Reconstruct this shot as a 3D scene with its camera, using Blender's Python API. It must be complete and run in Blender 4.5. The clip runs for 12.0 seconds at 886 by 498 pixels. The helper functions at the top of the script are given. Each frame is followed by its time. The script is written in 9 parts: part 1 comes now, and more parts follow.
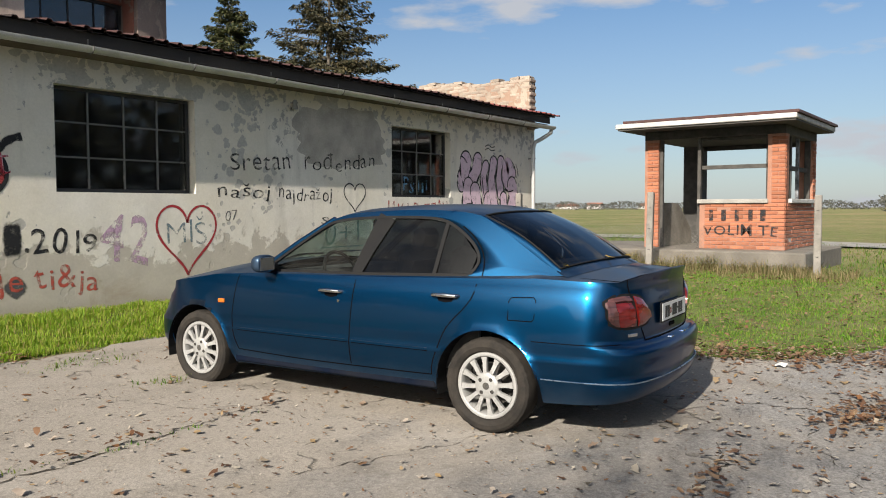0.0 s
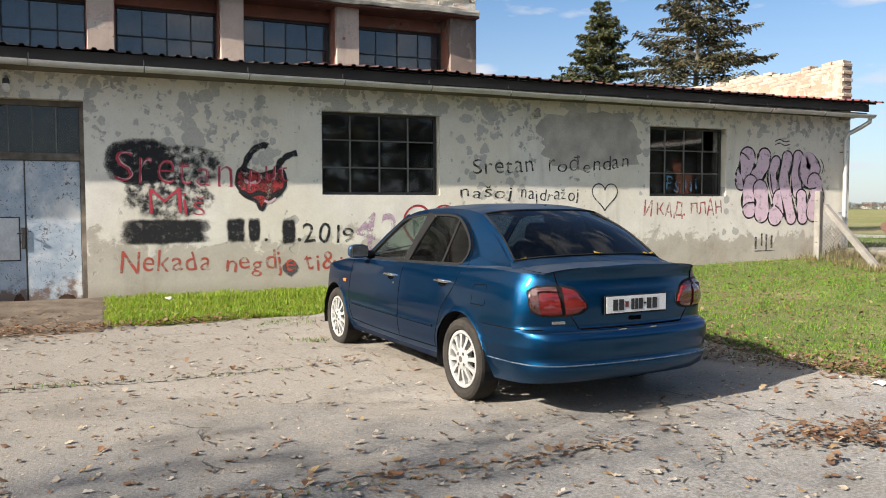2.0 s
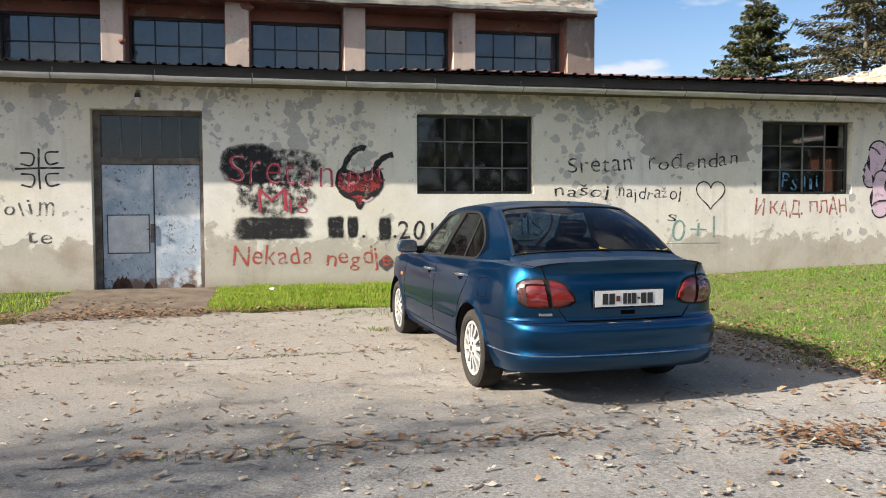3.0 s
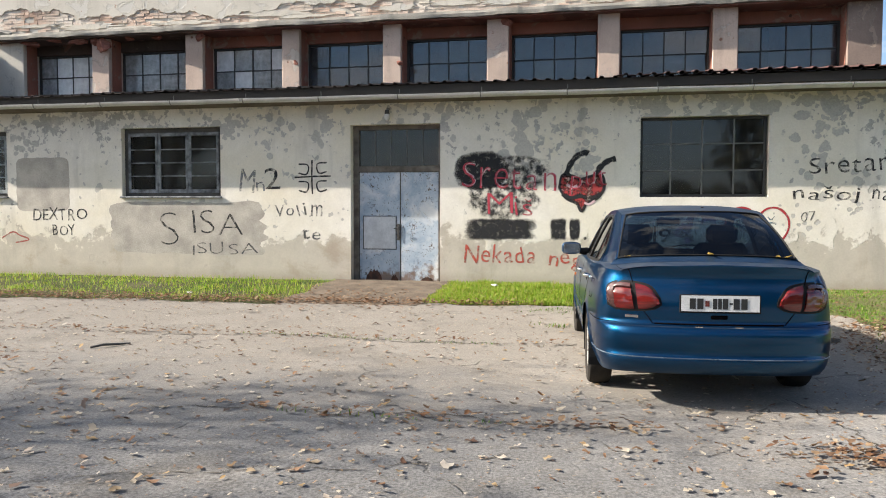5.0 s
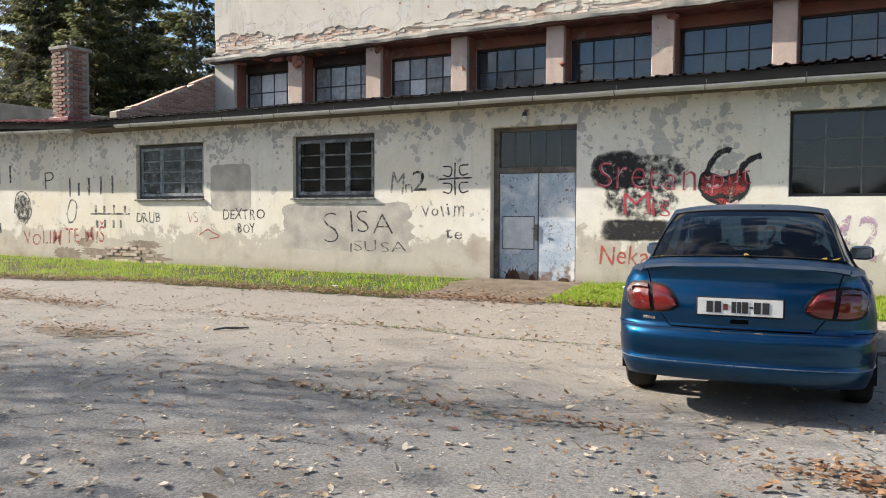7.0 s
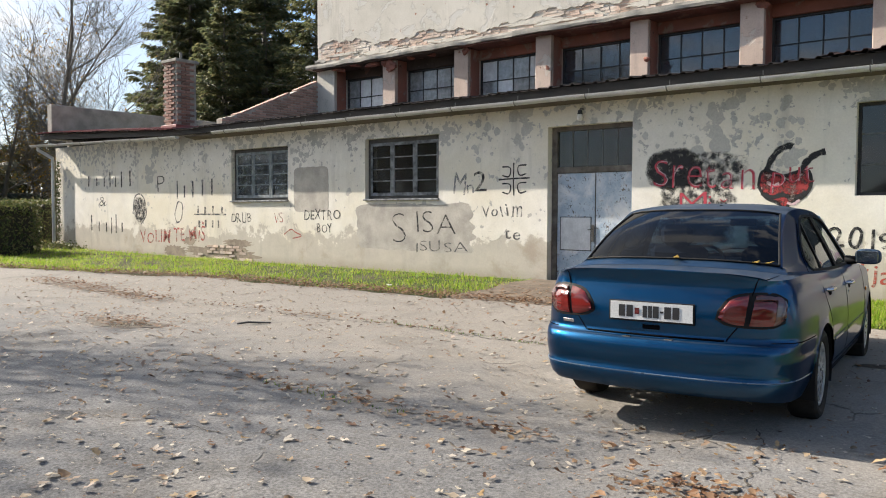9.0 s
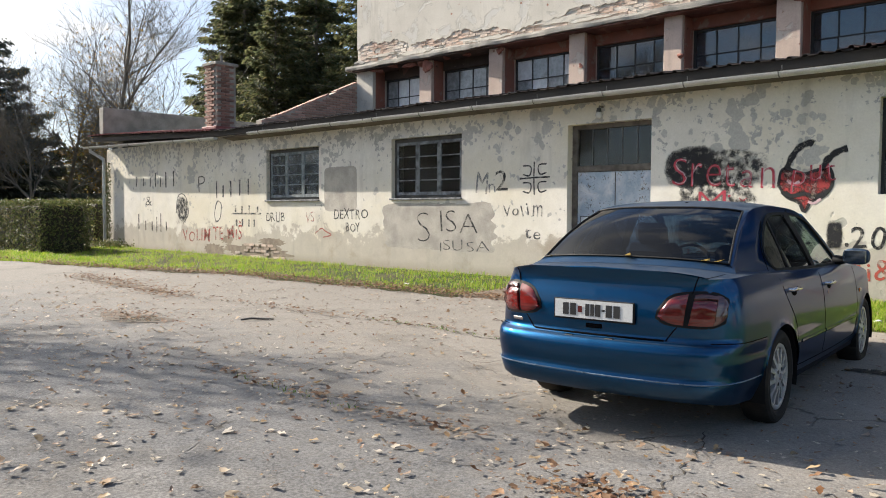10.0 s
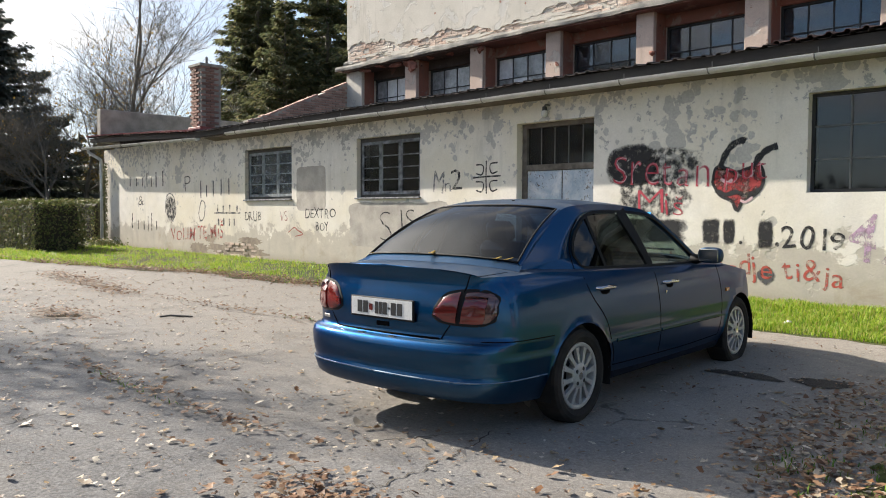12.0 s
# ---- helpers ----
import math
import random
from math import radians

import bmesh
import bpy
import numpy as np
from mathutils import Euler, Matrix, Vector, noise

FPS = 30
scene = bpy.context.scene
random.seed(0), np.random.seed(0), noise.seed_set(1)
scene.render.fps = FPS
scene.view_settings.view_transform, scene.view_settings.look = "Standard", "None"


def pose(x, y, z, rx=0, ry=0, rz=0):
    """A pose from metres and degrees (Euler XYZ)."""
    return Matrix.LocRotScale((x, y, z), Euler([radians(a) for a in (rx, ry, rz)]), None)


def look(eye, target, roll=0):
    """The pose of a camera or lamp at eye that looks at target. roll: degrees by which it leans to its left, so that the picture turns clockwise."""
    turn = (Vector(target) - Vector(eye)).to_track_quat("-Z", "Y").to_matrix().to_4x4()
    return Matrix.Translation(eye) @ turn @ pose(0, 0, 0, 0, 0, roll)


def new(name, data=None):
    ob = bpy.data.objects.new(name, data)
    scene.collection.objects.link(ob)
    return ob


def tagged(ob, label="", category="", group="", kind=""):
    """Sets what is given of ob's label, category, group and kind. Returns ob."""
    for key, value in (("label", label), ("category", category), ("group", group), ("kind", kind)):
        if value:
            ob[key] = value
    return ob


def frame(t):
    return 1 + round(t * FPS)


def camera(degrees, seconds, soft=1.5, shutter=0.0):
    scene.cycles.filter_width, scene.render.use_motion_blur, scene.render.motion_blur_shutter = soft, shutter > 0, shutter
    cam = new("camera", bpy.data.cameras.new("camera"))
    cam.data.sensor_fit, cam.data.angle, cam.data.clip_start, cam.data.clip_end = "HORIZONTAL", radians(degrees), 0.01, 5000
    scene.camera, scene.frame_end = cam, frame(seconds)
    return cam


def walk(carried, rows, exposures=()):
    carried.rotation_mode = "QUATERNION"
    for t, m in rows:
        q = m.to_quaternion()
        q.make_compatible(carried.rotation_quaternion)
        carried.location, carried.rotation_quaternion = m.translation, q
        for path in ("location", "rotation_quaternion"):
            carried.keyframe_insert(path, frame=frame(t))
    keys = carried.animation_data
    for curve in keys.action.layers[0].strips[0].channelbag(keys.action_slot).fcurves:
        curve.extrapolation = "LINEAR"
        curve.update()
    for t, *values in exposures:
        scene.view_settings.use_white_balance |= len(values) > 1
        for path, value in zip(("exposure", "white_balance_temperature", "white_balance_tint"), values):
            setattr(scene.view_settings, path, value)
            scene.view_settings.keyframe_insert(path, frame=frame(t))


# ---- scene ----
cam = camera(58.9, 12.0, soft=1.0)
PATH = [
    (0, (-0.079, 0.067, 1.4), (1.518, 1.266, 1.297), -0.2),
    (0.5, (0.239, -0.596, 1.394), (1.678, 0.789, 1.291), -0.2),
    (1, (0.648, -1.288, 1.381), (1.913, 0.258, 1.277), -0.2),
    (1.5, (1.123, -1.871, 1.385), (2.184, -0.179, 1.283), -0.2),
    (2, (1.611, -2.391, 1.385), (2.388, -0.551, 1.284), -0.2),
    (2.5, (2.062, -2.786, 1.383), (2.634, -0.872, 1.283), -0.2),
    (3, (2.577, -3.053, 1.355), (2.956, -1.092, 1.256), -0.2),
    (5, (4.089, -3.652, 1.375), (3.67, -1.699, 1.28), 0.1),
    (5.5, (4.471, -3.595, 1.361), (3.893, -1.682, 1.269), 0.1),
    (6, (4.796, -3.588, 1.36), (4.087, -1.72, 1.267), 0.1),
    (6.5, (5.143, -3.521, 1.36), (4.311, -1.704, 1.267), 0.1),
    (7, (5.492, -3.393, 1.35), (4.55, -1.631, 1.259), 0.2),
    (9, (6.781, -2.608, 1.348), (5.536, -1.045, 1.258), 0.2),
    (9.5, (7.058, -2.369, 1.34), (5.748, -0.861, 1.25), 0.3),
    (10, (7.334, -2.132, 1.325), (5.972, -0.67, 1.236), 0.3),
    (10.5, (7.612, -1.868, 1.314), (6.222, -0.432, 1.224), 0.4),
    (11, (7.874, -1.617, 1.31), (6.47, -0.195, 1.221), 0.4),
    (11.5, (8.144, -1.376, 1.319), (6.728, 0.034, 1.229), 0.3),
    (12, (8.403, -1.116, 1.32), (6.976, 0.283, 1.23), 0.3),
]
walk(cam, [(t, look(eye, target, roll)) for t, eye, target, roll in PATH], [(0, 0.66), (0.5, 0.84), (1.5, 1.10), (3, 1.36), (5.5, 1.46), (7, 1.47), (9, 1.42), (12, 1.38)])
SKY, SUN = 0.034, 5.0

import collections

# ---- world, sun ----
SUN_WAY = Vector((1.70, 0.33, -1.0)).normalized()
world = bpy.data.worlds.new("sky")
scene.world = world
world.use_nodes = True
wn, wl = world.node_tree.nodes, world.node_tree.links
wn.clear()
sky = wn.new("ShaderNodeTexSky")
sky.sky_type = "NISHITA"
sky.sun_disc = False
sky.sun_elevation = math.asin(-SUN_WAY.z)
sky.sun_rotation = math.atan2(-SUN_WAY.x, -SUN_WAY.y)
sky.air_density, sky.dust_density, sky.ozone_density = 1.1, 0.5, 2.0
wtc = wn.new("ShaderNodeTexCoord")
wsep = wn.new("ShaderNodeSeparateXYZ")
wl.new(wtc.outputs["Generated"], wsep.inputs[0])
wnoise = wn.new("ShaderNodeTexNoise")
wnoise.inputs["Scale"].default_value = 5.2
wnoise.inputs["Detail"].default_value = 7.0
wnoise.inputs["Roughness"].default_value = 0.52
wflat = wn.new("ShaderNodeVectorMath"); wflat.operation = "MULTIPLY"
wflat.inputs[1].default_value = (1.0, 1.0, 3.6)
wl.new(wtc.outputs["Generated"], wflat.inputs[0])
wl.new(wflat.outputs[0], wnoise.inputs["Vector"])
wramp = wn.new("ShaderNodeValToRGB")
wramp.color_ramp.elements[0].position, wramp.color_ramp.elements[1].position = 0.535, 0.64
wl.new(wnoise.outputs["Fac"], wramp.inputs["Fac"])
wfac = wn.new("ShaderNodeMath"); wfac.operation = "MULTIPLY"; wfac.inputs[1].default_value = 0.85
wl.new(wramp.outputs["Color"], wfac.inputs[0])
wmix = wn.new("ShaderNodeMix"); wmix.data_type = "RGBA"
whaze = wn.new("ShaderNodeMapRange")
whaze.inputs["From Min"].default_value, whaze.inputs["From Max"].default_value = -0.02, 0.26
whaze.inputs["To Min"].default_value, whaze.inputs["To Max"].default_value = 0.55, 0.0
wl.new(wsep.outputs["Z"], whaze.inputs["Value"])
wcloud = wn.new("ShaderNodeMix"); wcloud.data_type = "RGBA"
wl.new(wfac.outputs[0], wcloud.inputs["Factor"])
wtint = wn.new("ShaderNodeMix"); wtint.data_type, wtint.blend_type = "RGBA", "MULTIPLY"
wtint.inputs["Factor"].default_value = 1.0
wl.new(sky.outputs[0], wtint.inputs["A"])
wtint.inputs["B"].default_value = (1.36, 1.62, 1.90, 1)
wl.new(wtint.outputs["Result"], wcloud.inputs["A"])
wcloud.inputs["B"].default_value = (10.8, 10.9, 11.3, 1)
wl.new(whaze.outputs[0], wmix.inputs["Factor"])
wl.new(wcloud.outputs["Result"], wmix.inputs["A"])
wmix.inputs["B"].default_value = (9.3, 9.8, 11.4, 1)
wbg = wn.new("ShaderNodeBackground")
wbg.inputs["Strength"].default_value = SKY
# bright thin haze round the sun's side of the sky
wdot = wn.new("ShaderNodeVectorMath"); wdot.operation = "DOT_PRODUCT"
wl.new(wtc.outputs["Generated"], wdot.inputs[0])
wdot.inputs[1].default_value = tuple(-SUN_WAY)
wglow = wn.new("ShaderNodeMapRange")
wglow.interpolation_type = "SMOOTHSTEP"
wglow.inputs["From Min"].default_value, wglow.inputs["From Max"].default_value = 0.55, 0.94
wglow.inputs["To Min"].default_value, wglow.inputs["To Max"].default_value = 0.0, 0.8
wl.new(wdot.outputs["Value"], wglow.inputs["Value"])
wmix2 = wn.new("ShaderNodeMix"); wmix2.data_type = "RGBA"
wl.new(wglow.outputs[0], wmix2.inputs["Factor"])
wl.new(wmix.outputs["Result"], wmix2.inputs["A"])
wmix2.inputs["B"].default_value = (13.0, 12.9, 12.6, 1)
waur = wn.new("ShaderNodeMapRange")
waur.interpolation_type = "SMOOTHSTEP"
waur.inputs["From Min"].default_value, waur.inputs["From Max"].default_value = 0.80, 0.985
wl.new(wdot.outputs["Value"], waur.inputs["Value"])
wmix3 = wn.new("ShaderNodeMix"); wmix3.data_type = "RGBA"
wl.new(waur.outputs[0], wmix3.inputs["Factor"])
wl.new(wmix2.outputs["Result"], wmix3.inputs["A"])
wmix3.inputs["B"].default_value = (46.0, 44.5, 42.0, 1)
wl.new(wmix3.outputs["Result"], wbg.inputs["Color"])
wout = wn.new("ShaderNodeOutputWorld")
wl.new(wbg.outputs[0], wout.inputs["Surface"])

sun = new("sun", bpy.data.lights.new("sun", "SUN"))
sun.data.energy, sun.data.angle, sun.data.color = SUN, radians(0.53), (1.0, 0.918, 0.81)
sun.matrix_world = look(-SUN_WAY * 60, (0, 0, 0))

# ---- helpers for materials and meshes ----


class Nodes:
    """A node material and short ways to add nodes to it."""

    def __init__(self, name, rough=0.8, metal=0.0, spec=0.5):
        self.m = bpy.data.materials.new(name)
        self.m.use_nodes = True
        self.t = self.m.node_tree
        self.p = self.t.nodes["Principled BSDF"]
        self.out = self.t.nodes["Material Output"]
        self.p.inputs["Roughness"].default_value = rough
        self.p.inputs["Metallic"].default_value = metal
        self.p.inputs["Specular IOR Level"].default_value = spec
        self.co = self.add("ShaderNodeTexCoord").outputs["Object"]

    def add(self, kind, **values):
        n = self.t.nodes.new(kind)
        for k, v in values.items():
            n.inputs[k].default_value = v
        return n

    def link(self, a, b):
        self.t.links.new(a, b)

    def noise(self, scale, detail=5.0, rough=0.55, co=None, dist=0.0, stretch=None):
        n = self.add("ShaderNodeTexNoise", Scale=scale, Detail=detail, Roughness=rough, Distortion=dist)
        src = co or self.co
        if stretch:
            mp = self.add("ShaderNodeMapping")
            mp.inputs["Scale"].default_value = stretch
            self.link(src, mp.inputs["Vector"])
            src = mp.outputs[0]
        self.link(src, n.inputs["Vector"])
        return n.outputs["Fac"]

    def ramp(self, fac, a, b, ca=(0, 0, 0), cb=(1, 1, 1)):
        r = self.add("ShaderNodeValToRGB")
        e = r.color_ramp.elements
        e[0].position, e[1].position = a, b
        e[0].color, e[1].color = (*ca, 1), (*cb, 1)
        self.link(fac, r.inputs["Fac"])
        return r.outputs["Color"]

    def mix(self, fac, a, b, blend="MIX"):
        n = self.add("ShaderNodeMix")
        n.data_type, n.blend_type = "RGBA", blend
        for v, k in ((fac, "Factor"), (a, "A"), (b, "B")):
            if isinstance(v, (int, float)):
                n.inputs[k].default_value = v
            elif isinstance(v, tuple):
                n.inputs[k].default_value = (*v, 1)
            else:
                self.link(v, n.inputs[k])
        return n.outputs["Result"]

    def math(self, op, a, b=0.0):
        n = self.add("ShaderNodeMath")
        n.operation = op
        for v, k in ((a, 0), (b, 1)):
            if isinstance(v, (int, float)):
                n.inputs[k].default_value = v
            else:
                self.link(v, n.inputs[k])
        return n.outputs[0]

    def xyz(self, k):
        s = self.add("ShaderNodeSeparateXYZ")
        self.link(self.co, s.inputs[0])
        return s.outputs[k]

    def colour(self, c):
        if isinstance(c, tuple):
            self.p.inputs["Base Color"].default_value = (*c, 1)
        else:
            self.link(c, self.p.inputs["Base Color"])

    def bump(self, h, strength=0.3, depth=0.01):
        b = self.add("ShaderNodeBump", Strength=strength, Distance=depth)
        self.link(h, b.inputs["Height"])
        self.link(b.outputs[0], self.p.inputs["Normal"])


def surf(name, c1, c2, scale=3.0, fine=60.0, rough=0.8, metal=0.0, bump=0.3, depth=0.004, spec=0.4, rand=0.0, island=0.0):
    """A surface of two colours mixed at a coarse scale, speckled at a fine one."""
    n = Nodes(name, rough, metal, spec)
    coarse, small = n.noise(scale, 6), n.noise(fine, 4, 0.6)
    c = n.mix(n.ramp(coarse, 0.36, 0.64), c1, c2)
    c = n.mix(0.35, c, n.ramp(small, 0.3, 0.7, (0.35, 0.35, 0.35), (1, 1, 1)), "MULTIPLY")
    if rand or island:
        r = n.add("ShaderNodeObjectInfo").outputs["Random"] if rand else n.add("ShaderNodeNewGeometry").outputs["Random Per Island"]
        k = rand or island
        c = n.mix(1.0, c, n.ramp(r, 0.0, 1.0, (1 - k, 1 - k, 1 - k), (1 + k, 1 + k, 1 + k)), "MULTIPLY")
    n.colour(c)
    n.link(n.ramp(coarse, 0.3, 0.7, (max(rough - 0.12, 0.02),) * 3, (min(rough + 0.1, 1),) * 3), n.p.inputs["Roughness"])
    if bump:
        n.bump(small, bump, depth)
    return n.m


def mesh_of(name, verts, faces, mats=(), smooth=0.0):
    me = bpy.data.meshes.new(name)
    me.from_pydata([tuple(map(float, v)) for v in verts], [], [tuple(map(int, f)) for f in faces])
    for m in mats:
        me.materials.append(m)
    if smooth:
        me.shade_smooth()
        me.set_sharp_from_angle(angle=radians(smooth))
    me.update()
    return me


def quick_mesh(name, verts, tris, mats=(), index=None):
    """A big triangle mesh straight from arrays."""
    me = bpy.data.meshes.new(name)
    nv, nt = len(verts), len(tris)
    me.vertices.add(nv)
    me.vertices.foreach_set("co", np.asarray(verts, np.float32).ravel())
    me.loops.add(nt * 3)
    me.loops.foreach_set("vertex_index", np.asarray(tris, np.int32).ravel())
    me.polygons.add(nt)
    me.polygons.foreach_set("loop_start", np.arange(0, nt * 3, 3, dtype=np.int32))
    if index is not None:
        me.polygons.foreach_set("material_index", np.asarray(index, np.int32))
    for m in mats:
        me.materials.append(m)
    me.update(calc_edges=True)
    return me


def put(name, verts, faces, material, parent=None, label="", smooth=0.0):
    ob = new(name, mesh_of(name, verts, faces, [material], smooth))
    if parent is not None:
        ob.parent = parent
    if label:
        ob["label"] = label
    return ob


def part(name, bm, material, parent=None, label="", smooth=0.0):
    """One bmesh as one mesh object."""
    me = bpy.data.meshes.new(name)
    bm.normal_update()
    bm.to_mesh(me)
    bm.free()
    me.materials.append(material)
    if smooth:
        me.shade_smooth()
        me.set_sharp_from_angle(angle=radians(smooth))
    ob = new(name, me)
    if parent is not None:
        ob.parent = parent
    if label:
        ob["label"] = label
    return ob


def holder(name, at=(0, 0, 0), turn=0.0):
    e = new(name)
    e.empty_display_size = 0.2
    e.matrix_world = pose(*at, 0, 0, turn)
    return e


BOX = [(0, 3, 2, 1), (4, 5, 6, 7), (0, 1, 5, 4), (1, 2, 6, 5), (2, 3, 7, 6), (3, 0, 4, 7)]


def box_verts(x0, x1, y0, y1, z0, z1):
    return [(x0, y0, z0), (x1, y0, z0), (x1, y1, z0), (x0, y1, z0), (x0, y0, z1), (x1, y0, z1), (x1, y1, z1), (x0, y1, z1)]


def bm_box(bm, x0, x1, y0, y1, z0, z1, bevel=0.0, m=None):
    vs = [bm.verts.new(v) for v in box_verts(x0, x1, y0, y1, z0, z1)]
    fs = [bm.faces.new([vs[i] for i in f]) for f in BOX]
    if bevel:
        es = list({e for f in fs for e in f.edges})
        r = bmesh.ops.bevel(bm, geom=es, offset=bevel, segments=1, affect="EDGES")
        vs = list({v for f in r["faces"] for v in f.verts} | {v for v in vs if v.is_valid})
    if m is not None:
        bmesh.ops.transform(bm, matrix=m, verts=[v for v in vs if v.is_valid])
    return vs


def block(name, x0, x1, y0, y1, z0, z1, material, parent=None, label="", bevel=0.004, m=None):
    bm = bmesh.new()
    bm_box(bm, x0, x1, y0, y1, z0, z1, bevel, m)
    return part(name, bm, material, parent, label)


def tube(points, radius, sides=8, caps=True):
    """Vertices and faces of a tube along points; radius may be a list."""
    pts = [Vector(p) for p in points]
    rad = radius if isinstance(radius, (list, tuple)) else [radius] * len(pts)
    verts, faces = [], []
    up = Vector((0, 0, 1))
    for i, p in enumerate(pts):
        d = (pts[min(i + 1, len(pts) - 1)] - pts[max(i - 1, 0)]).normalized()
        side = d.cross(up)
        if side.length < 0.05:
            side = d.cross(Vector((0, 1, 0)))
        side.normalize()
        other = side.cross(d).normalized()
        for k in range(sides):
            a = 2 * math.pi * k / sides
            verts.append(p + (side * math.cos(a) + other * math.sin(a)) * rad[i])
    for i in range(len(pts) - 1):
        for k in range(sides):
            a, b = i * sides + k, i * sides + (k + 1) % sides
            faces.append((a, b, b + sides, a + sides))
    if caps:
        faces.append(tuple(range(sides - 1, -1, -1)))
        faces.append(tuple(range((len(pts) - 1) * sides, len(pts) * sides)))
    return verts, faces


def rod(name, points, radius, material, parent=None, label="", sides=8):
    v, f = tube(points, radius, sides)
    return put(name, v, f, material, parent, label, smooth=50)


def ss(a, b, x):
    t = np.clip((np.asarray(x, float) - a) / (b - a), 0, 1)
    return t * t * (3 - 2 * t)


def curve_of(knots, n):
    """A smooth line through knots, n points, even by length."""
    k = np.asarray(knots, float)
    p = np.vstack([2 * k[0] - k[1], k, 2 * k[-1] - k[-2]])
    out = []
    for i in range(1, len(p) - 2):
        t = np.linspace(0, 1, 24, endpoint=False)[:, None]
        a, b, c, d = p[i - 1], p[i], p[i + 1], p[i + 2]
        out.append(0.5 * (2 * b + (c - a) * t + (2 * a - 5 * b + 4 * c - d) * t ** 2 + (3 * b - a - 3 * c + d) * t ** 3))
    out.append(k[-1:])
    out = np.vstack(out)
    s = np.r_[0, np.cumsum(np.linalg.norm(np.diff(out, axis=0), axis=1))]
    u = np.linspace(0, s[-1], n)
    return np.stack([np.interp(u, s, out[:, j]) for j in range(out.shape[1])], 1)


# ---- materials ----
def wall_plaster():
    n = Nodes("old_painted_plaster", 0.9, 0, 0.2)
    big, mid, small = n.noise(0.55, 7, 0.6), n.noise(2.3, 8, 0.62, dist=0.4), n.noise(38, 5, 0.65)
    z = n.xyz("Z")
    white = n.mix(n.ramp(mid, 0.35, 0.65), (0.81, 0.773, 0.70), (0.70, 0.663, 0.595))
    grey = n.mix(n.ramp(small, 0.3, 0.7), (0.38, 0.37, 0.345), (0.47, 0.455, 0.42))
    # flaked spots, more of them higher up
    spots = n.math("ADD", n.math("MULTIPLY", n.noise(7.5, 7, 0.58, dist=0.25), 0.75), n.math("MULTIPLY", n.noise(2.6, 4, 0.6, dist=0.8), 0.25))
    clump = n.noise(0.9, 3, 0.5)
    hz = n.math("MULTIPLY", n.math("SUBTRACT", z, 1.9), 0.085)
    hz = n.math("MAXIMUM", hz, -0.03)
    f = n.math("ADD", n.math("ADD", spots, n.math("MULTIPLY", n.math("SUBTRACT", clump, 0.5), 0.35)), hz)
    flaked = n.math("MULTIPLY", n.ramp(f, 0.64, 0.665), n.ramp(n.noise(3.1, 4, 0.6), 0.25, 0.55, (0.45, 0.45, 0.45), (1, 1, 1)))
    # round flakes of a hand's size, in loose clusters
    for scale, size in ((4.6, 0.105), (8.5, 0.09)):
        warp = n.add("ShaderNodeTexNoise", Scale=scale * 2.3, Detail=4)
        n.link(n.co, warp.inputs["Vector"])
        pull = n.add("ShaderNodeVectorMath"); pull.operation = "SCALE"; pull.inputs["Scale"].default_value = 0.55 / scale
        n.link(warp.outputs["Color"], pull.inputs[0])
        where = n.add("ShaderNodeVectorMath"); where.operation = "ADD"
        n.link(n.co, where.inputs[0]); n.link(pull.outputs[0], where.inputs[1])
        cell = n.add("ShaderNodeTexVoronoi", Scale=scale)
        n.link(where.outputs[0], cell.inputs["Vector"])
        reach = n.math("ADD", n.math("MULTIPLY", n.math("SUBTRACT", n.noise(0.8 + scale * 0.05, 3, 0.5), 0.60), 1.7), n.math("MULTIPLY", hz, 1.6))
        dot = n.ramp(n.math("SUBTRACT", n.math("MULTIPLY", cell.outputs["Distance"], 0.6), reach), size, size + 0.03, (1, 1, 1), (0, 0, 0))
        flaked = n.math("MAXIMUM", flaked, n.math("MULTIPLY", dot, 0.8))
    white = n.mix(n.math("MULTIPLY", n.ramp(n.noise(0.42, 5, 0.6), 0.42, 0.66), 0.75), white, (0.71, 0.645, 0.50))
    c = n.mix(flaked, white, grey)
    # bare render low down, with a ragged edge
    edge = n.math("ADD", z, n.math("MULTIPLY", n.math("SUBTRACT", mid, 0.5), -1.5))
    edge = n.math("ADD", edge, n.math("MULTIPLY", n.math("SUBTRACT", big, 0.5), -0.9))
    edge = n.math("ADD", edge, n.math("MULTIPLY", n.math("SUBTRACT", n.noise(9, 6, 0.65), 0.5), -0.5))
    low = n.ramp(edge, 0.86, 0.94, (1, 1, 1), (0, 0, 0))
    sand = n.mix(n.ramp(mid, 0.3, 0.7), (0.55, 0.50, 0.42), (0.45, 0.41, 0.35))
    c = n.mix(n.math("MULTIPLY", low, 0.9), c, sand)
    rust = n.math("MULTIPLY", n.ramp(n.noise(1.1, 7, 0.66, dist=0.6), 0.52, 0.66), n.ramp(edge, 0.55, 1.35, (1, 1, 1), (0, 0, 0)))
    c = n.mix(n.math("MULTIPLY", rust, 0.55), c, (0.36, 0.285, 0.205))
    # damp streaks and dirt
    streak = n.noise(1.6, 6, 0.6, stretch=(1.6, 1, 0.22))
    c = n.mix(n.math("MULTIPLY", n.ramp(streak, 0.56, 0.74), 0.35), c, (0.28, 0.26, 0.225))
    foot = n.ramp(n.math("ADD", z, n.math("MULTIPLY", mid, 0.35)), 0.30, 0.55, (1, 1, 1), (0, 0, 0))
    c = n.mix(n.math("MULTIPLY", foot, 0.6), c, (0.27, 0.215, 0.155))
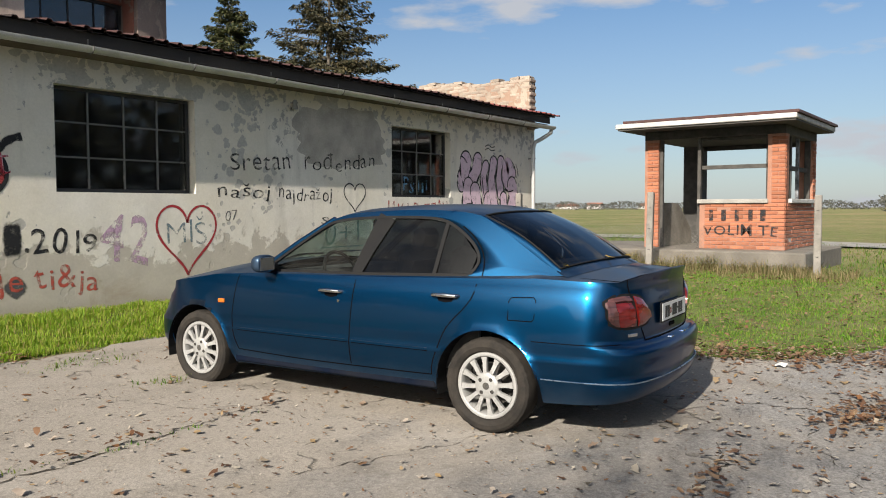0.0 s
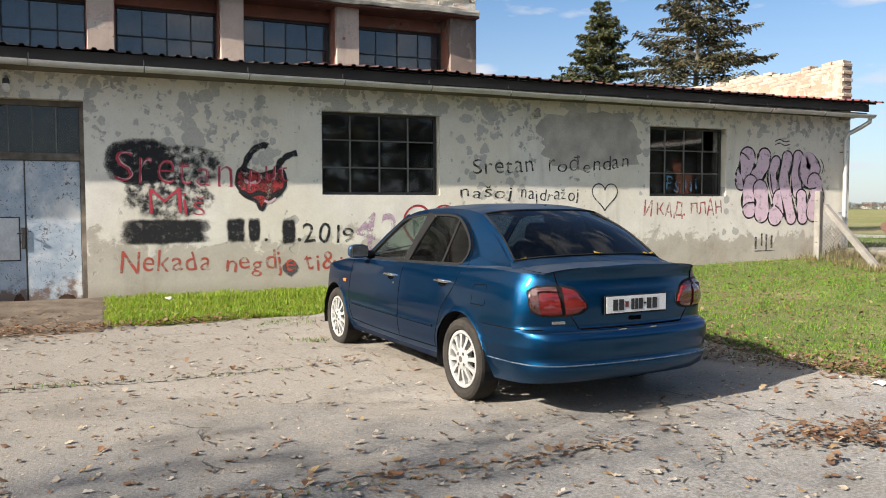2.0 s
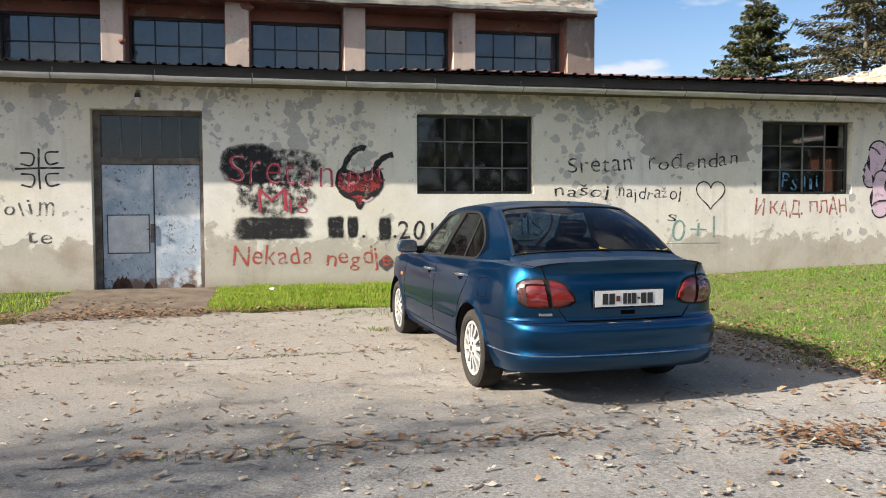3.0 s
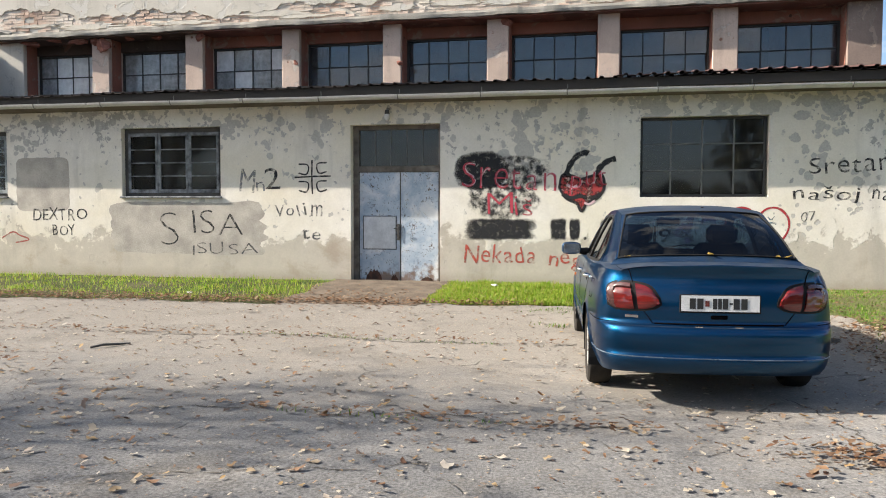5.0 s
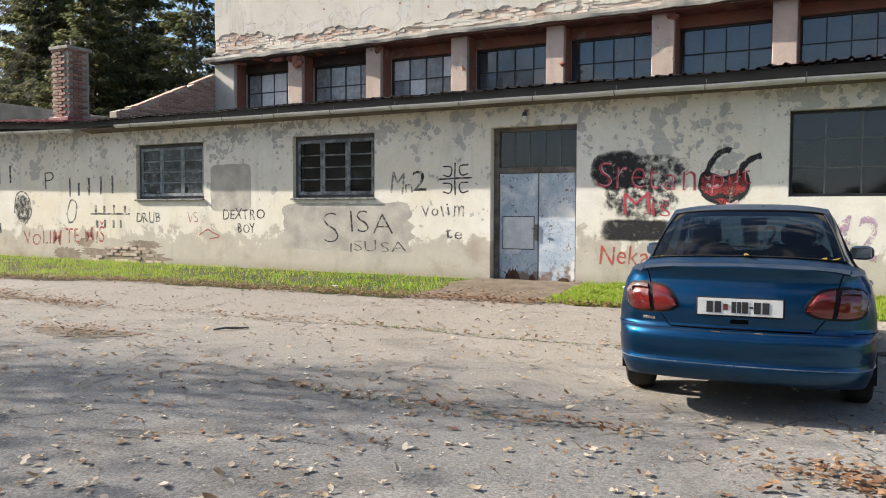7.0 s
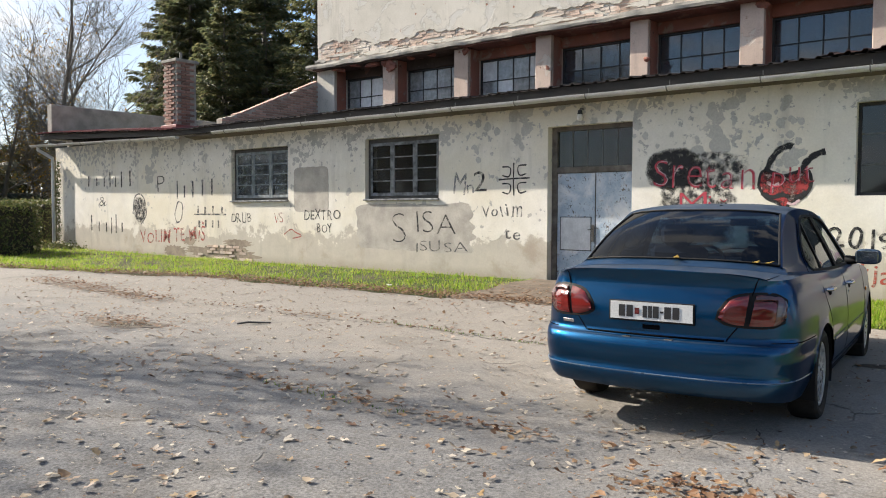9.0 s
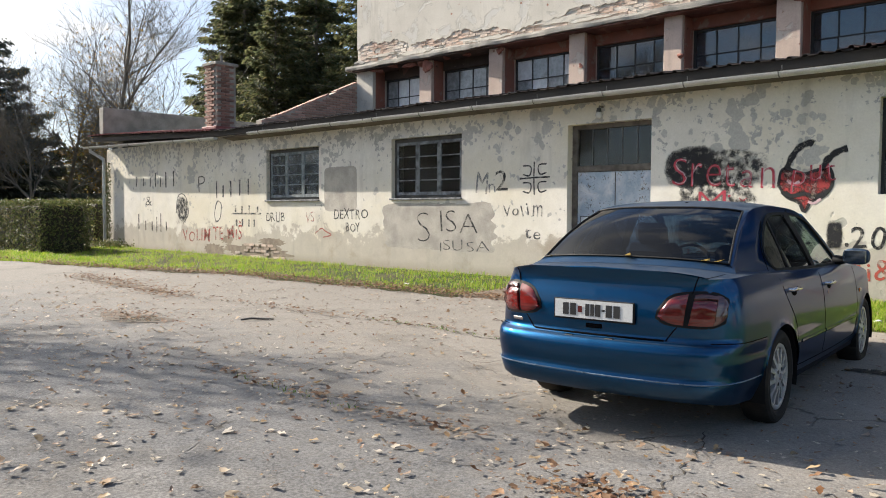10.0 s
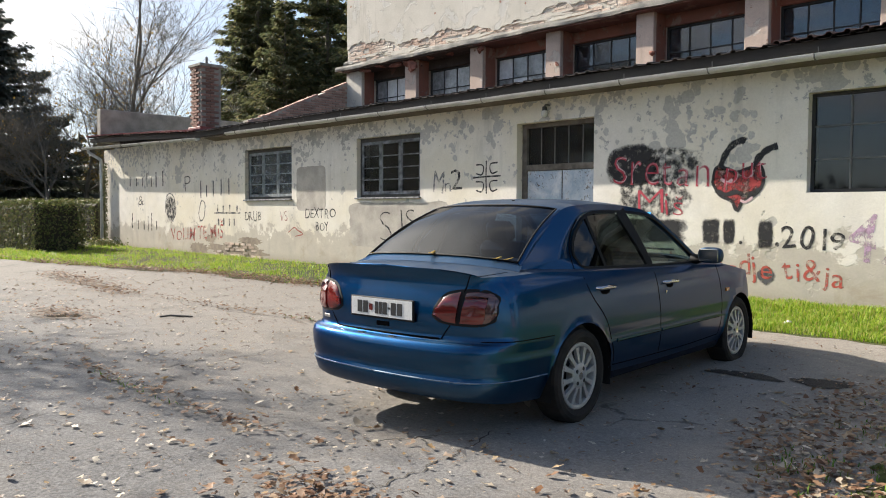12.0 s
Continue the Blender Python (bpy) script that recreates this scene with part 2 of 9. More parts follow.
    c = n.mix(0.22, c, n.ramp(small, 0.25, 0.75, (0.45, 0.45, 0.45), (1, 1, 1)), "MULTIPLY")
    n.colour(c)
    h = n.math("ADD", n.math("MULTIPLY", small, 0.35), n.math("MULTIPLY", flaked, -0.5))
    h = n.math("ADD", h, n.math("MULTIPLY", low, -0.35))
    n.bump(h, 0.55, 0.012)
    return n.m


def asphalt():
    n = Nodes("worn_concrete_asphalt", 0.9, 0, 0.25)
    n.p.inputs["Diffuse Roughness"].default_value = 0.4
    big, mid, small, grit = n.noise(0.35, 6, 0.6), n.noise(1.7, 7, 0.6), n.noise(24, 5, 0.6), n.noise(140, 3, 0.6)
    c = n.mix(n.ramp(big, 0.38, 0.62), (0.208, 0.202, 0.194), (0.162, 0.157, 0.151))
    # pale dust trodden over the far half of the yard
    dusty = n.math("ADD", n.xyz("Y"), n.math("MULTIPLY", n.math("SUBTRACT", mid, 0.5), 5.0))
    c = n.mix(n.ramp(n.math("MULTIPLY", dusty, 0.1), 0.08, 0.34), c, (0.262, 0.235, 0.200))
    pale = n.noise(0.8, 7, 0.66, dist=0.5)
    c = n.mix(n.math("MULTIPLY", n.ramp(pale, 0.53, 0.66), 0.35), c, (0.34, 0.315, 0.28))
    c = n.mix(n.math("MULTIPLY", n.ramp(n.noise(0.9, 8, 0.7, dist=0.8), 0.53, 0.66), 0.6), c, (0.150, 0.135, 0.115))
    coarse = n.noise(52, 3, 0.65)
    rough_part = n.ramp(n.math("MULTIPLY", n.math("ADD", dusty, 5.0), 0.1), 0.48, 0.80, (0.55, 0.55, 0.55), (0.16, 0.16, 0.16))
    c = n.mix(rough_part, c, n.ramp(coarse, 0.38, 0.64, (0.28, 0.28, 0.28), (1.42, 1.42, 1.42)), "MULTIPLY")
    c = n.mix(0.34, c, n.ramp(grit, 0.32, 0.70, (0.22, 0.22, 0.22), (1.45, 1.45, 1.45)), "MULTIPLY")
    c = n.mix(n.math("MULTIPLY", n.ramp(small, 0.56, 0.66), 0.45), c, (0.13, 0.115, 0.095))
    # fine cracks
    v = n.add("ShaderNodeTexVoronoi", Scale=0.42)
    v.feature = "DISTANCE_TO_EDGE"
    wob = n.add("ShaderNodeVectorMath"); wob.operation = "ADD"
    warp = n.add("ShaderNodeTexNoise", Scale=1.6, Detail=6)
    n.link(n.co, warp.inputs["Vector"])
    sc = n.add("ShaderNodeVectorMath"); sc.operation = "SCALE"; sc.inputs["Scale"].default_value = 0.9
    n.link(warp.outputs["Color"], sc.inputs[0])
    n.link(n.co, wob.inputs[0]); n.link(sc.outputs[0], wob.inputs[1])
    n.link(wob.outputs[0], v.inputs["Vector"])
    crack = n.ramp(v.outputs["Distance"], 0.002, 0.008, (1, 1, 1), (0, 0, 0))
    crack = n.math("MULTIPLY", crack, n.ramp(mid, 0.53, 0.62))
    c = n.mix(n.math("MULTIPLY", crack, 0.75), c, (0.06, 0.052, 0.042))
    n.colour(c)
    n.bump(n.math("SUBTRACT", n.math("ADD", n.math("ADD", n.math("MULTIPLY", grit, 0.5), n.math("MULTIPLY", coarse, 0.9)), small), n.math("MULTIPLY", crack, 2.0)), 0.7, 0.007)
    return n.m


def soil():
    n = Nodes("short_grass_and_soil", 0.95, 0, 0.15)
    n.p.inputs["Diffuse Roughness"].default_value = 1.0
    big, mid, small = n.noise(0.06, 6, 0.6), n.noise(0.9, 7, 0.6), n.noise(30, 5, 0.65)
    green = n.mix(n.ramp(mid, 0.35, 0.65), (0.062, 0.094, 0.022), (0.105, 0.120, 0.040))
    c = n.mix(n.ramp(big, 0.42, 0.62), green, (0.165, 0.140, 0.070))
    c = n.mix(n.math("MULTIPLY", n.ramp(n.noise(0.45, 6), 0.55, 0.7), 0.6), c, (0.23, 0.19, 0.11))
    c = n.mix(n.math("MULTIPLY", n.ramp(n.noise(2.6, 7, 0.65), 0.50, 0.60), 0.65), c, (0.125, 0.098, 0.062))
    c = n.mix(0.55, c, n.ramp(small, 0.3, 0.72, (0.3, 0.3, 0.3), (1.15, 1.15, 1.15)), "MULTIPLY")
    n.colour(c)
    n.bump(small, 0.8, 0.03)
    return n.m


def leafy(name, stops, rough=0.6, through_light=0.35):
    """Leaves: colours by random island, some light let through."""
    n = Nodes(name, rough, 0, 0.3)
    r = n.add("ShaderNodeValToRGB")
    e = r.color_ramp.elements
    while len(e) < len(stops):
        e.new(0.5)
    for i, c in enumerate(stops):
        e[i].position, e[i].color = i / (len(stops) - 1), (*c, 1)
    n.link(n.add("ShaderNodeNewGeometry").outputs["Random Per Island"], r.inputs["Fac"])
    n.colour(r.outputs["Color"])
    t = n.add("ShaderNodeBsdfTranslucent")
    n.link(r.outputs["Color"], t.inputs["Color"])
    m = n.add("ShaderNodeMixShader", Fac=through_light)
    n.link(n.p.outputs[0], m.inputs[1]); n.link(t.outputs[0], m.inputs[2])
    n.link(m.outputs[0], n.out.inputs["Surface"])
    return n.m


def spray(name, c, cover=0.62, soft=False):
    """Sprayed or brushed paint, thin and patchy, over the wall below it."""
    n = Nodes(name, 0.7, 0, 0.3)
    n.colour(c)
    t = n.add("ShaderNodeBsdfTransparent")
    m = n.add("ShaderNodeMixShader")
    f = n.math("ADD", n.noise(9, 5, 0.6), n.math("MULTIPLY", n.math("SUBTRACT", n.noise(70, 3, 0.6), 0.5), 0.5))
    a = n.ramp(f, 0.66 - cover * 0.42, 0.80 - cover * 0.30)
    if soft:
        at = n.add("ShaderNodeAttribute")
        at.attribute_name = "fade"
        mist = n.math("ADD", at.outputs["Fac"], n.math("MULTIPLY", n.math("SUBTRACT", n.noise(45, 4, 0.7), 0.5), 0.7))
        mist = n.math("ADD", mist, n.math("MULTIPLY", n.math("SUBTRACT", n.noise(7, 4, 0.6), 0.5), 0.6))
        a = n.math("MULTIPLY", a, n.ramp(mist, 0.18, 0.62))
    n.link(a, m.inputs[0])
    n.link(t.outputs[0], m.inputs[1]); n.link(n.p.outputs[0], m.inputs[2])
    n.link(m.outputs[0], n.out.inputs["Surface"])
    return n.m


def pane(name, tint, gloss=0.02, dirt=0.0, ior=1.5, dust=(0.35, 0.33, 0.30), film=0.0):
    """Glass: lets tinted light through, mirrors by Fresnel, with some dust."""
    n = Nodes(name, 0.5)
    tr = n.add("ShaderNodeBsdfTransparent"); tr.inputs["Color"].default_value = (*tint, 1)
    gl = n.add("ShaderNodeBsdfGlossy"); gl.inputs["Roughness"].default_value = gloss
    lw = n.add("ShaderNodeLayerWeight"); lw.inputs["Blend"].default_value = 0.5
    f0 = ((ior - 1) / (ior + 1)) ** 2
    fr = n.math("ADD", n.math("MULTIPLY", n.math("POWER", lw.outputs["Facing"], 5.0), 0.9 * (1 - f0)), f0)
    m = n.add("ShaderNodeMixShader")
    n.link(fr, m.inputs[0]); n.link(tr.outputs[0], m.inputs[1]); n.link(gl.outputs[0], m.inputs[2])
    last = m.outputs[0]
    if dirt:
        d = n.add("ShaderNodeBsdfDiffuse"); d.inputs["Color"].default_value = (*dust, 1)
        m2 = n.add("ShaderNodeMixShader")
        n.link(n.math("ADD", n.math("MULTIPLY", n.ramp(n.noise(6, 6, 0.65), 0.35, 0.75), dirt), film), m2.inputs[0])
        n.link(last, m2.inputs[1]); n.link(d.outputs[0], m2.inputs[2])
        last = m2.outputs[0]
    n.link(last, n.out.inputs["Surface"])
    return n.m


def car_paint():
    n = Nodes("metallic_blue_paint", 0.33, 0.95, 0.5)
    dust, streak = n.noise(3.0, 6, 0.6), n.noise(14, 6, 0.65)
    fleck = n.noise(900, 2, 0.5)
    z = n.xyz("Z")
    wide = n.mix(n.ramp(fleck, 0.35, 0.7), (0.0018, 0.008, 0.046), (0.0032, 0.022, 0.092))
    narrow = n.mix(n.ramp(fleck, 0.35, 0.7), (0.0010, 0.066, 0.148), (0.0025, 0.158, 0.285))
    low = n.ramp(n.math("ADD", z, n.math("MULTIPLY", n.math("SUBTRACT", dust, 0.5), 0.2)), 0.20, 0.38, (1, 1, 1), (0, 0, 0))
    # dust lies on what faces up: roof, boot and sills
    facing = n.add("ShaderNodeSeparateXYZ")
    n.link(n.add("ShaderNodeNewGeometry").outputs["Normal"], facing.inputs[0])
    settled = n.math("MULTIPLY", n.ramp(facing.outputs["Z"], 0.80, 0.99), n.ramp(n.math("ADD", n.math("MULTIPLY", dust, 0.6), n.math("MULTIPLY", streak, 0.4)), 0.36, 0.62, (0.45, 0.45, 0.45), (1, 1, 1)))
    film = n.math("MAXIMUM", n.math("MULTIPLY", settled, 0.55), n.math("MULTIPLY", low, 0.30))
    bright = n.add("ShaderNodeBsdfPrincipled")
    for shader, c, rough in ((n.p, wide, 0.46), (bright, narrow, 0.34)):
        n.link(n.mix(film, c, (0.14, 0.125, 0.105)), shader.inputs["Base Color"])
        n.link(n.math("SUBTRACT", 0.97, n.math("MULTIPLY", film, 0.9)), shader.inputs["Metallic"])
        n.link(n.math("ADD", rough, n.math("MULTIPLY", film, 0.45)), shader.inputs["Roughness"])
        n.link(n.math("SUBTRACT", 0.65, film), shader.inputs["Coat Weight"])
        n.link(n.ramp(dust, 0.3, 0.7, (0.05, 0.05, 0.05), (0.13, 0.13, 0.13)), shader.inputs["Coat Roughness"])
        shader.inputs["Specular Tint"].default_value = (0.10, 0.25, 0.40, 1)
    both = n.add("ShaderNodeMixShader", Fac=0.40)
    n.link(n.p.outputs[0], both.inputs[1]); n.link(bright.outputs[0], both.inputs[2])
    n.link(both.outputs[0], n.out.inputs["Surface"])
    return n.m


WALL = wall_plaster()
ASPHALT = asphalt()
SOIL = soil()
CEMENT = surf("grey_cement", (0.40, 0.385, 0.35), (0.30, 0.285, 0.26), 2.2, 45, 0.92, bump=0.5, depth=0.006)
PATCHCEMENT = surf("patch_cement", (0.52, 0.48, 0.42), (0.38, 0.35, 0.31), 3.2, 45, 0.92, bump=0.5, depth=0.006)
CONCRETE = surf("weathered_concrete", (0.36, 0.34, 0.30), (0.23, 0.22, 0.195), 2.6, 40, 0.93, bump=0.6, depth=0.01)


def peeling(name, base, worn, bare, hole, at=0.57, scale=1.6):
    """Old render: paint peeled in sheets, soot streaks and small holes."""
    n = Nodes(name, 0.92, 0, 0.2)
    mid, small = n.noise(scale, 8, 0.6, dist=0.5), n.noise(34, 5, 0.65)
    c = n.mix(n.ramp(n.noise(0.7, 6, 0.6), 0.36, 0.64), base, worn)
    sheet = n.ramp(mid, at, at + 0.02)
    c = n.mix(n.math("MULTIPLY", sheet, 0.75), c, bare)
    rim = n.math("MULTIPLY", n.ramp(mid, at - 0.025, at, (0, 0, 0), (1, 1, 1)), n.math("SUBTRACT", 1.0, sheet))
    c = n.mix(n.math("MULTIPLY", rim, 0.35), c, (0.24, 0.22, 0.19))
    streak = n.noise(1.8, 6, 0.6, stretch=(1.5, 1.5, 0.25))
    c = n.mix(n.math("MULTIPLY", n.ramp(streak, 0.55, 0.75), 0.45), c, (0.16, 0.135, 0.11))
    spot = n.ramp(n.noise(5.5, 5, 0.6), 0.70, 0.73)
    c = n.mix(n.math("MULTIPLY", spot, 0.9), c, hole)
    pock = n.add("ShaderNodeTexVoronoi", Scale=1.9)
    n.link(n.co, pock.inputs["Vector"])
    pit = n.ramp(n.math("ADD", pock.outputs["Distance"], n.math("MULTIPLY", n.noise(22, 3), 0.06)), 0.085, 0.10, (1, 1, 1), (0, 0, 0))
    c = n.mix(n.math("MULTIPLY", pit, 0.85), c, hole)
    spot = n.math("MAXIMUM", spot, pit)
    c = n.mix(0.3, c, n.ramp(small, 0.28, 0.72, (0.4, 0.4, 0.4), (1, 1, 1)), "MULTIPLY")
    n.colour(c)
    n.bump(n.math("ADD", n.math("MULTIPLY", small, 0.3), n.math("ADD", n.math("MULTIPLY", sheet, -0.6), n.math("MULTIPLY", spot, -1.2))), 0.6, 0.015)
    return n.m


UPPER = peeling("cream_render", (0.62, 0.585, 0.52), (0.51, 0.48, 0.42), (0.56, 0.545, 0.51), (0.30, 0.13, 0.08))
# salmon render, its red darkened with the shade on the lintels
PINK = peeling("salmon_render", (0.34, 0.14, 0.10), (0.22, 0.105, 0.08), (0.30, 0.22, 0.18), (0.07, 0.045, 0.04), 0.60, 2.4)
COLUMN = peeling("pale_pink_render", (0.60, 0.48, 0.41), (0.46, 0.36, 0.30), (0.54, 0.49, 0.44), (0.24, 0.11, 0.075), 0.58, 2.2)
# darker render for the hall's east end wall and corner pier
DARKEND = peeling("dark_end_render", (0.26, 0.20, 0.17), (0.15, 0.115, 0.10), (0.34, 0.27, 0.22), (0.07, 0.05, 0.045), 0.56, 1.8)
PARAPET = peeling("crumbling_parapet", (0.47, 0.41, 0.33), (0.36, 0.29, 0.23), (0.33, 0.21, 0.15), (0.20, 0.11, 0.075), 0.50, 3.6)
# sooty renders, with the ledge's shade put into the dark colour
REDSOOTSHADE = peeling("sooty_shaded_red_render", (0.24, 0.105, 0.08), (0.12, 0.065, 0.055), (0.28, 0.16, 0.12), (0.04, 0.03, 0.026), 0.58, 2.2)
SOOTSHADE = peeling("sooty_shaded_concrete", (0.12, 0.085, 0.07), (0.055, 0.045, 0.04), (0.22, 0.12, 0.09), (0.03, 0.025, 0.022), 0.60, 2.2)
REDBREAK = surf("broken_red_brick", (0.34, 0.135, 0.095), (0.20, 0.085, 0.065), 7, 60, 0.92, bump=0.7, depth=0.008)
BRICK = surf("orange_brick", (0.42, 0.155, 0.080), (0.31, 0.115, 0.065), 5, 70, 0.88, bump=0.5, depth=0.004, rand=0.25)
OLDBRICK = surf("old_red_brick", (0.30, 0.165, 0.125), (0.21, 0.135, 0.11), 4, 50, 0.92, bump=0.7, depth=0.006, rand=0.35)
LIMEBRICK = surf("limewashed_brick", (0.44, 0.385, 0.32), (0.29, 0.20, 0.15), 3.0, 40, 0.92, bump=0.7, depth=0.006, rand=0.22)
RUBBLE = surf("broken_brickwork", (0.62, 0.56, 0.49), (0.50, 0.35, 0.27), 1.3, 26, 0.93, bump=0.9, depth=0.014, island=0.22)
MORTAR = surf("lime_mortar", (0.47, 0.43, 0.37), (0.38, 0.34, 0.29), 4, 60, 0.95, bump=0.6)
SHEET = surf("dark_roof_sheet", (0.024, 0.019, 0.018), (0.048, 0.031, 0.027), 1.5, 60, 0.6, 0.2, bump=0.2)
REDSHEET = surf("red_roof_sheet", (0.25, 0.075, 0.065), (0.19, 0.06, 0.055), 1.5, 60, 0.45, 0.1, bump=0.15)
DULLRED = surf("dull_red_roof_sheet", (0.085, 0.036, 0.032), (0.055, 0.030, 0.027), 1.5, 60, 0.6, 0.1, bump=0.15)
ZINC = surf("dull_zinc", (0.70, 0.70, 0.69), (0.56, 0.56, 0.55), 3, 80, 0.38, 0.45, bump=0.15)
FASCIA = surf("dark_fascia_board", (0.022, 0.020, 0.019), (0.042, 0.037, 0.033), 2, 60, 0.85)
EAVE = surf("bleached_eave_board", (0.17, 0.14, 0.105), (0.11, 0.092, 0.072), 2.5, 50, 0.9)
STEEL = surf("painted_steel_bar", (0.12, 0.12, 0.115), (0.20, 0.19, 0.18), 5, 80, 0.7)
BLACKFRAME = surf("black_steel_frame", (0.030, 0.030, 0.030), (0.055, 0.052, 0.05), 5, 80, 0.65)
GREYWOOD = surf("weathered_grey_wood", (0.065, 0.07, 0.075), (0.30, 0.315, 0.33), 7, 90, 0.85, bump=0.5)
BLUEWOOD = surf("bleached_blue_grey_wood", (0.12, 0.145, 0.155), (0.31, 0.34, 0.35), 9, 90, 0.85, bump=0.5)
DARKWOOD = surf("dark_weathered_wood", (0.055, 0.052, 0.047), (0.105, 0.098, 0.088), 6, 90, 0.85, bump=0.5)
# near-black room surfaces, with the indoor darkness put into the colour
DARK = surf("unlit_room_dark", (0.045, 0.043, 0.04), (0.075, 0.07, 0.065), 1.2, 30, 0.95)
# dust on the wall's panes also paints their blue-grey reflections
PANE = pane("dirty_window_glass", (0.50, 0.52, 0.52), 0.05, 0.12, 1.55)
SKYTONEPANE = pane("dusty_sky_toned_glass", (0.45, 0.48, 0.50), 0.05, 0.42, 1.8, (0.42, 0.47, 0.50))
DARKPANE = pane("dark_window_glass", (0.42, 0.43, 0.43), 0.04, 0.07, 1.65, (0.30, 0.31, 0.33))
# pale films on the high panes paint the bright sky mirrored there
WHITESKYPANE = pane("sky_white_high_glass", (0.4, 0.45, 0.48), 0.03, 0.3, 2.2, (0.86, 0.87, 0.87), 0.70)
PALESKYPANE = pane("sky_haze_high_glass", (0.4, 0.45, 0.48), 0.03, 0.3, 2.0, (0.72, 0.74, 0.74), 0.25)
SKYPANE = pane("dusty_sky_toned_high_glass", (0.45, 0.5, 0.53), 0.03, 0.28, 1.9, (0.40, 0.44, 0.50))

# ---- ground ----
def gz(x, y):
    """Height of the ground."""
    z = 0.08 * ss(4, 7, y) + 0.11 * ss(6.8, 9.1, y) + 0.02 * ss(4.7, 5.4, x) + 0.17 * ss(7.5, 13.5, x) + 0.04 * ss(-8, -16, x)
    return z * (1 - 0.55 * ss(20, 60, np.hypot(x, y)))


def grid(name, xs, ys, zf, material, keep=None):
    X, Y = np.meshgrid(xs, ys)
    Z = zf(X, Y)
    v = np.stack([X.ravel(), Y.ravel(), Z.ravel()], 1)
    w = len(xs)
    tris = []
    for j in range(len(ys) - 1):
        a = np.arange(w - 1) + j * w
        tris += [np.stack([a, a + 1, a + w + 1], 1), np.stack([a, a + w + 1, a + w], 1)]
    me = quick_mesh(name, v, np.vstack(tris), [material])
    me.shade_smooth()
    return new(name, me)


far = np.array([60, 85, 120, 180, 280, 450, 800, 1500, 2600.0])
gx = np.r_[-far[::-1], np.arange(-40, 41, 0.5), far]
tagged(grid("ground", gx, gx, gz, SOIL), "short green and dry grass field on flat earth", "ground", kind="structure")

EDGE = np.array([(-40, 4.0), (-15, 4.9), (-12.5, 5.4), (-9, 6.0), (-6.4, 6.6), (-3, 6.6), (0, 6.85), (1.3, 7.0), (3, 7.15), (4.6, 7.2), (5.6, 7.1), (7, 7.1)])
RIGHT = np.array([(-30, 13), (0.6, 12.5), (1.0, 9.0), (1.4, 7.9), (1.9, 7.35), (2.7, 7.2), (3.8, 7.3), (4.8, 7.3), (6, 7.1), (7.2, 6.8)])


def paved(name, material):
    a_s, b_s = np.r_[np.linspace(-40, -12, 40), np.linspace(-11.7, 7, 150)], np.r_[np.linspace(0, 0.55, 30), np.linspace(0.56, 1, 110)]
    A, B = np.meshgrid(a_s, b_s)
    wob = 0.10 * np.sin(A * 1.7) + 0.07 * np.sin(A * 4.3 + 1) + 0.04 * np.sin(A * 11.1)
    Y = -26 + (np.interp(A, EDGE[:, 0], EDGE[:, 1]) + wob + 26) * B
    xr = np.interp(Y, RIGHT[:, 0], RIGHT[:, 1]) + 0.06 * np.sin(Y * 5.1) + 0.05 * np.sin(Y * 12.7)
    X = A + (xr - 7) * ss(1.5, 7, A)
    lump = 0.010 * np.sin(X * 0.9 + 0.4 * Y) * np.sin(Y * 0.7) + 0.006 * np.sin(X * 2.3) * np.sin(Y * 1.9)
    Z = gz(X, Y) + 0.014 + lump * 0.6
    Z = np.where((B >= 1) | (A >= 7), Z - 0.05, Z)
    v = np.stack([X.ravel(), Y.ravel(), Z.ravel()], 1)
    w = len(a_s)
    tris = []
    for j in range(len(b_s) - 1):
        a = np.arange(w - 1) + j * w
        tris += [np.stack([a, a + 1, a + w + 1], 1), np.stack([a, a + w + 1, a + w], 1)]
    me = quick_mesh(name, v, np.vstack(tris), [material])
    me.shade_smooth()
    return new(name, me)


tagged(paved("pavement", ASPHALT), "cracked grey concrete yard with worn patches", "pavement", kind="structure")

# far lane beyond the hut
lane = []
for i in range(25):
    y = -30 + i * 4
    for x in (25.3 + 0.08 * math.sin(i), 28.6 + 0.1 * math.cos(i * 1.3)):
        lane.append((x, y, float(gz(x, y)) + 0.03))
tagged(put("road", lane, [(2 * i, 2 * i + 1, 2 * i + 3, 2 * i + 2) for i in range(24)], CONCRETE), "narrow pale concrete lane across the field", "road", kind="structure")

EARTH = surf("trodden_earth", (0.085, 0.062, 0.042), (0.16, 0.125, 0.092), 4.5, 40, 0.95, bump=0.7, depth=0.01)
xs, ys = np.linspace(-0.62, 1.62, 30), np.linspace(6.6, 9.1, 34)
v = []
for j, y in enumerate(ys):
    for i, x in enumerate(xs):
        e = min(i, len(xs) - 1 - i, 2) / 2
        xx = x + 0.10 * math.sin(y * 5 + i) * (1 - e)
        v.append((xx, y, float(gz(xx, y)) + (0.026 if e > 0 and j else -0.03) + 0.006 * math.sin(xx * 9) * math.sin(y * 7)))
w = len(xs)
tagged(put("door_path", v, [(j * w + i, j * w + i + 1, (j + 1) * w + i + 1, (j + 1) * w + i) for j in range(len(ys) - 1) for i in range(w - 1)], EARTH, smooth=60), "bare trodden earth in front of the door", "ground", kind="structure")

# cracks in the concrete, filled with dirt
CRACKDIRT = surf("crack_dirt", (0.05, 0.043, 0.034), (0.085, 0.07, 0.052), 6, 60, 0.95)


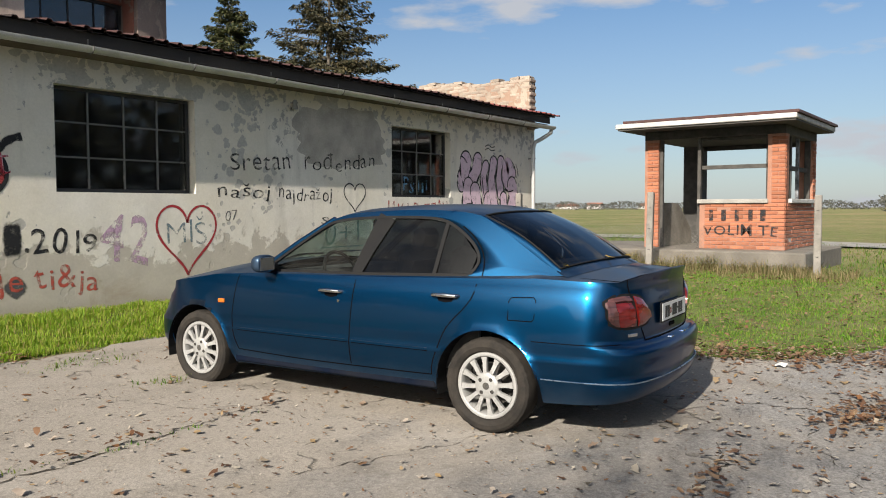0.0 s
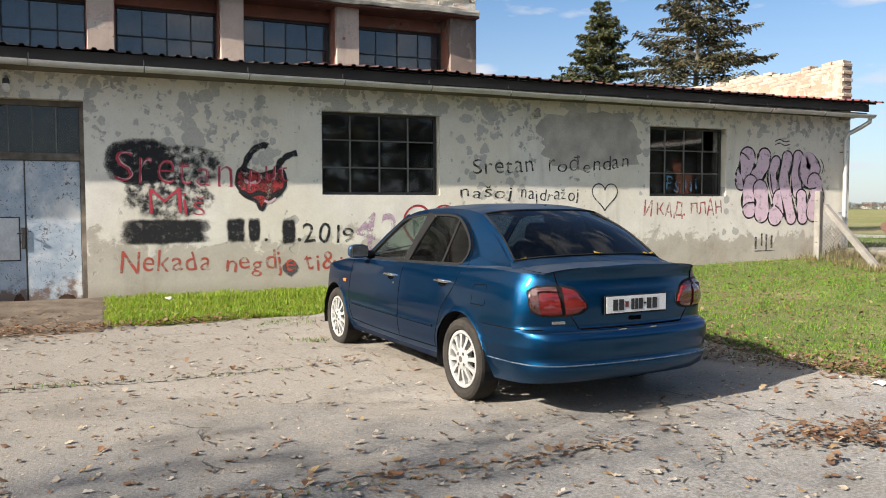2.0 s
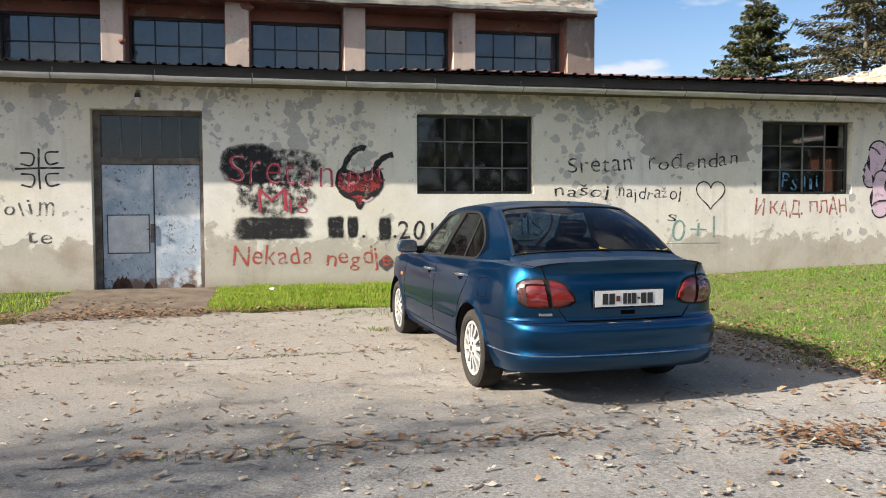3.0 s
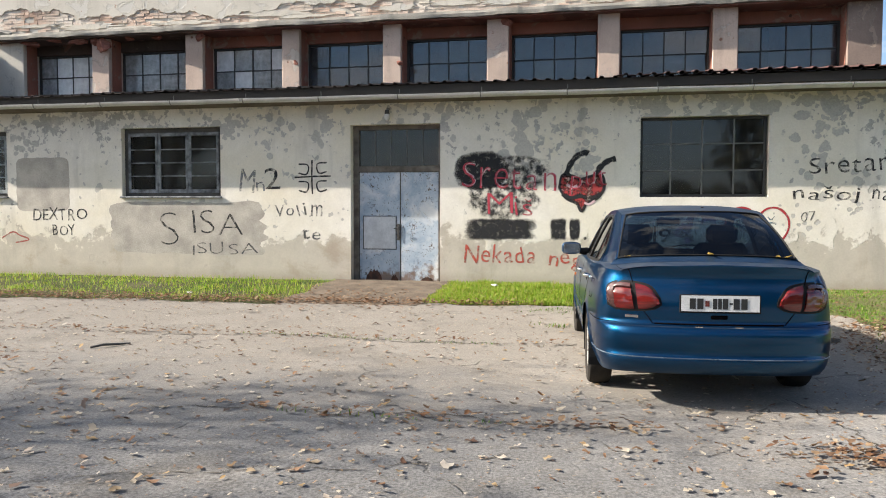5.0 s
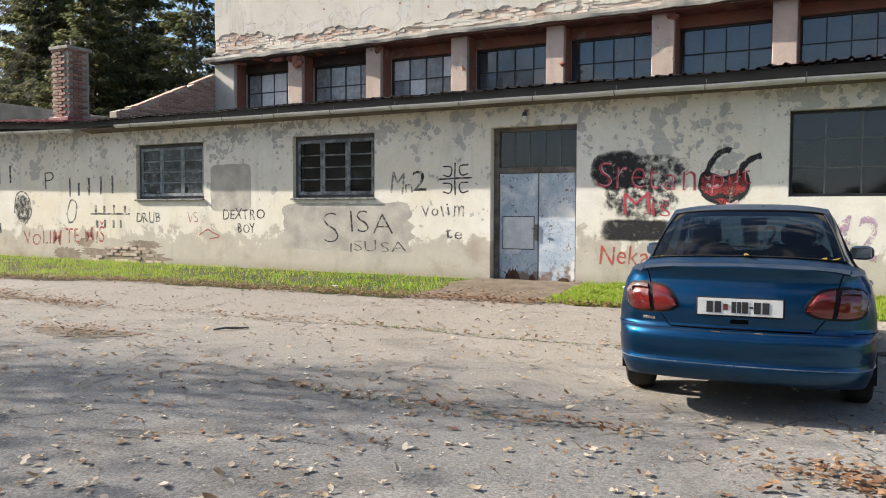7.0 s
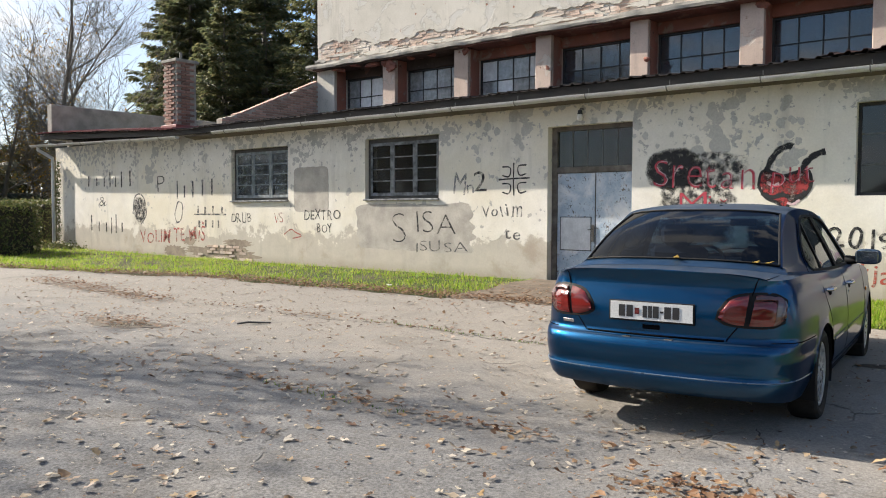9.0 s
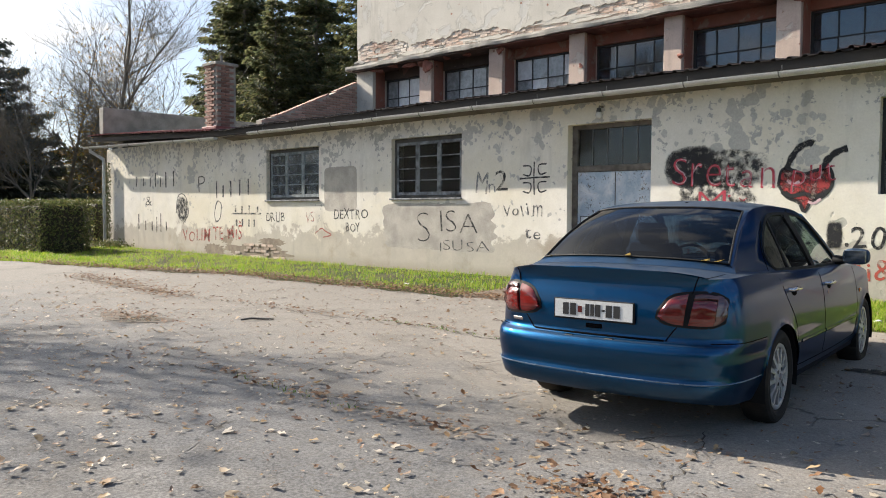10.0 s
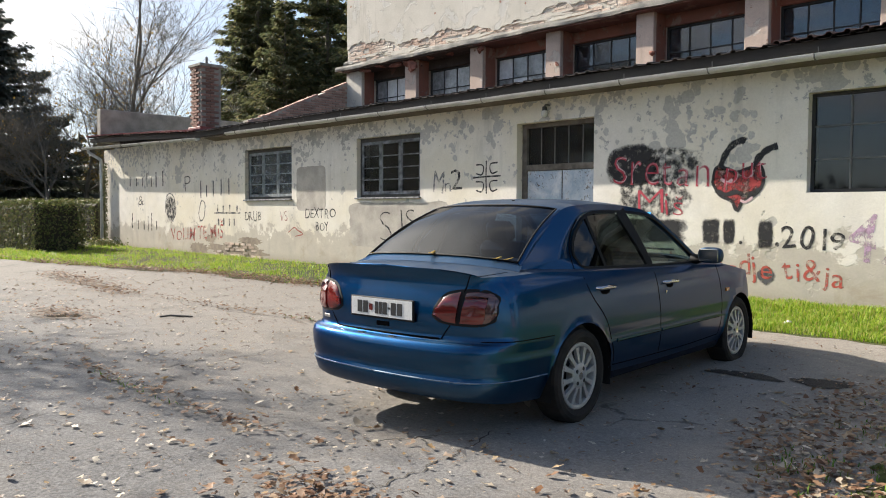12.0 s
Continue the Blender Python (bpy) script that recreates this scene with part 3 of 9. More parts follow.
def crack(a, b, width, seed, wander=0.05):
    r = random.Random(seed)
    n = max(int(math.hypot(b[0] - a[0], b[1] - a[1]) / 0.05), 4)
    dx, dy = (b[0] - a[0]) / n, (b[1] - a[1]) / n
    L = math.hypot(dx, dy)
    v, f, off = [], [], 0.0
    for i in range(n + 1):
        off = off * 0.95 + r.gauss(0, wander * 0.6)
        x, y = a[0] + dx * i - dy / L * off, a[1] + dy * i + dx / L * off
        w = width * 0.62 * (0.15 + 1.1 * r.random() ** 2) * (0.2 if i in (0, n) else 1)
        for s in (-0.5, 0.5):
            px, py = x - dy / L * w * s, y + dx / L * w * s
            lump = 0.010 * math.sin(px * 0.9 + 0.4 * py) * math.sin(py * 0.7) + 0.006 * math.sin(px * 2.3) * math.sin(py * 1.9)
            v.append((px, py, float(gz(px, py)) + 0.0185 + lump * 0.6))
        if i:
            f.append((2 * i - 2, 2 * i - 1, 2 * i + 1, 2 * i))
    tagged(put("crack", v, f, CRACKDIRT), "dirt-filled crack in the concrete", "crack", "cracks in the yard", "structure")


for k, c in enumerate((((-3.5, 4.15), (3.75, 4.36), 0.035), ((1.2, 1.22), (4.6, 1.40), 0.035), ((5.75, 0.2), (5.2, 2.3), 0.022), ((-0.6, 2.1), (0.6, 0.2), 0.015), ((2.6, 3.1), (4.3, 2.5), 0.012), ((3.0, 5.4), (3.7, 3.2), 0.012), ((5.9, 1.0), (8.2, 0.1), 0.02), ((-6, 3.2), (-1.0, 2.7), 0.02), ((4.2, 0.6), (6.6, 1.6), 0.012), ((0.6, -0.4), (3.6, 0.5), 0.018), ((-4.0, 0.6), (-0.2, -0.3), 0.018), ((1.6, 6.3), (2.9, 5.2), 0.012), ((-5.2, 6.1), (-0.8, 5.5), 0.014))):
    crack(*c, k)

# doorstep of earth and concrete
bm = bmesh.new()
bm_box(bm, -0.42, 1.45, 8.45, 9.3, 0.0, 0.165, 0.02)
tagged(part("doorstep", bm, CONCRETE), "low worn concrete step below the door", "step", kind="structure")


# worn hollows in the yard: a puddle and a broken dark patch
def hollow(name, cx, cy, rx, ry, lift, material, label, category, seed):
    r = random.Random(seed)
    ph = [(r.uniform(0, 6.28), k) for k in (2, 3, 5, 8, 13)]
    v = [(cx, cy, 0)]
    for i in range(56):
        a = 2 * math.pi * i / 56
        k = 1 + sum(0.34 / m * math.sin(m * a + p) for p, m in ph) + r.uniform(-0.05, 0.05)
        v.append((cx + rx * k * math.cos(a), cy + ry * k * math.sin(a), 0))
    out = []
    for x, y, _ in v:
        lump = 0.010 * math.sin(x * 0.9 + 0.4 * y) * math.sin(y * 0.7) + 0.006 * math.sin(x * 2.3) * math.sin(y * 1.9)
        out.append((x, y, float(gz(x, y)) + lift + lump * 0.6))
    tagged(put(name, out, [(0, i + 1, (i + 1) % 56 + 1) for i in range(56)], material), label, category, kind="structure")


WET = surf("wet_mud_water", (0.035, 0.032, 0.028), (0.055, 0.048, 0.04), 3, 40, 0.14, bump=0.02, spec=0.5)
MUD = surf("damp_dark_earth", (0.075, 0.058, 0.042), (0.13, 0.105, 0.08), 5, 45, 0.92, bump=0.8, depth=0.01)
hollow("mud_patch", -2.15, 2.36, 0.62, 0.30, 0.0195, MUD, "damp dark earth in a shallow hollow of the yard", "mud", 1)
hollow("puddle", -1.98, 2.36, 0.26, 0.17, 0.0225, WET, "small dark rain puddle in the yard", "puddle", 2)
BLACKMUD = surf("black_wet_earth", (0.020, 0.017, 0.014), (0.045, 0.038, 0.030), 9, 60, 0.75, bump=0.9, depth=0.012)
hollow("mud_patch", 6.22, 5.03, 0.24, 0.13, 0.0195, BLACKMUD, "dark broken hollow in the concrete by the lawn", "mud", 6)
hollow("mud_patch", 5.68, 4.92, 0.25, 0.11, 0.0195, BLACKMUD, "dark broken hollow in the concrete by the lawn", "mud", 3)
hollow("mud_patch", -6.6, 4.2, 1.5, 0.16, 0.0195, MUD, "brown earth under a drift of leaves", "mud", 4)

# ---- low building ----
WY = 9.115          # face of the long wall
X0, X1 = -18.05, 15.42
OPEN = [(-0.26, 1.30, 0.165, 2.84), (4.52, 6.42, 1.61, 2.86), (10.48, 12.22, 1.61, 2.86), (-4.62, -2.67, 1.62, 2.87), (-9.12, -7.04, 1.62, 2.87)]


def pierced(name, x0, x1, z0, z1, y0, y1, holes, material, parent=None, label=""):
    """A wall along x with thickness and openings that go through it."""
    xs = sorted({x0, x1, *[v for h in holes for v in h[:2]]})
    zs = sorted({z0, z1, *[v for h in holes for v in h[2:]]})
    hole = lambda a, b: any(h[0] < a < h[1] and h[2] < b < h[3] for h in holes)
    bm = bmesh.new()
    q = lambda *p: bm.faces.new([bm.verts.new(v) for v in p])
    solid = lambda i, j: 0 <= i < len(xs) - 1 and 0 <= j < len(zs) - 1 and not hole((xs[i] + xs[i + 1]) / 2, (zs[j] + zs[j + 1]) / 2)
    for i in range(len(xs) - 1):
        for j in range(len(zs) - 1):
            if not solid(i, j):
                continue
            a, b, c, d = xs[i], xs[i + 1], zs[j], zs[j + 1]
            q((a, y0, c), (b, y0, c), (b, y0, d), (a, y0, d))
            q((b, y1, c), (a, y1, c), (a, y1, d), (b, y1, d))
            if not solid(i - 1, j):
                q((a, y1, c), (a, y0, c), (a, y0, d), (a, y1, d))
            if not solid(i + 1, j):
                q((b, y0, c), (b, y1, c), (b, y1, d), (b, y0, d))
            if not solid(i, j - 1):
                q((a, y1, c), (b, y1, c), (b, y0, c), (a, y0, c))
            if not solid(i, j + 1):
                q((a, y0, d), (b, y0, d), (b, y1, d), (a, y1, d))
    bmesh.ops.remove_doubles(bm, verts=bm.verts, dist=0.0005)
    return part(name, bm, material, parent, label)


tagged(pierced("wall_south", X0, X1, -0.3, 3.34, WY, WY + 0.36, OPEN, WALL), "long off-white plastered wall, flaking and damp at the foot", "wall", kind="structure")
tagged(block("wall_east", X1 - 0.36, X1 - 0.002, WY + 0.362, 26, -0.3, 3.62, CEMENT, bevel=0), "grey cement gable wall of the low building", "wall", kind="structure")
tagged(block("wall_west", X0 + 0.002, X0 + 0.36, WY + 0.362, 26, -0.3, 3.62, CEMENT, bevel=0), "grey cement gable wall of the low building", "wall", kind="structure")
tagged(block("wall_north", X0 + 0.36, X1 - 0.36, 25.6, 26, -0.3, 3.9, CEMENT, bevel=0), "plain cement back wall", "wall", kind="structure")
tagged(block("floor", X0 + 0.36, X1 - 0.36, WY + 0.36, 25.6, 0.02, 0.12, DARK, bevel=0), "bare floor inside the building, coloured dark as an unlit room", "floor", kind="structure")
tagged(block("wall_inner", X0 + 0.36, X1 - 0.36, 13.2, 13.4, 0.12, 3.5, DARK, bevel=0), "inner wall behind the windows, coloured dark as an unlit room", "wall", kind="structure")


# ---- roof of the low building ----
def roof_z(x, y):
    left = 0.30 * ss(-10.2, -18.2, x)
    return 3.43 + left + (y - 8.70) * 0.135


def roof_sheet(name, x0, x1, y0, y1, material, lift=0.0, pitch=0.205):
    """Ribbed roof sheet with ribs running down the slope."""
    prof = [(0.0, 0), (0.42, 0), (0.52, 1), (0.72, 1), (0.82, 0)]
    xs, hs = [], []
    k = 0
    while x0 + k * pitch < x1:
        for f, h in prof:
            xs.append(x0 + (k + f) * pitch); hs.append(h * 0.028)
        k += 1
    verts, faces = [], []
    ny = 8
    for low in (0, 1):
        for j in range(ny):
            y = y0 + (y1 - y0) * j / (ny - 1)
            for x, h in zip(xs, hs):
                sag = 0.008 * math.sin(x * 1.3) + 0.006 * math.sin(x * 5.1)
                verts.append((x, y + 0.012 * math.sin(x * 7.7) * (j == 0), float(roof_z(x, y)) + h + lift + sag - 0.006 * low))
    w = len(xs)
    for low in (0, 1):
        o = low * ny * w
        for j in range(ny - 1):
            for i in range(w - 1):
                f = (o + j * w + i, o + j * w + i + 1, o + (j + 1) * w + i + 1, o + (j + 1) * w + i)
                faces.append(f if not low else f[::-1])
    for i in range(w - 1):
        faces.append((i + 1, i, ny * w + i, ny * w + i + 1))
    return put(name, verts, faces, material)


tagged(roof_sheet("roof", -18.35, 15.55, 8.70, 14.34, SHEET), "dark ribbed metal sheet roof of the low building", "roof", kind="structure")
tagged(roof_sheet("roof_back", -18.35, 15.55, 14.9, 26.2, SHEET), "dark ribbed metal sheet roof behind", "roof", kind="structure")
tagged(roof_sheet("roof_edge_west", -18.45, -10.9, 8.66, 9.9, REDSHEET, 0.036), "dark red ribbed sheet along the eave", "roof", kind="structure")
tagged(roof_sheet("roof_edge_middle", 4.15, 12.9, 8.665, 9.6, DULLRED, 0.036), "dull dark red ribbed sheet along the eave", "roof", kind="structure")
tagged(roof_sheet("roof_edge_east", 12.98, 15.72, 8.665, 9.6, REDSHEET, 0.038), "faded red ribbed sheet at the roof corner", "roof", kind="structure")
for k, (a, b) in enumerate(((-18.3, -14.2), (-14.2, -10.6), (-10.6, 2.0), (2.0, 15.5))):
    za, zb = float(roof_z(a, 8.74)), float(roof_z(b, 8.74))
    v = [(a, 8.76, za - 0.15), (b, 8.76, zb - 0.15), (b, 8.80, zb - 0.15), (a, 8.80, za - 0.15), (a, 8.76, za - 0.012), (b, 8.76, zb - 0.012), (b, 8.80, zb - 0.012), (a, 8.80, za - 0.012)]
    tagged(put("fascia_board", v, BOX, FASCIA), "dark weathered fascia board under the roof edge", "fascia", "fascia boards", "structure")
    v = [(a, 8.805, 3.24), (b, 8.805, 3.24), (b, WY - 0.002, 3.19), (a, WY - 0.002, 3.19), (a, 8.805, 3.27), (b, 8.805, 3.27), (b, WY - 0.002, 3.235), (a, WY - 0.002, 3.235)]
    if a > -11:
        tagged(put("eave_board", v, BOX, EAVE), "weathered brown board closing the eave above the wall", "trim", "eave boards", "structure")


def gutter(x0, z0, x1, z1, y, r=0.070):
    """A half-round gutter with joints and straps."""
    top = holder("gutter", ((x0 + x1) / 2, y, (z0 + z1) / 2))
    tagged(top, "dull zinc half-round gutter hung below the eave", "gutter", "gutters")
    n = 12
    rows = max(int((x1 - x0) / 0.6), 2)
    verts, faces = [], []
    c = Vector(top.location)
    for lay, rr in ((0, r), (1, r - 0.006)):
        for i in range(rows + 1):
            t = i / rows
            x, z = x0 + (x1 - x0) * t, z0 + (z1 - z0) * t + 0.004 * math.sin(i * 1.7)
            for k in range(n + 1):
                a = math.pi + math.pi * k / n
                verts.append(Vector((x, y + rr * math.cos(a), z + rr * math.sin(a))) - c)
    w = n + 1
    o = (rows + 1) * w
    for i in range(rows):
        for k in range(n):
            f = (i * w + k, i * w + k + 1, (i + 1) * w + k + 1, (i + 1) * w + k)
            faces.append(f[::-1]); faces.append(tuple(o + q for q in f))
        for k in (0, n):
            faces.append((i * w + k, (i + 1) * w + k, o + (i + 1) * w + k, o + i * w + k))
    for i in (0, rows):
        faces.append(tuple(i * w + k for k in range(w)))
    put("trough", verts, faces, ZINC, top, smooth=40)
    x = x0 + 0.5
    while x < x1 - 0.2:
        t = (x - x0) / (x1 - x0)
        z = z0 + (z1 - z0) * t
        pts = [Vector((x, y + (r + 0.004) * math.cos(math.pi + math.pi * k / 8), z + (r + 0.004) * math.sin(math.pi + math.pi * k / 8))) - c for k in range(9)]
        pts.append(Vector((x, 8.76, z + 0.10)) - c)
        rod("strap", pts, 0.009, STEEL, top, "dark gutter strap", 5)
        x += 1.35
    return top


gutter(-9.25, 3.29, 15.55, 3.215, 8.695)
gutter(-18.75, 3.44, -10.75, 3.26, 8.695)

dp = holder("downpipe", (15.15, 8.98, 0))
tagged(dp, "grey zinc downpipe with a bent neck at the wall corner", "downpipe", "downpipes")
rod("neck", [(0.32, -0.28, 3.20), (0.32, -0.26, 3.08), (0.22, -0.15, 2.98), (0.04, -0.02, 2.86), (0, 0, 2.74)], 0.045, ZINC, dp, "", 10)
rod("pipe", [(0, 0, 2.76), (0, 0, 1.5), (0, 0, 0.30)], 0.045, ZINC, dp, "", 10)
for z in (2.5, 1.3):
    rod("clamp", [(-0.0, -0.055, z), (0, 0.14, z)], 0.012, STEEL, dp, "", 6)
dp = holder("downpipe", (-17.93, 8.96, 0))
tagged(dp, "grey zinc downpipe beside the hedge corner", "downpipe", "downpipes")
rod("neck", [(-0.42, -0.26, 3.42), (-0.42, -0.25, 3.28), (-0.25, -0.12, 3.16), (-0.03, 0, 3.02), (0, 0, 2.9)], 0.05, ZINC, dp, "", 10)
rod("pipe", [(0, 0, 2.92), (0.0, 0, 1.5), (0.0, 0, 0.22)], 0.05, ZINC, dp, "", 10)
for z in (2.6, 1.2):
    rod("clamp", [(0, -0.06, z), (0, 0.15, z)], 0.012, STEEL, dp, "", 6)


# ---- windows and door of the long wall ----
def steel_window(name, x0, x1, z0, z1, cols, rows, label):
    top = holder(name, ((x0 + x1) / 2, WY + 0.14, z0))
    tagged(top, label, "window", kind="structure")
    w, h = x1 - x0, z1 - z0
    bm = bmesh.new()
    for a in ((-w / 2, -w / 2 + 0.04, 0, h), (w / 2 - 0.04, w / 2, 0, h), (-w / 2 + 0.04, w / 2 - 0.04, 0, 0.04), (-w / 2 + 0.04, w / 2 - 0.04, h - 0.04, h)):
        bm_box(bm, a[0], a[1], -0.02, 0.03, a[2], a[3])
    part("window_frame", bm, BLACKFRAME, top)
    for i in range(1, cols):
        x = -w / 2 + w * i / cols
        block("glazing_bar", x - 0.011, x + 0.011, -0.016, 0.016, 0.04, h - 0.04, STEEL, top, "thin pale steel glazing bar", 0.002)
    for j in range(1, rows):
        z = h * j / rows
        block("glazing_bar", -w / 2 + 0.04, w / 2 - 0.04, -0.012, 0.012, z - 0.009, z + 0.009, STEEL, top, "thin pale steel glazing bar", 0.002)
    r = random.Random(int(x0 * 10) + 99)
    for i in range(cols):
        for j in range(rows):
            if r.random() < 0.08:
                continue
            a, b = -w / 2 + w * i / cols + 0.012, -w / 2 + w * (i + 1) / cols - 0.012
            c, d = h * j / rows + 0.012, h * (j + 1) / rows - 0.012
            t = r.uniform(-0.006, 0.006)
            v = [(a, 0.0, c), (b, t, c), (b, t, d), (a, 0, d), (a, 0.004, c), (b, t + 0.004, c), (b, t + 0.004, d), (a, 0.004, d)]
            ob = put("pane", v, BOX, DARKPANE, top)
            ob.visible_shadow = False
    return top


steel_window("window_1", 4.52, 6.40, 1.615, 2.855, 4, 3, "large dark steel window with twelve dirty panes")
steel_window("window_2", 10.48, 12.20, 1.615, 2.855, 4, 3, "dark steel window with dusty panes and blue scrawls")


def wood_window(name, x0, x1, z0, z1, wood, label, glass=PANE):
    top = holder(name, ((x0 + x1) / 2, WY + 0.13, z0))
    tagged(top, label, "window", kind="structure")
    w, h = x1 - x0, z1 - z0
    bm = bmesh.new()
    for a in ((-w / 2, -w / 2 + 0.07, 0, h), (w / 2 - 0.07, w / 2, 0, h), (-w / 2 + 0.07, w / 2 - 0.07, 0, 0.06), (-w / 2 + 0.07, w / 2 - 0.07, h - 0.08, h)):
        bm_box(bm, a[0], a[1], -0.03, 0.05, a[2], a[3], 0.004)
    part("window_frame", bm, DARKWOOD, top)
    sw = (w - 0.14) / 3
    for s in range(3):
        a = -w / 2 + 0.07 + s * sw
        b = a + sw
        bm = bmesh.new()
        for q in ((a + 0.004, a + 0.055, 0.06, h - 0.08), (b - 0.055, b - 0.004, 0.06, h - 0.08), (a + 0.055, b - 0.055, 0.06, 0.125), (a + 0.055, b - 0.055, h - 0.14, h - 0.08)):
            bm_box(bm, q[0], q[1], -0.045, 0.0, q[2], q[3], 0.004)
        sash = part("sash", bm, wood, top, "grey flaking wooden casement")
        lo, hi = 0.125, h - 0.14
        for j in range(1, 4):
            z = lo + (hi - lo) * j / 4
            block("bar", a + 0.055, b - 0.055, -0.042, -0.008, z - 0.011, z + 0.011, wood, sash, "", 0.003)
        r = random.Random(s + int(x0 * 7) + 50)
        for j in range(4):
            c, d = lo + (hi - lo) * j / 4 + 0.008, lo + (hi - lo) * (j + 1) / 4 - 0.008
            t = r.uniform(-0.005, 0.005)
            v = [(a + 0.05, -0.028, c), (b - 0.05, -0.028 + t, c), (b - 0.05, -0.028 + t, d), (a + 0.05, -0.028, d), (a + 0.05, -0.024, c), (b - 0.05, -0.024 + t, c), (b - 0.05, -0.024 + t, d), (a + 0.05, -0.024, d)]
            ob = put("pane", v, BOX, glass, sash)
            ob.visible_shadow = False
    block("window_sill", -w / 2 - 0.03, w / 2 + 0.02, -0.175, -0.0, -0.035, -0.002, GREYWOOD, top, "weathered projecting sill board", 0.006)
    return top


wood_window("window_3", -4.62, -2.67, 1.645, 2.865, GREYWOOD, "three-part weathered wooden casement window with dark panes")
wood_window("window_4", -9.12, -7.04, 1.645, 2.865, BLUEWOOD, "three-part grey wooden casement window with dusty panes toned as pale reflections", SKYTONEPANE)


def blue_door():
    n = Nodes("peeling_pale_blue_paint", 0.6, 0.1, 0.4)
    mid, small = n.noise(4.5, 7, 0.65), n.noise(19, 6, 0.7, dist=1.0)
    z = n.xyz("Z")
    c = n.mix(n.ramp(mid, 0.35, 0.65), (0.28, 0.355, 0.45), (0.44, 0.505, 0.575))
    chips = n.math("ADD", small, n.math("MULTIPLY", n.math("SUBTRACT", mid, 0.5), 0.25))
    scr = n.math("ADD", n.noise(16, 5, 0.7, dist=0.6), n.math("MULTIPLY", n.math("SUBTRACT", n.noise(2.6, 4, 0.6), 0.5), 0.5))
    c = n.mix(n.math("MULTIPLY", n.ramp(scr, 0.64, 0.67), 0.85), c, (0.08, 0.075, 0.075))
    c = n.mix(n.ramp(chips, 0.60, 0.63), c, (0.10, 0.075, 0.06))
    c = n.mix(n.math("MULTIPLY", n.ramp(n.noise(2.2, 7, 0.62, dist=0.6), 0.50, 0.62), 0.7), c, (0.66, 0.67, 0.67))
    low = n.math("ADD", z, n.math("MULTIPLY", n.math("SUBTRACT", mid, 0.5), 1.1))
    c = n.mix(n.math("MULTIPLY", n.ramp(low, 0.10, 0.22, (1, 1, 1), (0, 0, 0)), 0.85), c, (0.17, 0.095, 0.055))
    n.colour(c)
    n.bump(small, 0.3, 0.003)
    return n.m


DOORBLUE = blue_door()
PATCHSTEEL = surf("pale_painted_steel", (0.68, 0.70, 0.72), (0.52, 0.54, 0.57), 5, 40, 0.6)
door = holder("door_1", (0.52, WY + 0.195, 0.165))
tagged(door, "closed double steel door in peeling pale blue paint under a transom light", "door", kind="structure")
bm = bmesh.new()
for a in ((-0.78, -0.68, 0, 2.675), (0.72, 0.78, 0, 2.675), (-0.68, 0.72, 2.60, 2.675), (-0.68, 0.72, 1.885, 1.985)):
    bm_box(bm, a[0], a[1], -0.05, 0.05, a[2], a[3], 0.004)
DOORWOOD = surf("weathered_brown_grey_wood", (0.085, 0.072, 0.060), (0.20, 0.175, 0.15), 7, 80, 0.85, bump=0.5)
part("door_frame", bm, DOORWOOD, door, "weathered grey-brown door frame")
leaf_l = block("door_leaf", -0.675, 0.045, -0.03, 0.015, 0.02, 1.88, DOORBLUE, door, "", 0.006)
leaf_r = block("door_leaf", 0.060, 0.715, -0.03, 0.015, 0.02, 1.88, DOORBLUE, door, "", 0.006)
block("patch_panel", -0.60, -0.03, -0.042, -0.031, 0.575, 1.125, PATCHSTEEL, leaf_l, "riveted pale blue steel patch panel", 0.004)
bm = bmesh.new()
for a in ((-0.615, -0.602, 0.56, 1.14), (-0.028, -0.015, 0.56, 1.14), (-0.602, -0.028, 0.56, 0.573), (-0.602, -0.028, 1.127, 1.14)):
    bm_box(bm, a[0], a[1], -0.036, -0.0308, a[2], a[3], 0.001)
part("panel_edge", bm, BLACKFRAME, leaf_l, "dark dirty rim round the patch panel")
block("lock_box", -0.005, 0.043, -0.050, -0.0395, 0.72, 1.0, BLACKFRAME, leaf_l, "dark rusty lock box", 0.004)
RUST = surf("rust_through", (0.11, 0.045, 0.026), (0.045, 0.028, 0.022), 14, 60, 0.9, bump=0.8)
for lf_, x0, w_, h_, sd in ((leaf_l, -0.42, 0.30, 0.20, 3), (leaf_l, -0.05, 0.13, 0.10, 5), (leaf_r, 0.52, 0.22, 0.08, 7)):
    rr = random.Random(sd)
    rim = [(x0 - w_ / 2, -0.0325, 0.03)] + [(x0 - w_ / 2 + w_ * i / 16, -0.0325, 0.03 + h_ * math.sin(math.pi * i / 16) ** 0.6 * rr.uniform(0.75, 1.1)) for i in range(1, 16)] + [(x0 + w_ / 2, -0.0325, 0.03)]
    put("rust_patch", rim, [tuple(range(len(rim)))[::-1]], RUST, lf_, "rusted-through foot of the leaf")
block("hasp", 0.002, 0.040, -0.038, -0.031, 0.76, 0.98, BLACKFRAME, leaf_l, "dark rusty lock plate", 0.004)
rod("handle", [(0.02, -0.055, 0.93), (0.02, -0.09, 0.93), (-0.05, -0.09, 0.92)], 0.009, BLACKFRAME, leaf_l, "", 6)
block("cover_strip", 0.046, 0.059, -0.024, -0.0305, 0.03, 1.87, DARKWOOD, leaf_l, "", 0.001)
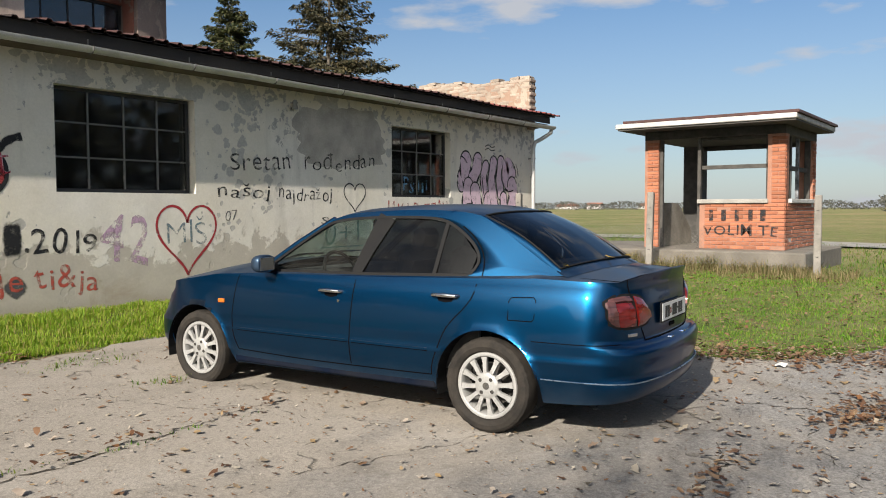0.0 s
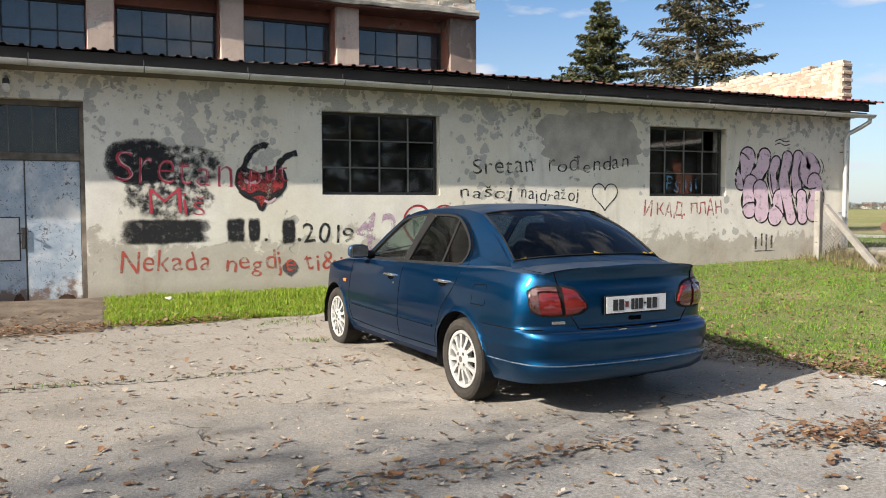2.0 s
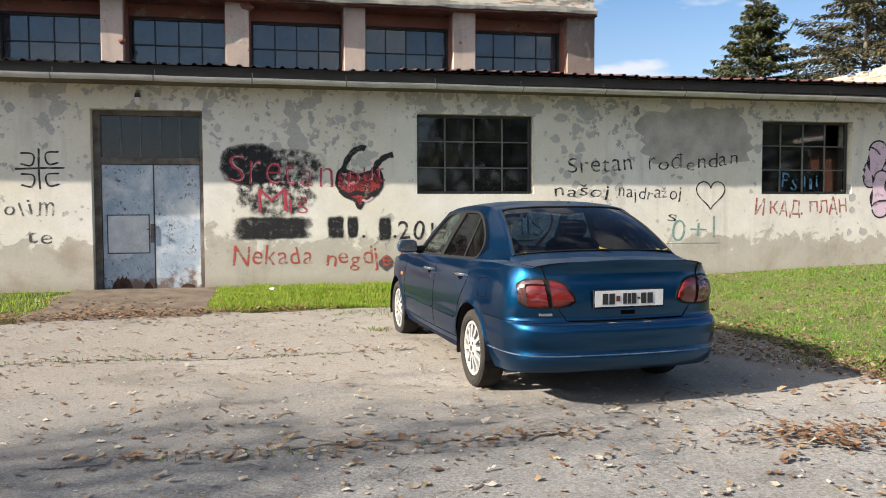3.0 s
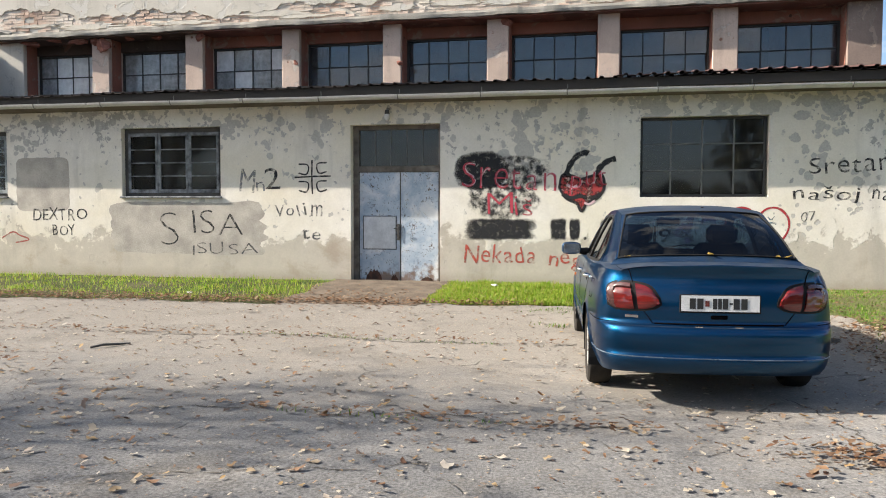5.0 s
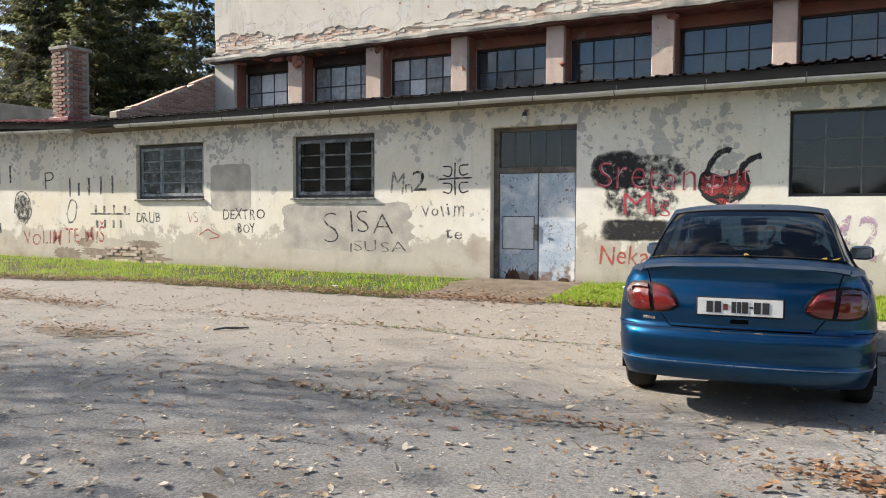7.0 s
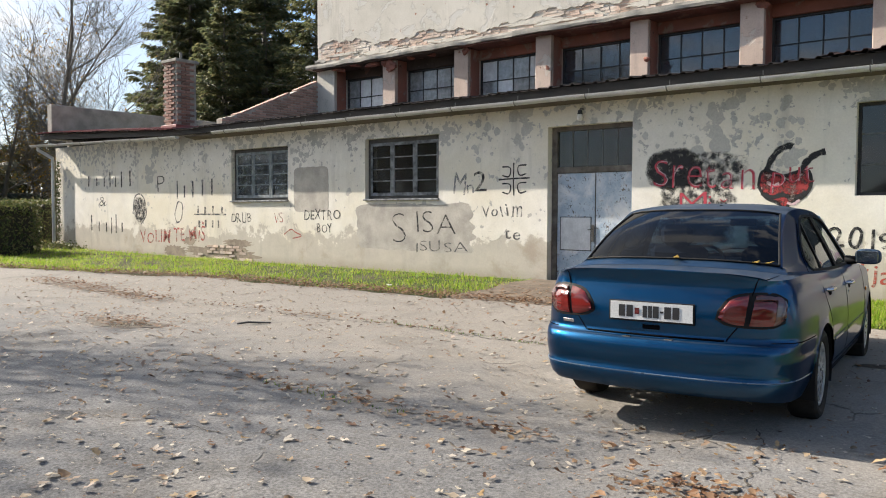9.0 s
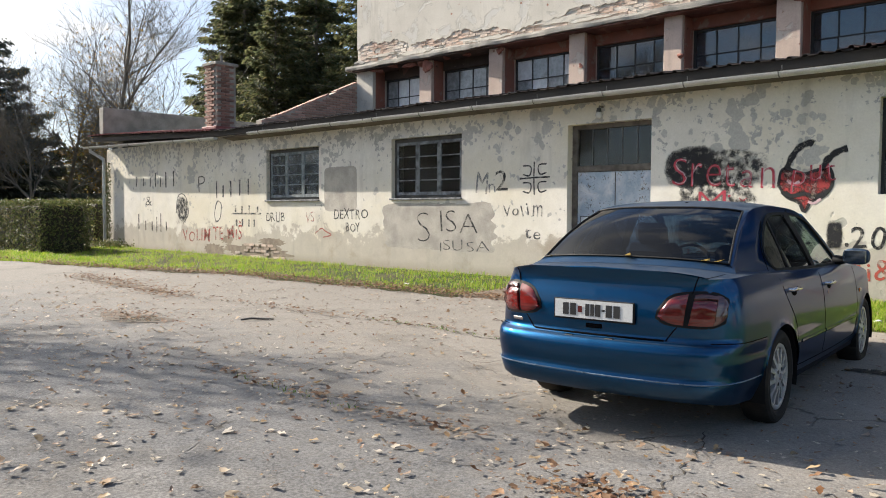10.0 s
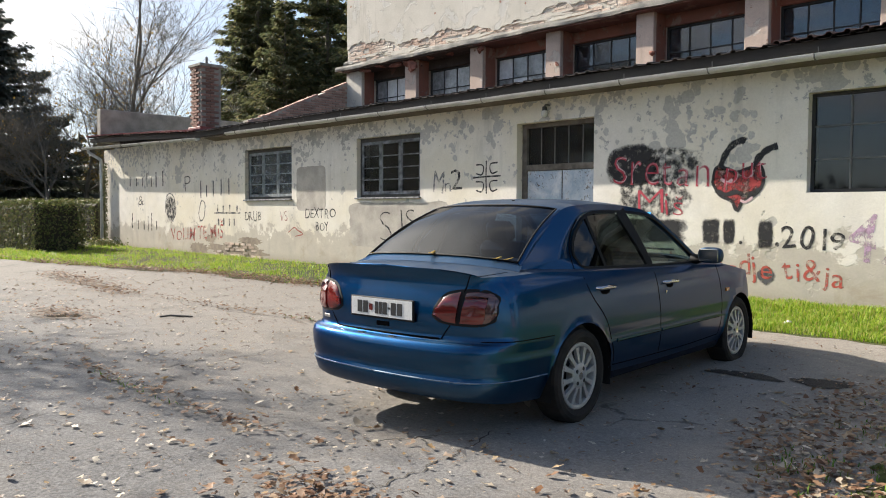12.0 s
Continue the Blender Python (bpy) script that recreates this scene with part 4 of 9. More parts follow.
for i in range(5):
    a, b = -0.68 + 0.28 * i + 0.008, -0.68 + 0.28 * (i + 1) - 0.008
    ob = block("pane", a, b, 0.0, 0.004, 1.99, 2.595, PANE, door, "dark dusty transom pane", 0)
    ob.visible_shadow = False
    if i:
        block("glazing_bar", a - 0.016, a, -0.012, 0.012, 1.985, 2.60, STEEL, door, "", 0.002)

# lamp over the door
lamp = holder("wall_lamp", (0.42, WY, 3.03))
tagged(lamp, "small bare bulb in a rusty bracket above the door", "lamp")
rod("bracket", [(0, -0.001, 0.06), (0, -0.10, 0.06), (0, -0.12, 0.02)], 0.016, STEEL, lamp)
rod("socket", [(0, -0.12, 0.03), (0, -0.12, -0.04)], [0.035, 0.045], BLACKFRAME, lamp, "", 10)
GLASSWHITE = surf("milky_glass", (0.62, 0.60, 0.55), (0.7, 0.68, 0.63), 8, 80, 0.2, bump=0)
bm = bmesh.new()
bmesh.ops.create_uvsphere(bm, u_segments=14, v_segments=10, radius=0.056, matrix=Matrix.Translation((0, -0.12, -0.08)) @ Matrix.Diagonal((1, 1, 1.25, 1)))
part("bulb", bm, GLASSWHITE, lamp, "milky glass bulb", 60)
ins = holder("insulator", (8.15, WY, 2.93))
tagged(ins, "small old porcelain insulator on the wall", "insulator")
rod("hook", [(0, -0.001, 0), (0, -0.07, 0.0), (0, -0.08, 0.04)], 0.009, BLACKFRAME, ins)
rod("cap", [(0, -0.08, 0.12), (0, -0.08, 0.08), (0, -0.08, 0.05), (0, -0.08, -0.02)], [0.02, 0.045, 0.035, 0.05], CEMENT, ins, "", 10)


# ---- patches of cement on the wall ----
def ragged(name, cx, cz, w, h, material, label, seed, power=5.0, rough=0.05, y=WY - 0.0013, parent=None, category="patch", n=64):
    """A thin patch of ragged outline on the long wall."""
    r = random.Random(seed)
    ph = [(r.uniform(0, 6.28), r.randint(2, 4)) for _ in range(1)] + [(r.uniform(0, 6.28), r.randint(7, 19)) for _ in range(4)]
    pts = []
    for i in range(n):
        a = 2 * math.pi * i / n
        c, s = math.cos(a), math.sin(a)
        k = (abs(c) ** power + abs(s) ** power) ** (-1 / power)
        k *= 1 + sum(rough * (0.7 if f < 5 else 0.35) * math.sin(f * a + p) for p, f in ph) + r.uniform(-rough, rough) * 0.35
        pts.append((cx + c * k * w / 2, y, cz + s * k * h / 2))
    back = [(x, WY + 0.001, z) for x, y_, z in pts]
    faces = [tuple(range(n))] + [(i, n + i, n + (i + 1) % n, (i + 1) % n) for i in range(n)]
    ob = put(name, pts + back, faces, material, parent)
    if parent is None:
        tagged(ob, label, category)
    elif label:
        ob["label"] = label
    return ob


ragged("plaster_patch", -6.28, 1.87, 1.12, 1.0, PATCHCEMENT, "square patch of bare brown-grey cement on the wall", 4, 9, 0.015)
ragged("plaster_patch", -3.35, 1.08, 2.95, 0.94, PATCHCEMENT, "wide patch of bare grey cement below the window", 7, 14, 0.04)
# plaster broken off to the brick low on the west part
BROKEN = surf("broken_brown_plaster", (0.34, 0.28, 0.21), (0.24, 0.195, 0.15), 5, 40, 0.95, bump=0.9, depth=0.02)
for k, (cx, cz, w_, h_) in enumerate(((-9.6, 0.36, 2.7, 0.36), (-11.55, 0.33, 0.9, 0.34), (-8.9, 0.62, 1.1, 0.16), (-10.9, 0.62, 0.5, 0.2))):
    ragged("plaster_patch", cx, cz, w_, h_, BROKEN, "ragged hole in the plaster showing brown brickwork", 40 + k, 2.6, 0.16)
r = random.Random(3)
v, f = [], []
for c in range(5):
    x = -10.9 + (c % 2) * 0.13
    while x < -8.4:
        if r.random() < 0.7 and abs(x + 9.6) < 1.25 - 0.12 * c:
            p, o = r.uniform(0.004, 0.022), len(v)
            v += box_verts(x, x + r.uniform(0.18, 0.245), WY - p, WY + 0.005, 0.20 + c * 0.073, 0.258 + c * 0.073)
            f += [tuple(o + i for i in q) for q in BOX]
        x += 0.26
tagged(put("bare_bricks", v, f, RUBBLE), "old bricks laid bare at the foot of the wall", "brickwork", kind="stuff")
ragged("plaster_patch", 9.25, 2.56, 2.0, 0.95, PATCHCEMENT, "smooth grey cement patch under the eave", 12, 4, 0.08)

# ---- tall hall behind, with its window band ----
HX0, HX1, HY = -11.75, 9.52, 14.36
tagged(pierced("upper_wall", HX0, HX1, 5.93, 9.6, HY, HY + 0.35, [], UPPER), "cream rendered upper wall, broken to brick along its foot", "wall", kind="structure")
tagged(block("upper_wall_east", HX1 - 0.35, HX1, HY + 0.352, 25, 3.0, 9.6, DARKEND, bevel=0), "cream rendered end wall of the hall", "wall", kind="structure")
tagged(block("upper_wall_west", HX0, HX0 + 0.35, HY + 0.352, 25, 3.0, 9.6, UPPER, bevel=0), "cream rendered end wall of the hall", "wall", kind="structure")
tagged(block("upper_wall_north", HX0 + 0.35, HX1 - 0.35, 24.65, 25, 3.0, 9.6, UPPER, bevel=0), "cream rendered back wall of the hall", "wall", kind="structure")
tagged(block("upper_roof", HX0 - 0.2, HX1 + 0.2, HY - 0.1, 25.2, 9.602, 9.75, CONCRETE, bevel=0), "flat concrete roof of the hall", "roof", kind="structure")
tagged(block("hall_floor", HX0 + 0.35, HX1 - 0.35, HY + 0.9, 24.65, 3.2, 3.4, DARK, bevel=0), "floor inside the hall, coloured dark as an unlit room", "floor", kind="structure")

BANDFRONT = HY + 0.42
# concrete shelf above the band, with a crumbling lip
verts, faces = [], []
r = random.Random(5)
xs = np.arange(HX0 - 0.22, HX1 + 0.05, 0.11)
for x in xs:
    j = 0.025 * math.sin(x * 2.1) + 0.012 * math.sin(x * 6.3) + r.uniform(-0.006, 0.006)
    k = 0.010 * math.sin(x * 4.7) + r.uniform(-0.006, 0.006)
    verts += [(x, HY - 0.34 + j, 5.795 + k), (x, HY - 0.345 + j * 0.7, 5.865), (x, HY - 0.33 + j, 5.925 + k * 0.6), (x, HY + 0.36, 5.928), (x, HY + 0.36, 5.80)]
for i in range(len(xs) - 1):
    for k in range(5):
        a, b = i * 5 + k, i * 5 + (k + 1) % 5
        faces.append((a, a + 5, b + 5, b))
faces += [tuple(range(5)), tuple(range((len(xs) - 1) * 5, len(xs) * 5))[::-1]]
tagged(put("concrete_ledge", verts, faces, CONCRETE), "crumbling concrete ledge above the high windows", "ledge", kind="structure")

# undersides coloured dark for soot and for the shade below the ledge
for x0, x1, material, words in ((HX0 + 0.02, -6.0, SOOTSHADE, "sooty underside of the crumbling ledge, blackened with its shade"), (-5.998, HX1 - 0.02, REDSOOTSHADE, "sooty red underside of the crumbling ledge, darkened with its shade")):
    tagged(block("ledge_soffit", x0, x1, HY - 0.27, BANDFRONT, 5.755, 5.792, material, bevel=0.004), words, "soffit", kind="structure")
COLX = [(-11.75, -10.98), (-8.96, -8.47), (-6.33, -5.86), (-3.76, -3.31), (-1.22, -0.78), (1.26, 1.75), (3.75, 4.22), (6.18, 6.69), (8.86, 9.52)]
for k, (a, b) in enumerate(COLX):
    ends = k in (0, len(COLX) - 1)
    tagged(block("column", a, b, HY - 0.06, HY + 0.62, 3.9, 5.80, UPPER if k == 0 else (DARKEND if k == len(COLX) - 1 else COLUMN), bevel=0.012), "pale pink rendered pier between the high windows" if not ends else "stained rendered corner pier of the hall", "pier", "piers of the window band", "structure")
BANDY = HY + 0.55
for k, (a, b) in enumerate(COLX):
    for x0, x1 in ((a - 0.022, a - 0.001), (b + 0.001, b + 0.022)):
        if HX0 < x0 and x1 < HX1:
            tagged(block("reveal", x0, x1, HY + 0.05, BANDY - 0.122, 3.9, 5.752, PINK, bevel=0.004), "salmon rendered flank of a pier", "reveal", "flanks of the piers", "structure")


def lump(name, x, y, z, sx, sy, sz, seed, material, label):
    """A broken, angular piece of masonry."""
    r = random.Random(seed)
    bm = bmesh.new()
    bmesh.ops.create_icosphere(bm, subdivisions=3, radius=0.5)
    cut = [(Vector((r.gauss(0, 1), r.gauss(0, 1), r.gauss(0, 1))).normalized(), r.uniform(0.20, 0.36)) for _ in range(14)]
    for v in bm.verts:
        for n_, d_ in cut:
            e_ = v.co.dot(n_) - d_
            if e_ > 0:
                v.co -= n_ * e_
        v.co *= r.uniform(0.86, 1.12)
        v.co = Vector((v.co.x * sx * 1.3, v.co.y * sy * 1.3, v.co.z * sz * 1.3))
    ob = part(name, bm, material)
    ob.location = (x, y, z)
    return tagged(ob, label, "masonry", "broken masonry under the ledge", "structure")


# brick and render broken loose at the pier heads and along the first bay
for k, (x, y, z, sx, sy, sz) in enumerate(((-8.55, HY - 0.10, 5.60, 0.42, 0.26, 0.34), (-8.86, HY - 0.08, 5.68, 0.26, 0.20, 0.20), (-9.25, HY - 0.10, 5.72, 0.6, 0.24, 0.14), (-10.0, HY - 0.12, 5.74, 0.40, 0.22, 0.10), (-10.7, HY - 0.08, 5.70, 0.5, 0.22, 0.16), (-7.9, HY - 0.05, 5.74, 0.30, 0.24, 0.10), (-7.1, HY - 0.02, 5.74, 0.26, 0.24, 0.10), (-5.92, HY - 0.08, 5.66, 0.24, 0.18, 0.24), (-3.40, HY - 0.07, 4.95, 0.12, 0.08, 0.14), (-0.82, HY - 0.07, 4.86, 0.15, 0.10, 0.14), (1.68, HY - 0.06, 5.70, 0.28, 0.14, 0.20))):
    lump("broken_brick", x, y, z, sx, sy, sz, 60 + k, REDBREAK, "broken red brick and render under the ledge")
lump("loose_block", HX0 + 0.22, HY - 0.16, 6.02, 0.50, 0.28, 0.20, 80, CONCRETE, "loose grey block lying on the end of the ledge")
for k in range(len(COLX) - 1):
    a, b = COLX[k][1], COLX[k + 1][0]
    # first two lintels also carry painted shade in their colour
    block_ob = block("lintel", a, b, BANDY - 0.12, BANDY + 0.15, 5.50, 5.80, SOOTSHADE if k < 2 else PINK, bevel=0.01)
    tagged(block_ob, "sooty lintel over the high window, blackened with ledge shade" if k < 2 else "salmon rendered lintel over the high window", "lintel", "lintels of the window band", "structure")
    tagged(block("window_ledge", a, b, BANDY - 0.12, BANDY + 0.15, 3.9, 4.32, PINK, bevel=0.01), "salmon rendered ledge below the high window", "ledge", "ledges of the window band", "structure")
    top = holder("window_%d" % (k + 5), ((a + b) / 2, BANDY, 4.32))
    tagged(top, "high black steel window with eight sky-reflecting panes", "window", "windows of the high band", "structure")
    w, h = b - a, 1.18
    bm = bmesh.new()
    for q in ((-w / 2, -w / 2 + 0.05, 0, h), (w / 2 - 0.05, w / 2, 0, h), (-w / 2 + 0.05, w / 2 - 0.05, 0, 0.05), (-w / 2 + 0.05, w / 2 - 0.05, h - 0.05, h)):
        bm_box(bm, q[0], q[1], -0.03, 0.03, q[2], q[3])
    part("window_frame", bm, BLACKFRAME, top)
    zs = [0.05, 0.10 + h * 0.42, h - 0.05]
    block("glazing_bar", -w / 2 + 0.05, w / 2 - 0.05, -0.018, 0.018, zs[1] - 0.014, zs[1] + 0.014, BLACKFRAME, top, "", 0.002)
    for i in range(4):
        x, x2 = -w / 2 + 0.05 + (w - 0.1) * i / 4, -w / 2 + 0.05 + (w - 0.1) * (i + 1) / 4
        if i:
            block("glazing_bar", x - 0.013, x + 0.013, -0.02, 0.02, 0.05, h - 0.05, BLACKFRAME, top, "", 0.002)
        for j in range(2):
            rr = random.Random(k * 8 + i * 2 + j)
            t, s = rr.uniform(-0.007, 0.007), rr.uniform(-0.007, 0.007)
            c, d = zs[j] + 0.012, zs[j + 1] - 0.012
            v = [(x + 0.01, 0, c), (x2 - 0.01, t, c), (x2 - 0.01, t + s, d), (x + 0.01, s, d)]
            v += [(p[0], p[1] + 0.004, p[2]) for p in v]
            # first bays take the panes with the sky's reflection painted in
            ob = put("pane", v, BOX, WHITESKYPANE if k == 0 and i > 0 or k == 2 and (i + j) % 3 == 1 else (PALESKYPANE if k < 3 else SKYPANE), top)
            ob.visible_shadow = False

# bricks laid bare at the foot of the upper wall, below the broken edge of the render


def bare_top(x):
    return 6.40 + 0.15 * math.sin(x * 0.43 + 0.6) + 0.09 * math.sin(x * 1.7 + 1) + 0.05 * math.sin(x * 4.9) + 0.025 * math.sin(x * 13.0) + 0.012 * math.sin(x * 31.0)


r = random.Random(11)
verts, faces = [], []
for c in range(10):
    z = 5.932 + c * 0.070
    x = HX0 + 0.02 + (c % 2) * 0.13
    while x < HX1 - 0.3:
        w = 0.245 * r.choice((1, 1, 1, 0.5))
        if z < bare_top(x + w / 2) + 0.05 and r.random() < 0.93:
            p = r.uniform(-0.004, 0.022)
            base = len(verts)
            jog = [r.uniform(-0.008, 0.008) for _ in range(6)]
            verts += box_verts(x + jog[0], x + w + jog[1], HY - p - 0.002, HY + 0.01, z + jog[2], z + 0.060 + jog[3])
            faces += [tuple(base + i for i in f) for f in BOX]
        x += w + 0.012
stuff = put("bare_brickwork", verts, faces, RUBBLE)
tagged(stuff, "pale weathered bricks laid bare where the render fell off", "brickwork", kind="stuff")
n = 860
pts = [(HX0 + 0.003 + (HX1 - HX0 - 0.006) * i / n, 0, 0) for i in range(n + 1)]
v = []
for x, _, _ in pts:
    e = bare_top(x) + r.uniform(-0.012, 0.012)
    v += [(x, HY + 0.003, e), (x, HY - 0.034, e + r.uniform(0, 0.012)), (x, HY - 0.034, 9.598), (x, HY + 0.003, 9.598)]
f = [(4 * i + k, 4 * i + 4 + k, 4 * i + 4 + (k + 1) % 4, 4 * i + (k + 1) % 4) for i in range(n) for k in range(4)]
f += [(3, 2, 1, 0), (4 * n, 4 * n + 1, 4 * n + 2, 4 * n + 3)]
tagged(put("render_coat", v, f, UPPER), "thick cream render broken off along its lower edge", "render", kind="structure")
for i in range(13):
    x = HX0 + 0.9 + i * 1.6 + r.uniform(-0.5, 0.5)
    w, h, z = r.uniform(0.5, 1.7), r.uniform(0.07, 0.16), 5.99 + r.uniform(0, 0.2)
    n, ph = 56, [(r.uniform(0, 6.28), r.randint(2, 17)) for _ in range(8)]
    pts = []
    for j in range(n):
        a = 2 * math.pi * j / n
        k = 1 + sum(0.08 * math.sin(q * a + p) for p, q in ph) + r.uniform(-0.06, 0.06)
        pts.append((x + math.cos(a) * w / 2 * k, HY - 0.030, z + math.sin(a) * h / 2 * k))
    back = [(p[0], HY + 0.004, p[2]) for p in pts]
    fs = [tuple(range(n))] + [(j, n + j, n + (j + 1) % n, (j + 1) % n) for j in range(n)]
    tagged(put("render_remnant", pts + back, fs, UPPER), "remnant of cream render clinging to bare bricks", "render patch", "render remnants", "structure")


# ---- brick walls above the roofs ----
def brick_mesh(name, w, d, h, material, seed=0):
    r = random.Random(seed)
    bm = bmesh.new()
    vs = bm_box(bm, -w / 2, w / 2, -d / 2, d / 2, -h / 2, h / 2, 0.006)
    for v in bm.verts:
        v.co += Vector((r.uniform(-1, 1), r.uniform(-1, 1), r.uniform(-1, 1))) * 0.003
    me = bpy.data.meshes.new(name)
    bm.to_mesh(me)
    bm.free()
    me.materials.append(material)
    return me


def brick_face(parent, mesh, length, d, place, rows, seed=0, pitch=0.26, course=0.075, keep=None, limit=300):
    """Bricks in running bond; place(s, z) gives a matrix."""
    r = random.Random(seed)
    n = 0
    for c in range(rows):
        z = course * (c + 0.5)
        s = (c % 2) * pitch / 2
        while s < length + 0.01:
            if (keep is None or keep(s, z, r)) and n < limit:
                ob = new("brick", mesh)
                ob.parent = parent
                ob.matrix_local = place(s, z) @ pose(0, r.uniform(-0.006, 0.006), 0, r.uniform(-0.8, 0.8), 0, r.uniform(-1, 1))
                n += 1
            s += pitch


# parapet over the east gable: limewashed brick, ragged top
par = holder("parapet_east", (15.2, 9.06, 3.45))
tagged(par, "limewashed old brick parapet with a ragged top", "parapet", kind="structure")
PL = 9.0
def par_top(s):
    return 0.80 + 0.035 * s + 0.03 * math.sin(s * 3.1) + 0.03 * math.sin(s * 7.3)
v, f = [], []
ns = 90
for i in range(ns + 1):
    s = PL * i / ns
    t = par_top(s) - 0.03
    v += [(-0.10, s, -0.3), (0.16, s, -0.3), (0.16, s, t), (-0.10, s, t)]
for i in range(ns):
    for k in range(4):
        a, b = i * 4 + k, i * 4 + (k + 1) % 4
        f.append((a, b, b + 4, a + 4))
f += [(3, 2, 1, 0), (ns * 4, ns * 4 + 1, ns * 4 + 2, ns * 4 + 3)]
core = put("core", v, f, PARAPET, par, "crumbling limewashed brickwork")
lime = brick_mesh("brick", 0.247, 0.05, 0.062, LIMEBRICK, 1)
brick_face(core, lime, 4.7, 0, lambda s, z: Matrix.Translation((-0.079, s + 0.12, z)) @ pose(0, 0, 0, 0, 0, 90), 13, 3, keep=lambda s, z, r: z < par_top(s + 0.1) - 0.01 and r.random() < (0.75 if z > par_top(s) - 0.2 else 0.30), limit=180)
brick_face(core, lime, 0.05, 0, lambda s, z: Matrix.Translation((0.03, -0.005, z)), 11, 4, limit=30)
head = brick_mesh("brick", 0.247, 0.24, 0.062, LIMEBRICK, 2)
rr = random.Random(8)
for i in range(17):
    s = 0.13 + i * 0.262
    if rr.random() < 0.6:
        ob = new("brick", head)
        ob.parent = core
        ob.matrix_local = Matrix.Translation((0.03, s, par_top(s) + 0.012)) @ pose(0, 0, 0, rr.uniform(-3, 3), rr.uniform(-3, 3), 90 + rr.uniform(-6, 6))

# stepped brick wing at the west end of the hall
wing = holder("brick_wing_wall", (-11.75, 14.36, 3.6))
tagged(wing, "sloping old red brick wing wall above the roof", "wall", kind="structure")
v = [(-0.26, 0, 0), (0, 0, 0), (0, 0, 1.86), (-0.26, 0, 1.86), (-0.26, -3.6, 0), (0, -3.6, 0), (0, -3.6, 0.38), (-0.26, -3.6, 0.38), (-0.26, -2.9, 0.0), (0, -2.9, 0), (0, -2.9, 0.58), (-0.26, -2.9, 0.58)]
f = [(0, 3, 2, 1), (4, 5, 6, 7), (1, 2, 10, 9), (9, 10, 6, 5), (0, 8, 11, 3), (8, 4, 7, 11), (3, 11, 10, 2), (11, 7, 6, 10), (0, 1, 9, 8), (8, 9, 5, 4)]
wcore = put("core", v, f, MORTAR, wing, "crumbling mortar bed")
WINGBRICK = surf("pale_old_brick", (0.50, 0.30, 0.235), (0.40, 0.28, 0.235), 4, 50, 0.92, bump=0.7, depth=0.006, rand=0.3)
old = brick_mesh("brick", 0.240, 0.05, 0.056, WINGBRICK, 5)
wing_top = lambda s: 1.86 - 0.441 * s if s < 2.9 else 0.58 - 0.285 * (s - 2.9)
brick_face(wcore, old, 3.4, 0, lambda s, z: Matrix.Translation((0.004, -s - 0.12, z)) @ pose(0, 0, 0, 0, 0, 90), 25, 6, keep=lambda s, z, r: z < wing_top(s + 0.12) - 0.03, limit=220)
cap = brick_mesh("brick", 0.25, 0.12, 0.062, WINGBRICK, 6)
rr = random.Random(12)
for i in range(25):
    q = 0.07 + i * 0.125
    if rr.random() < 0.85:
        ob = new("brick", cap)
        ob.parent = wcore
        ob.matrix_local = Matrix.Translation((-0.13, -q, wing_top(q) + 0.012)) @ pose(0, 0, 0, 23 + rr.uniform(-5, 5), rr.uniform(-3, 3), rr.uniform(-4, 4))

# parapet over the west gable
tagged(block("parapet_west", -18.28, -17.98, 8.98, 20, 3.6, 4.70, CONCRETE, bevel=0.02), "grey cement parapet over the west gable", "parapet", kind="structure")

# chimney
ch = holder("chimney", (-11.86, 9.52, 3.42))
tagged(ch, "square red brick chimney with a thin metal flue", "chimney")
stack = block("shaft", -0.29, 0.29, -0.29, 0.29, 0.0, 1.88, CONCRETE, ch, "", 0)
cb = brick_mesh("brick", 0.247, 0.05, 0.062, OLDBRICK, 9)
for ang in (0, 90, 270):
    rot = pose(0, 0, 0, 0, 0, ang)
    brick_face(stack, cb, 0.30, 0, lambda s, z, rot=rot: rot @ Matrix.Translation((s - 0.17, -0.30, z + 0.02)), 25, 20 + ang, limit=95)
block("cap", -0.35, 0.35, -0.35, 0.35, 1.88, 1.96, CONCRETE, ch, "thin concrete cap", 0.01)
rod("flue", [(0.05, 0, 1.96), (0.05, 0, 2.18)], 0.035, STEEL, ch)
bm = bmesh.new()
bm_box(bm, -0.36, 0.36, -0.37, 0.36, 0.04, 0.24, 0.01)
part("flashing", bm, REDSHEET, ch, "dark red sheet flashing at the foot")

# ---- brick hut ----
hut = holder("brick_hut", (15.7, 3.82, 0.58))
tagged(hut, "small orange brick gatehouse with empty windows and a flat roof", "hut")
hut_base = tagged(block("hut_plinth", 15.05, 18.4, 3.30, 9.0, 0.1, 0.575, CONCRETE, bevel=0.03), "long low weathered concrete plinth under the hut", "plinth", kind="structure")
HW, HD, HT = 2.78, 2.60, 2.22          # along y, along x, to the roof
HB = brick_mesh("brick", 0.242, 0.05, 0.060, BRICK, 21)
HBS = brick_mesh("brick", 0.115, 0.05, 0.060, BRICK, 22)


HUTCORE = surf("brick_and_mortar_bed", (0.41, 0.205, 0.14), (0.33, 0.175, 0.12), 6, 50, 0.93, bump=0.6)
PLINTH = surf("dirty_plinth_concrete", (0.24, 0.215, 0.18), (0.16, 0.145, 0.12), 2.2, 40, 0.93, bump=0.6, depth=0.01)
POSTGREY = surf("grey_post_concrete", (0.29, 0.27, 0.24), (0.20, 0.187, 0.165), 3, 40, 0.93, bump=0.6, depth=0.006)


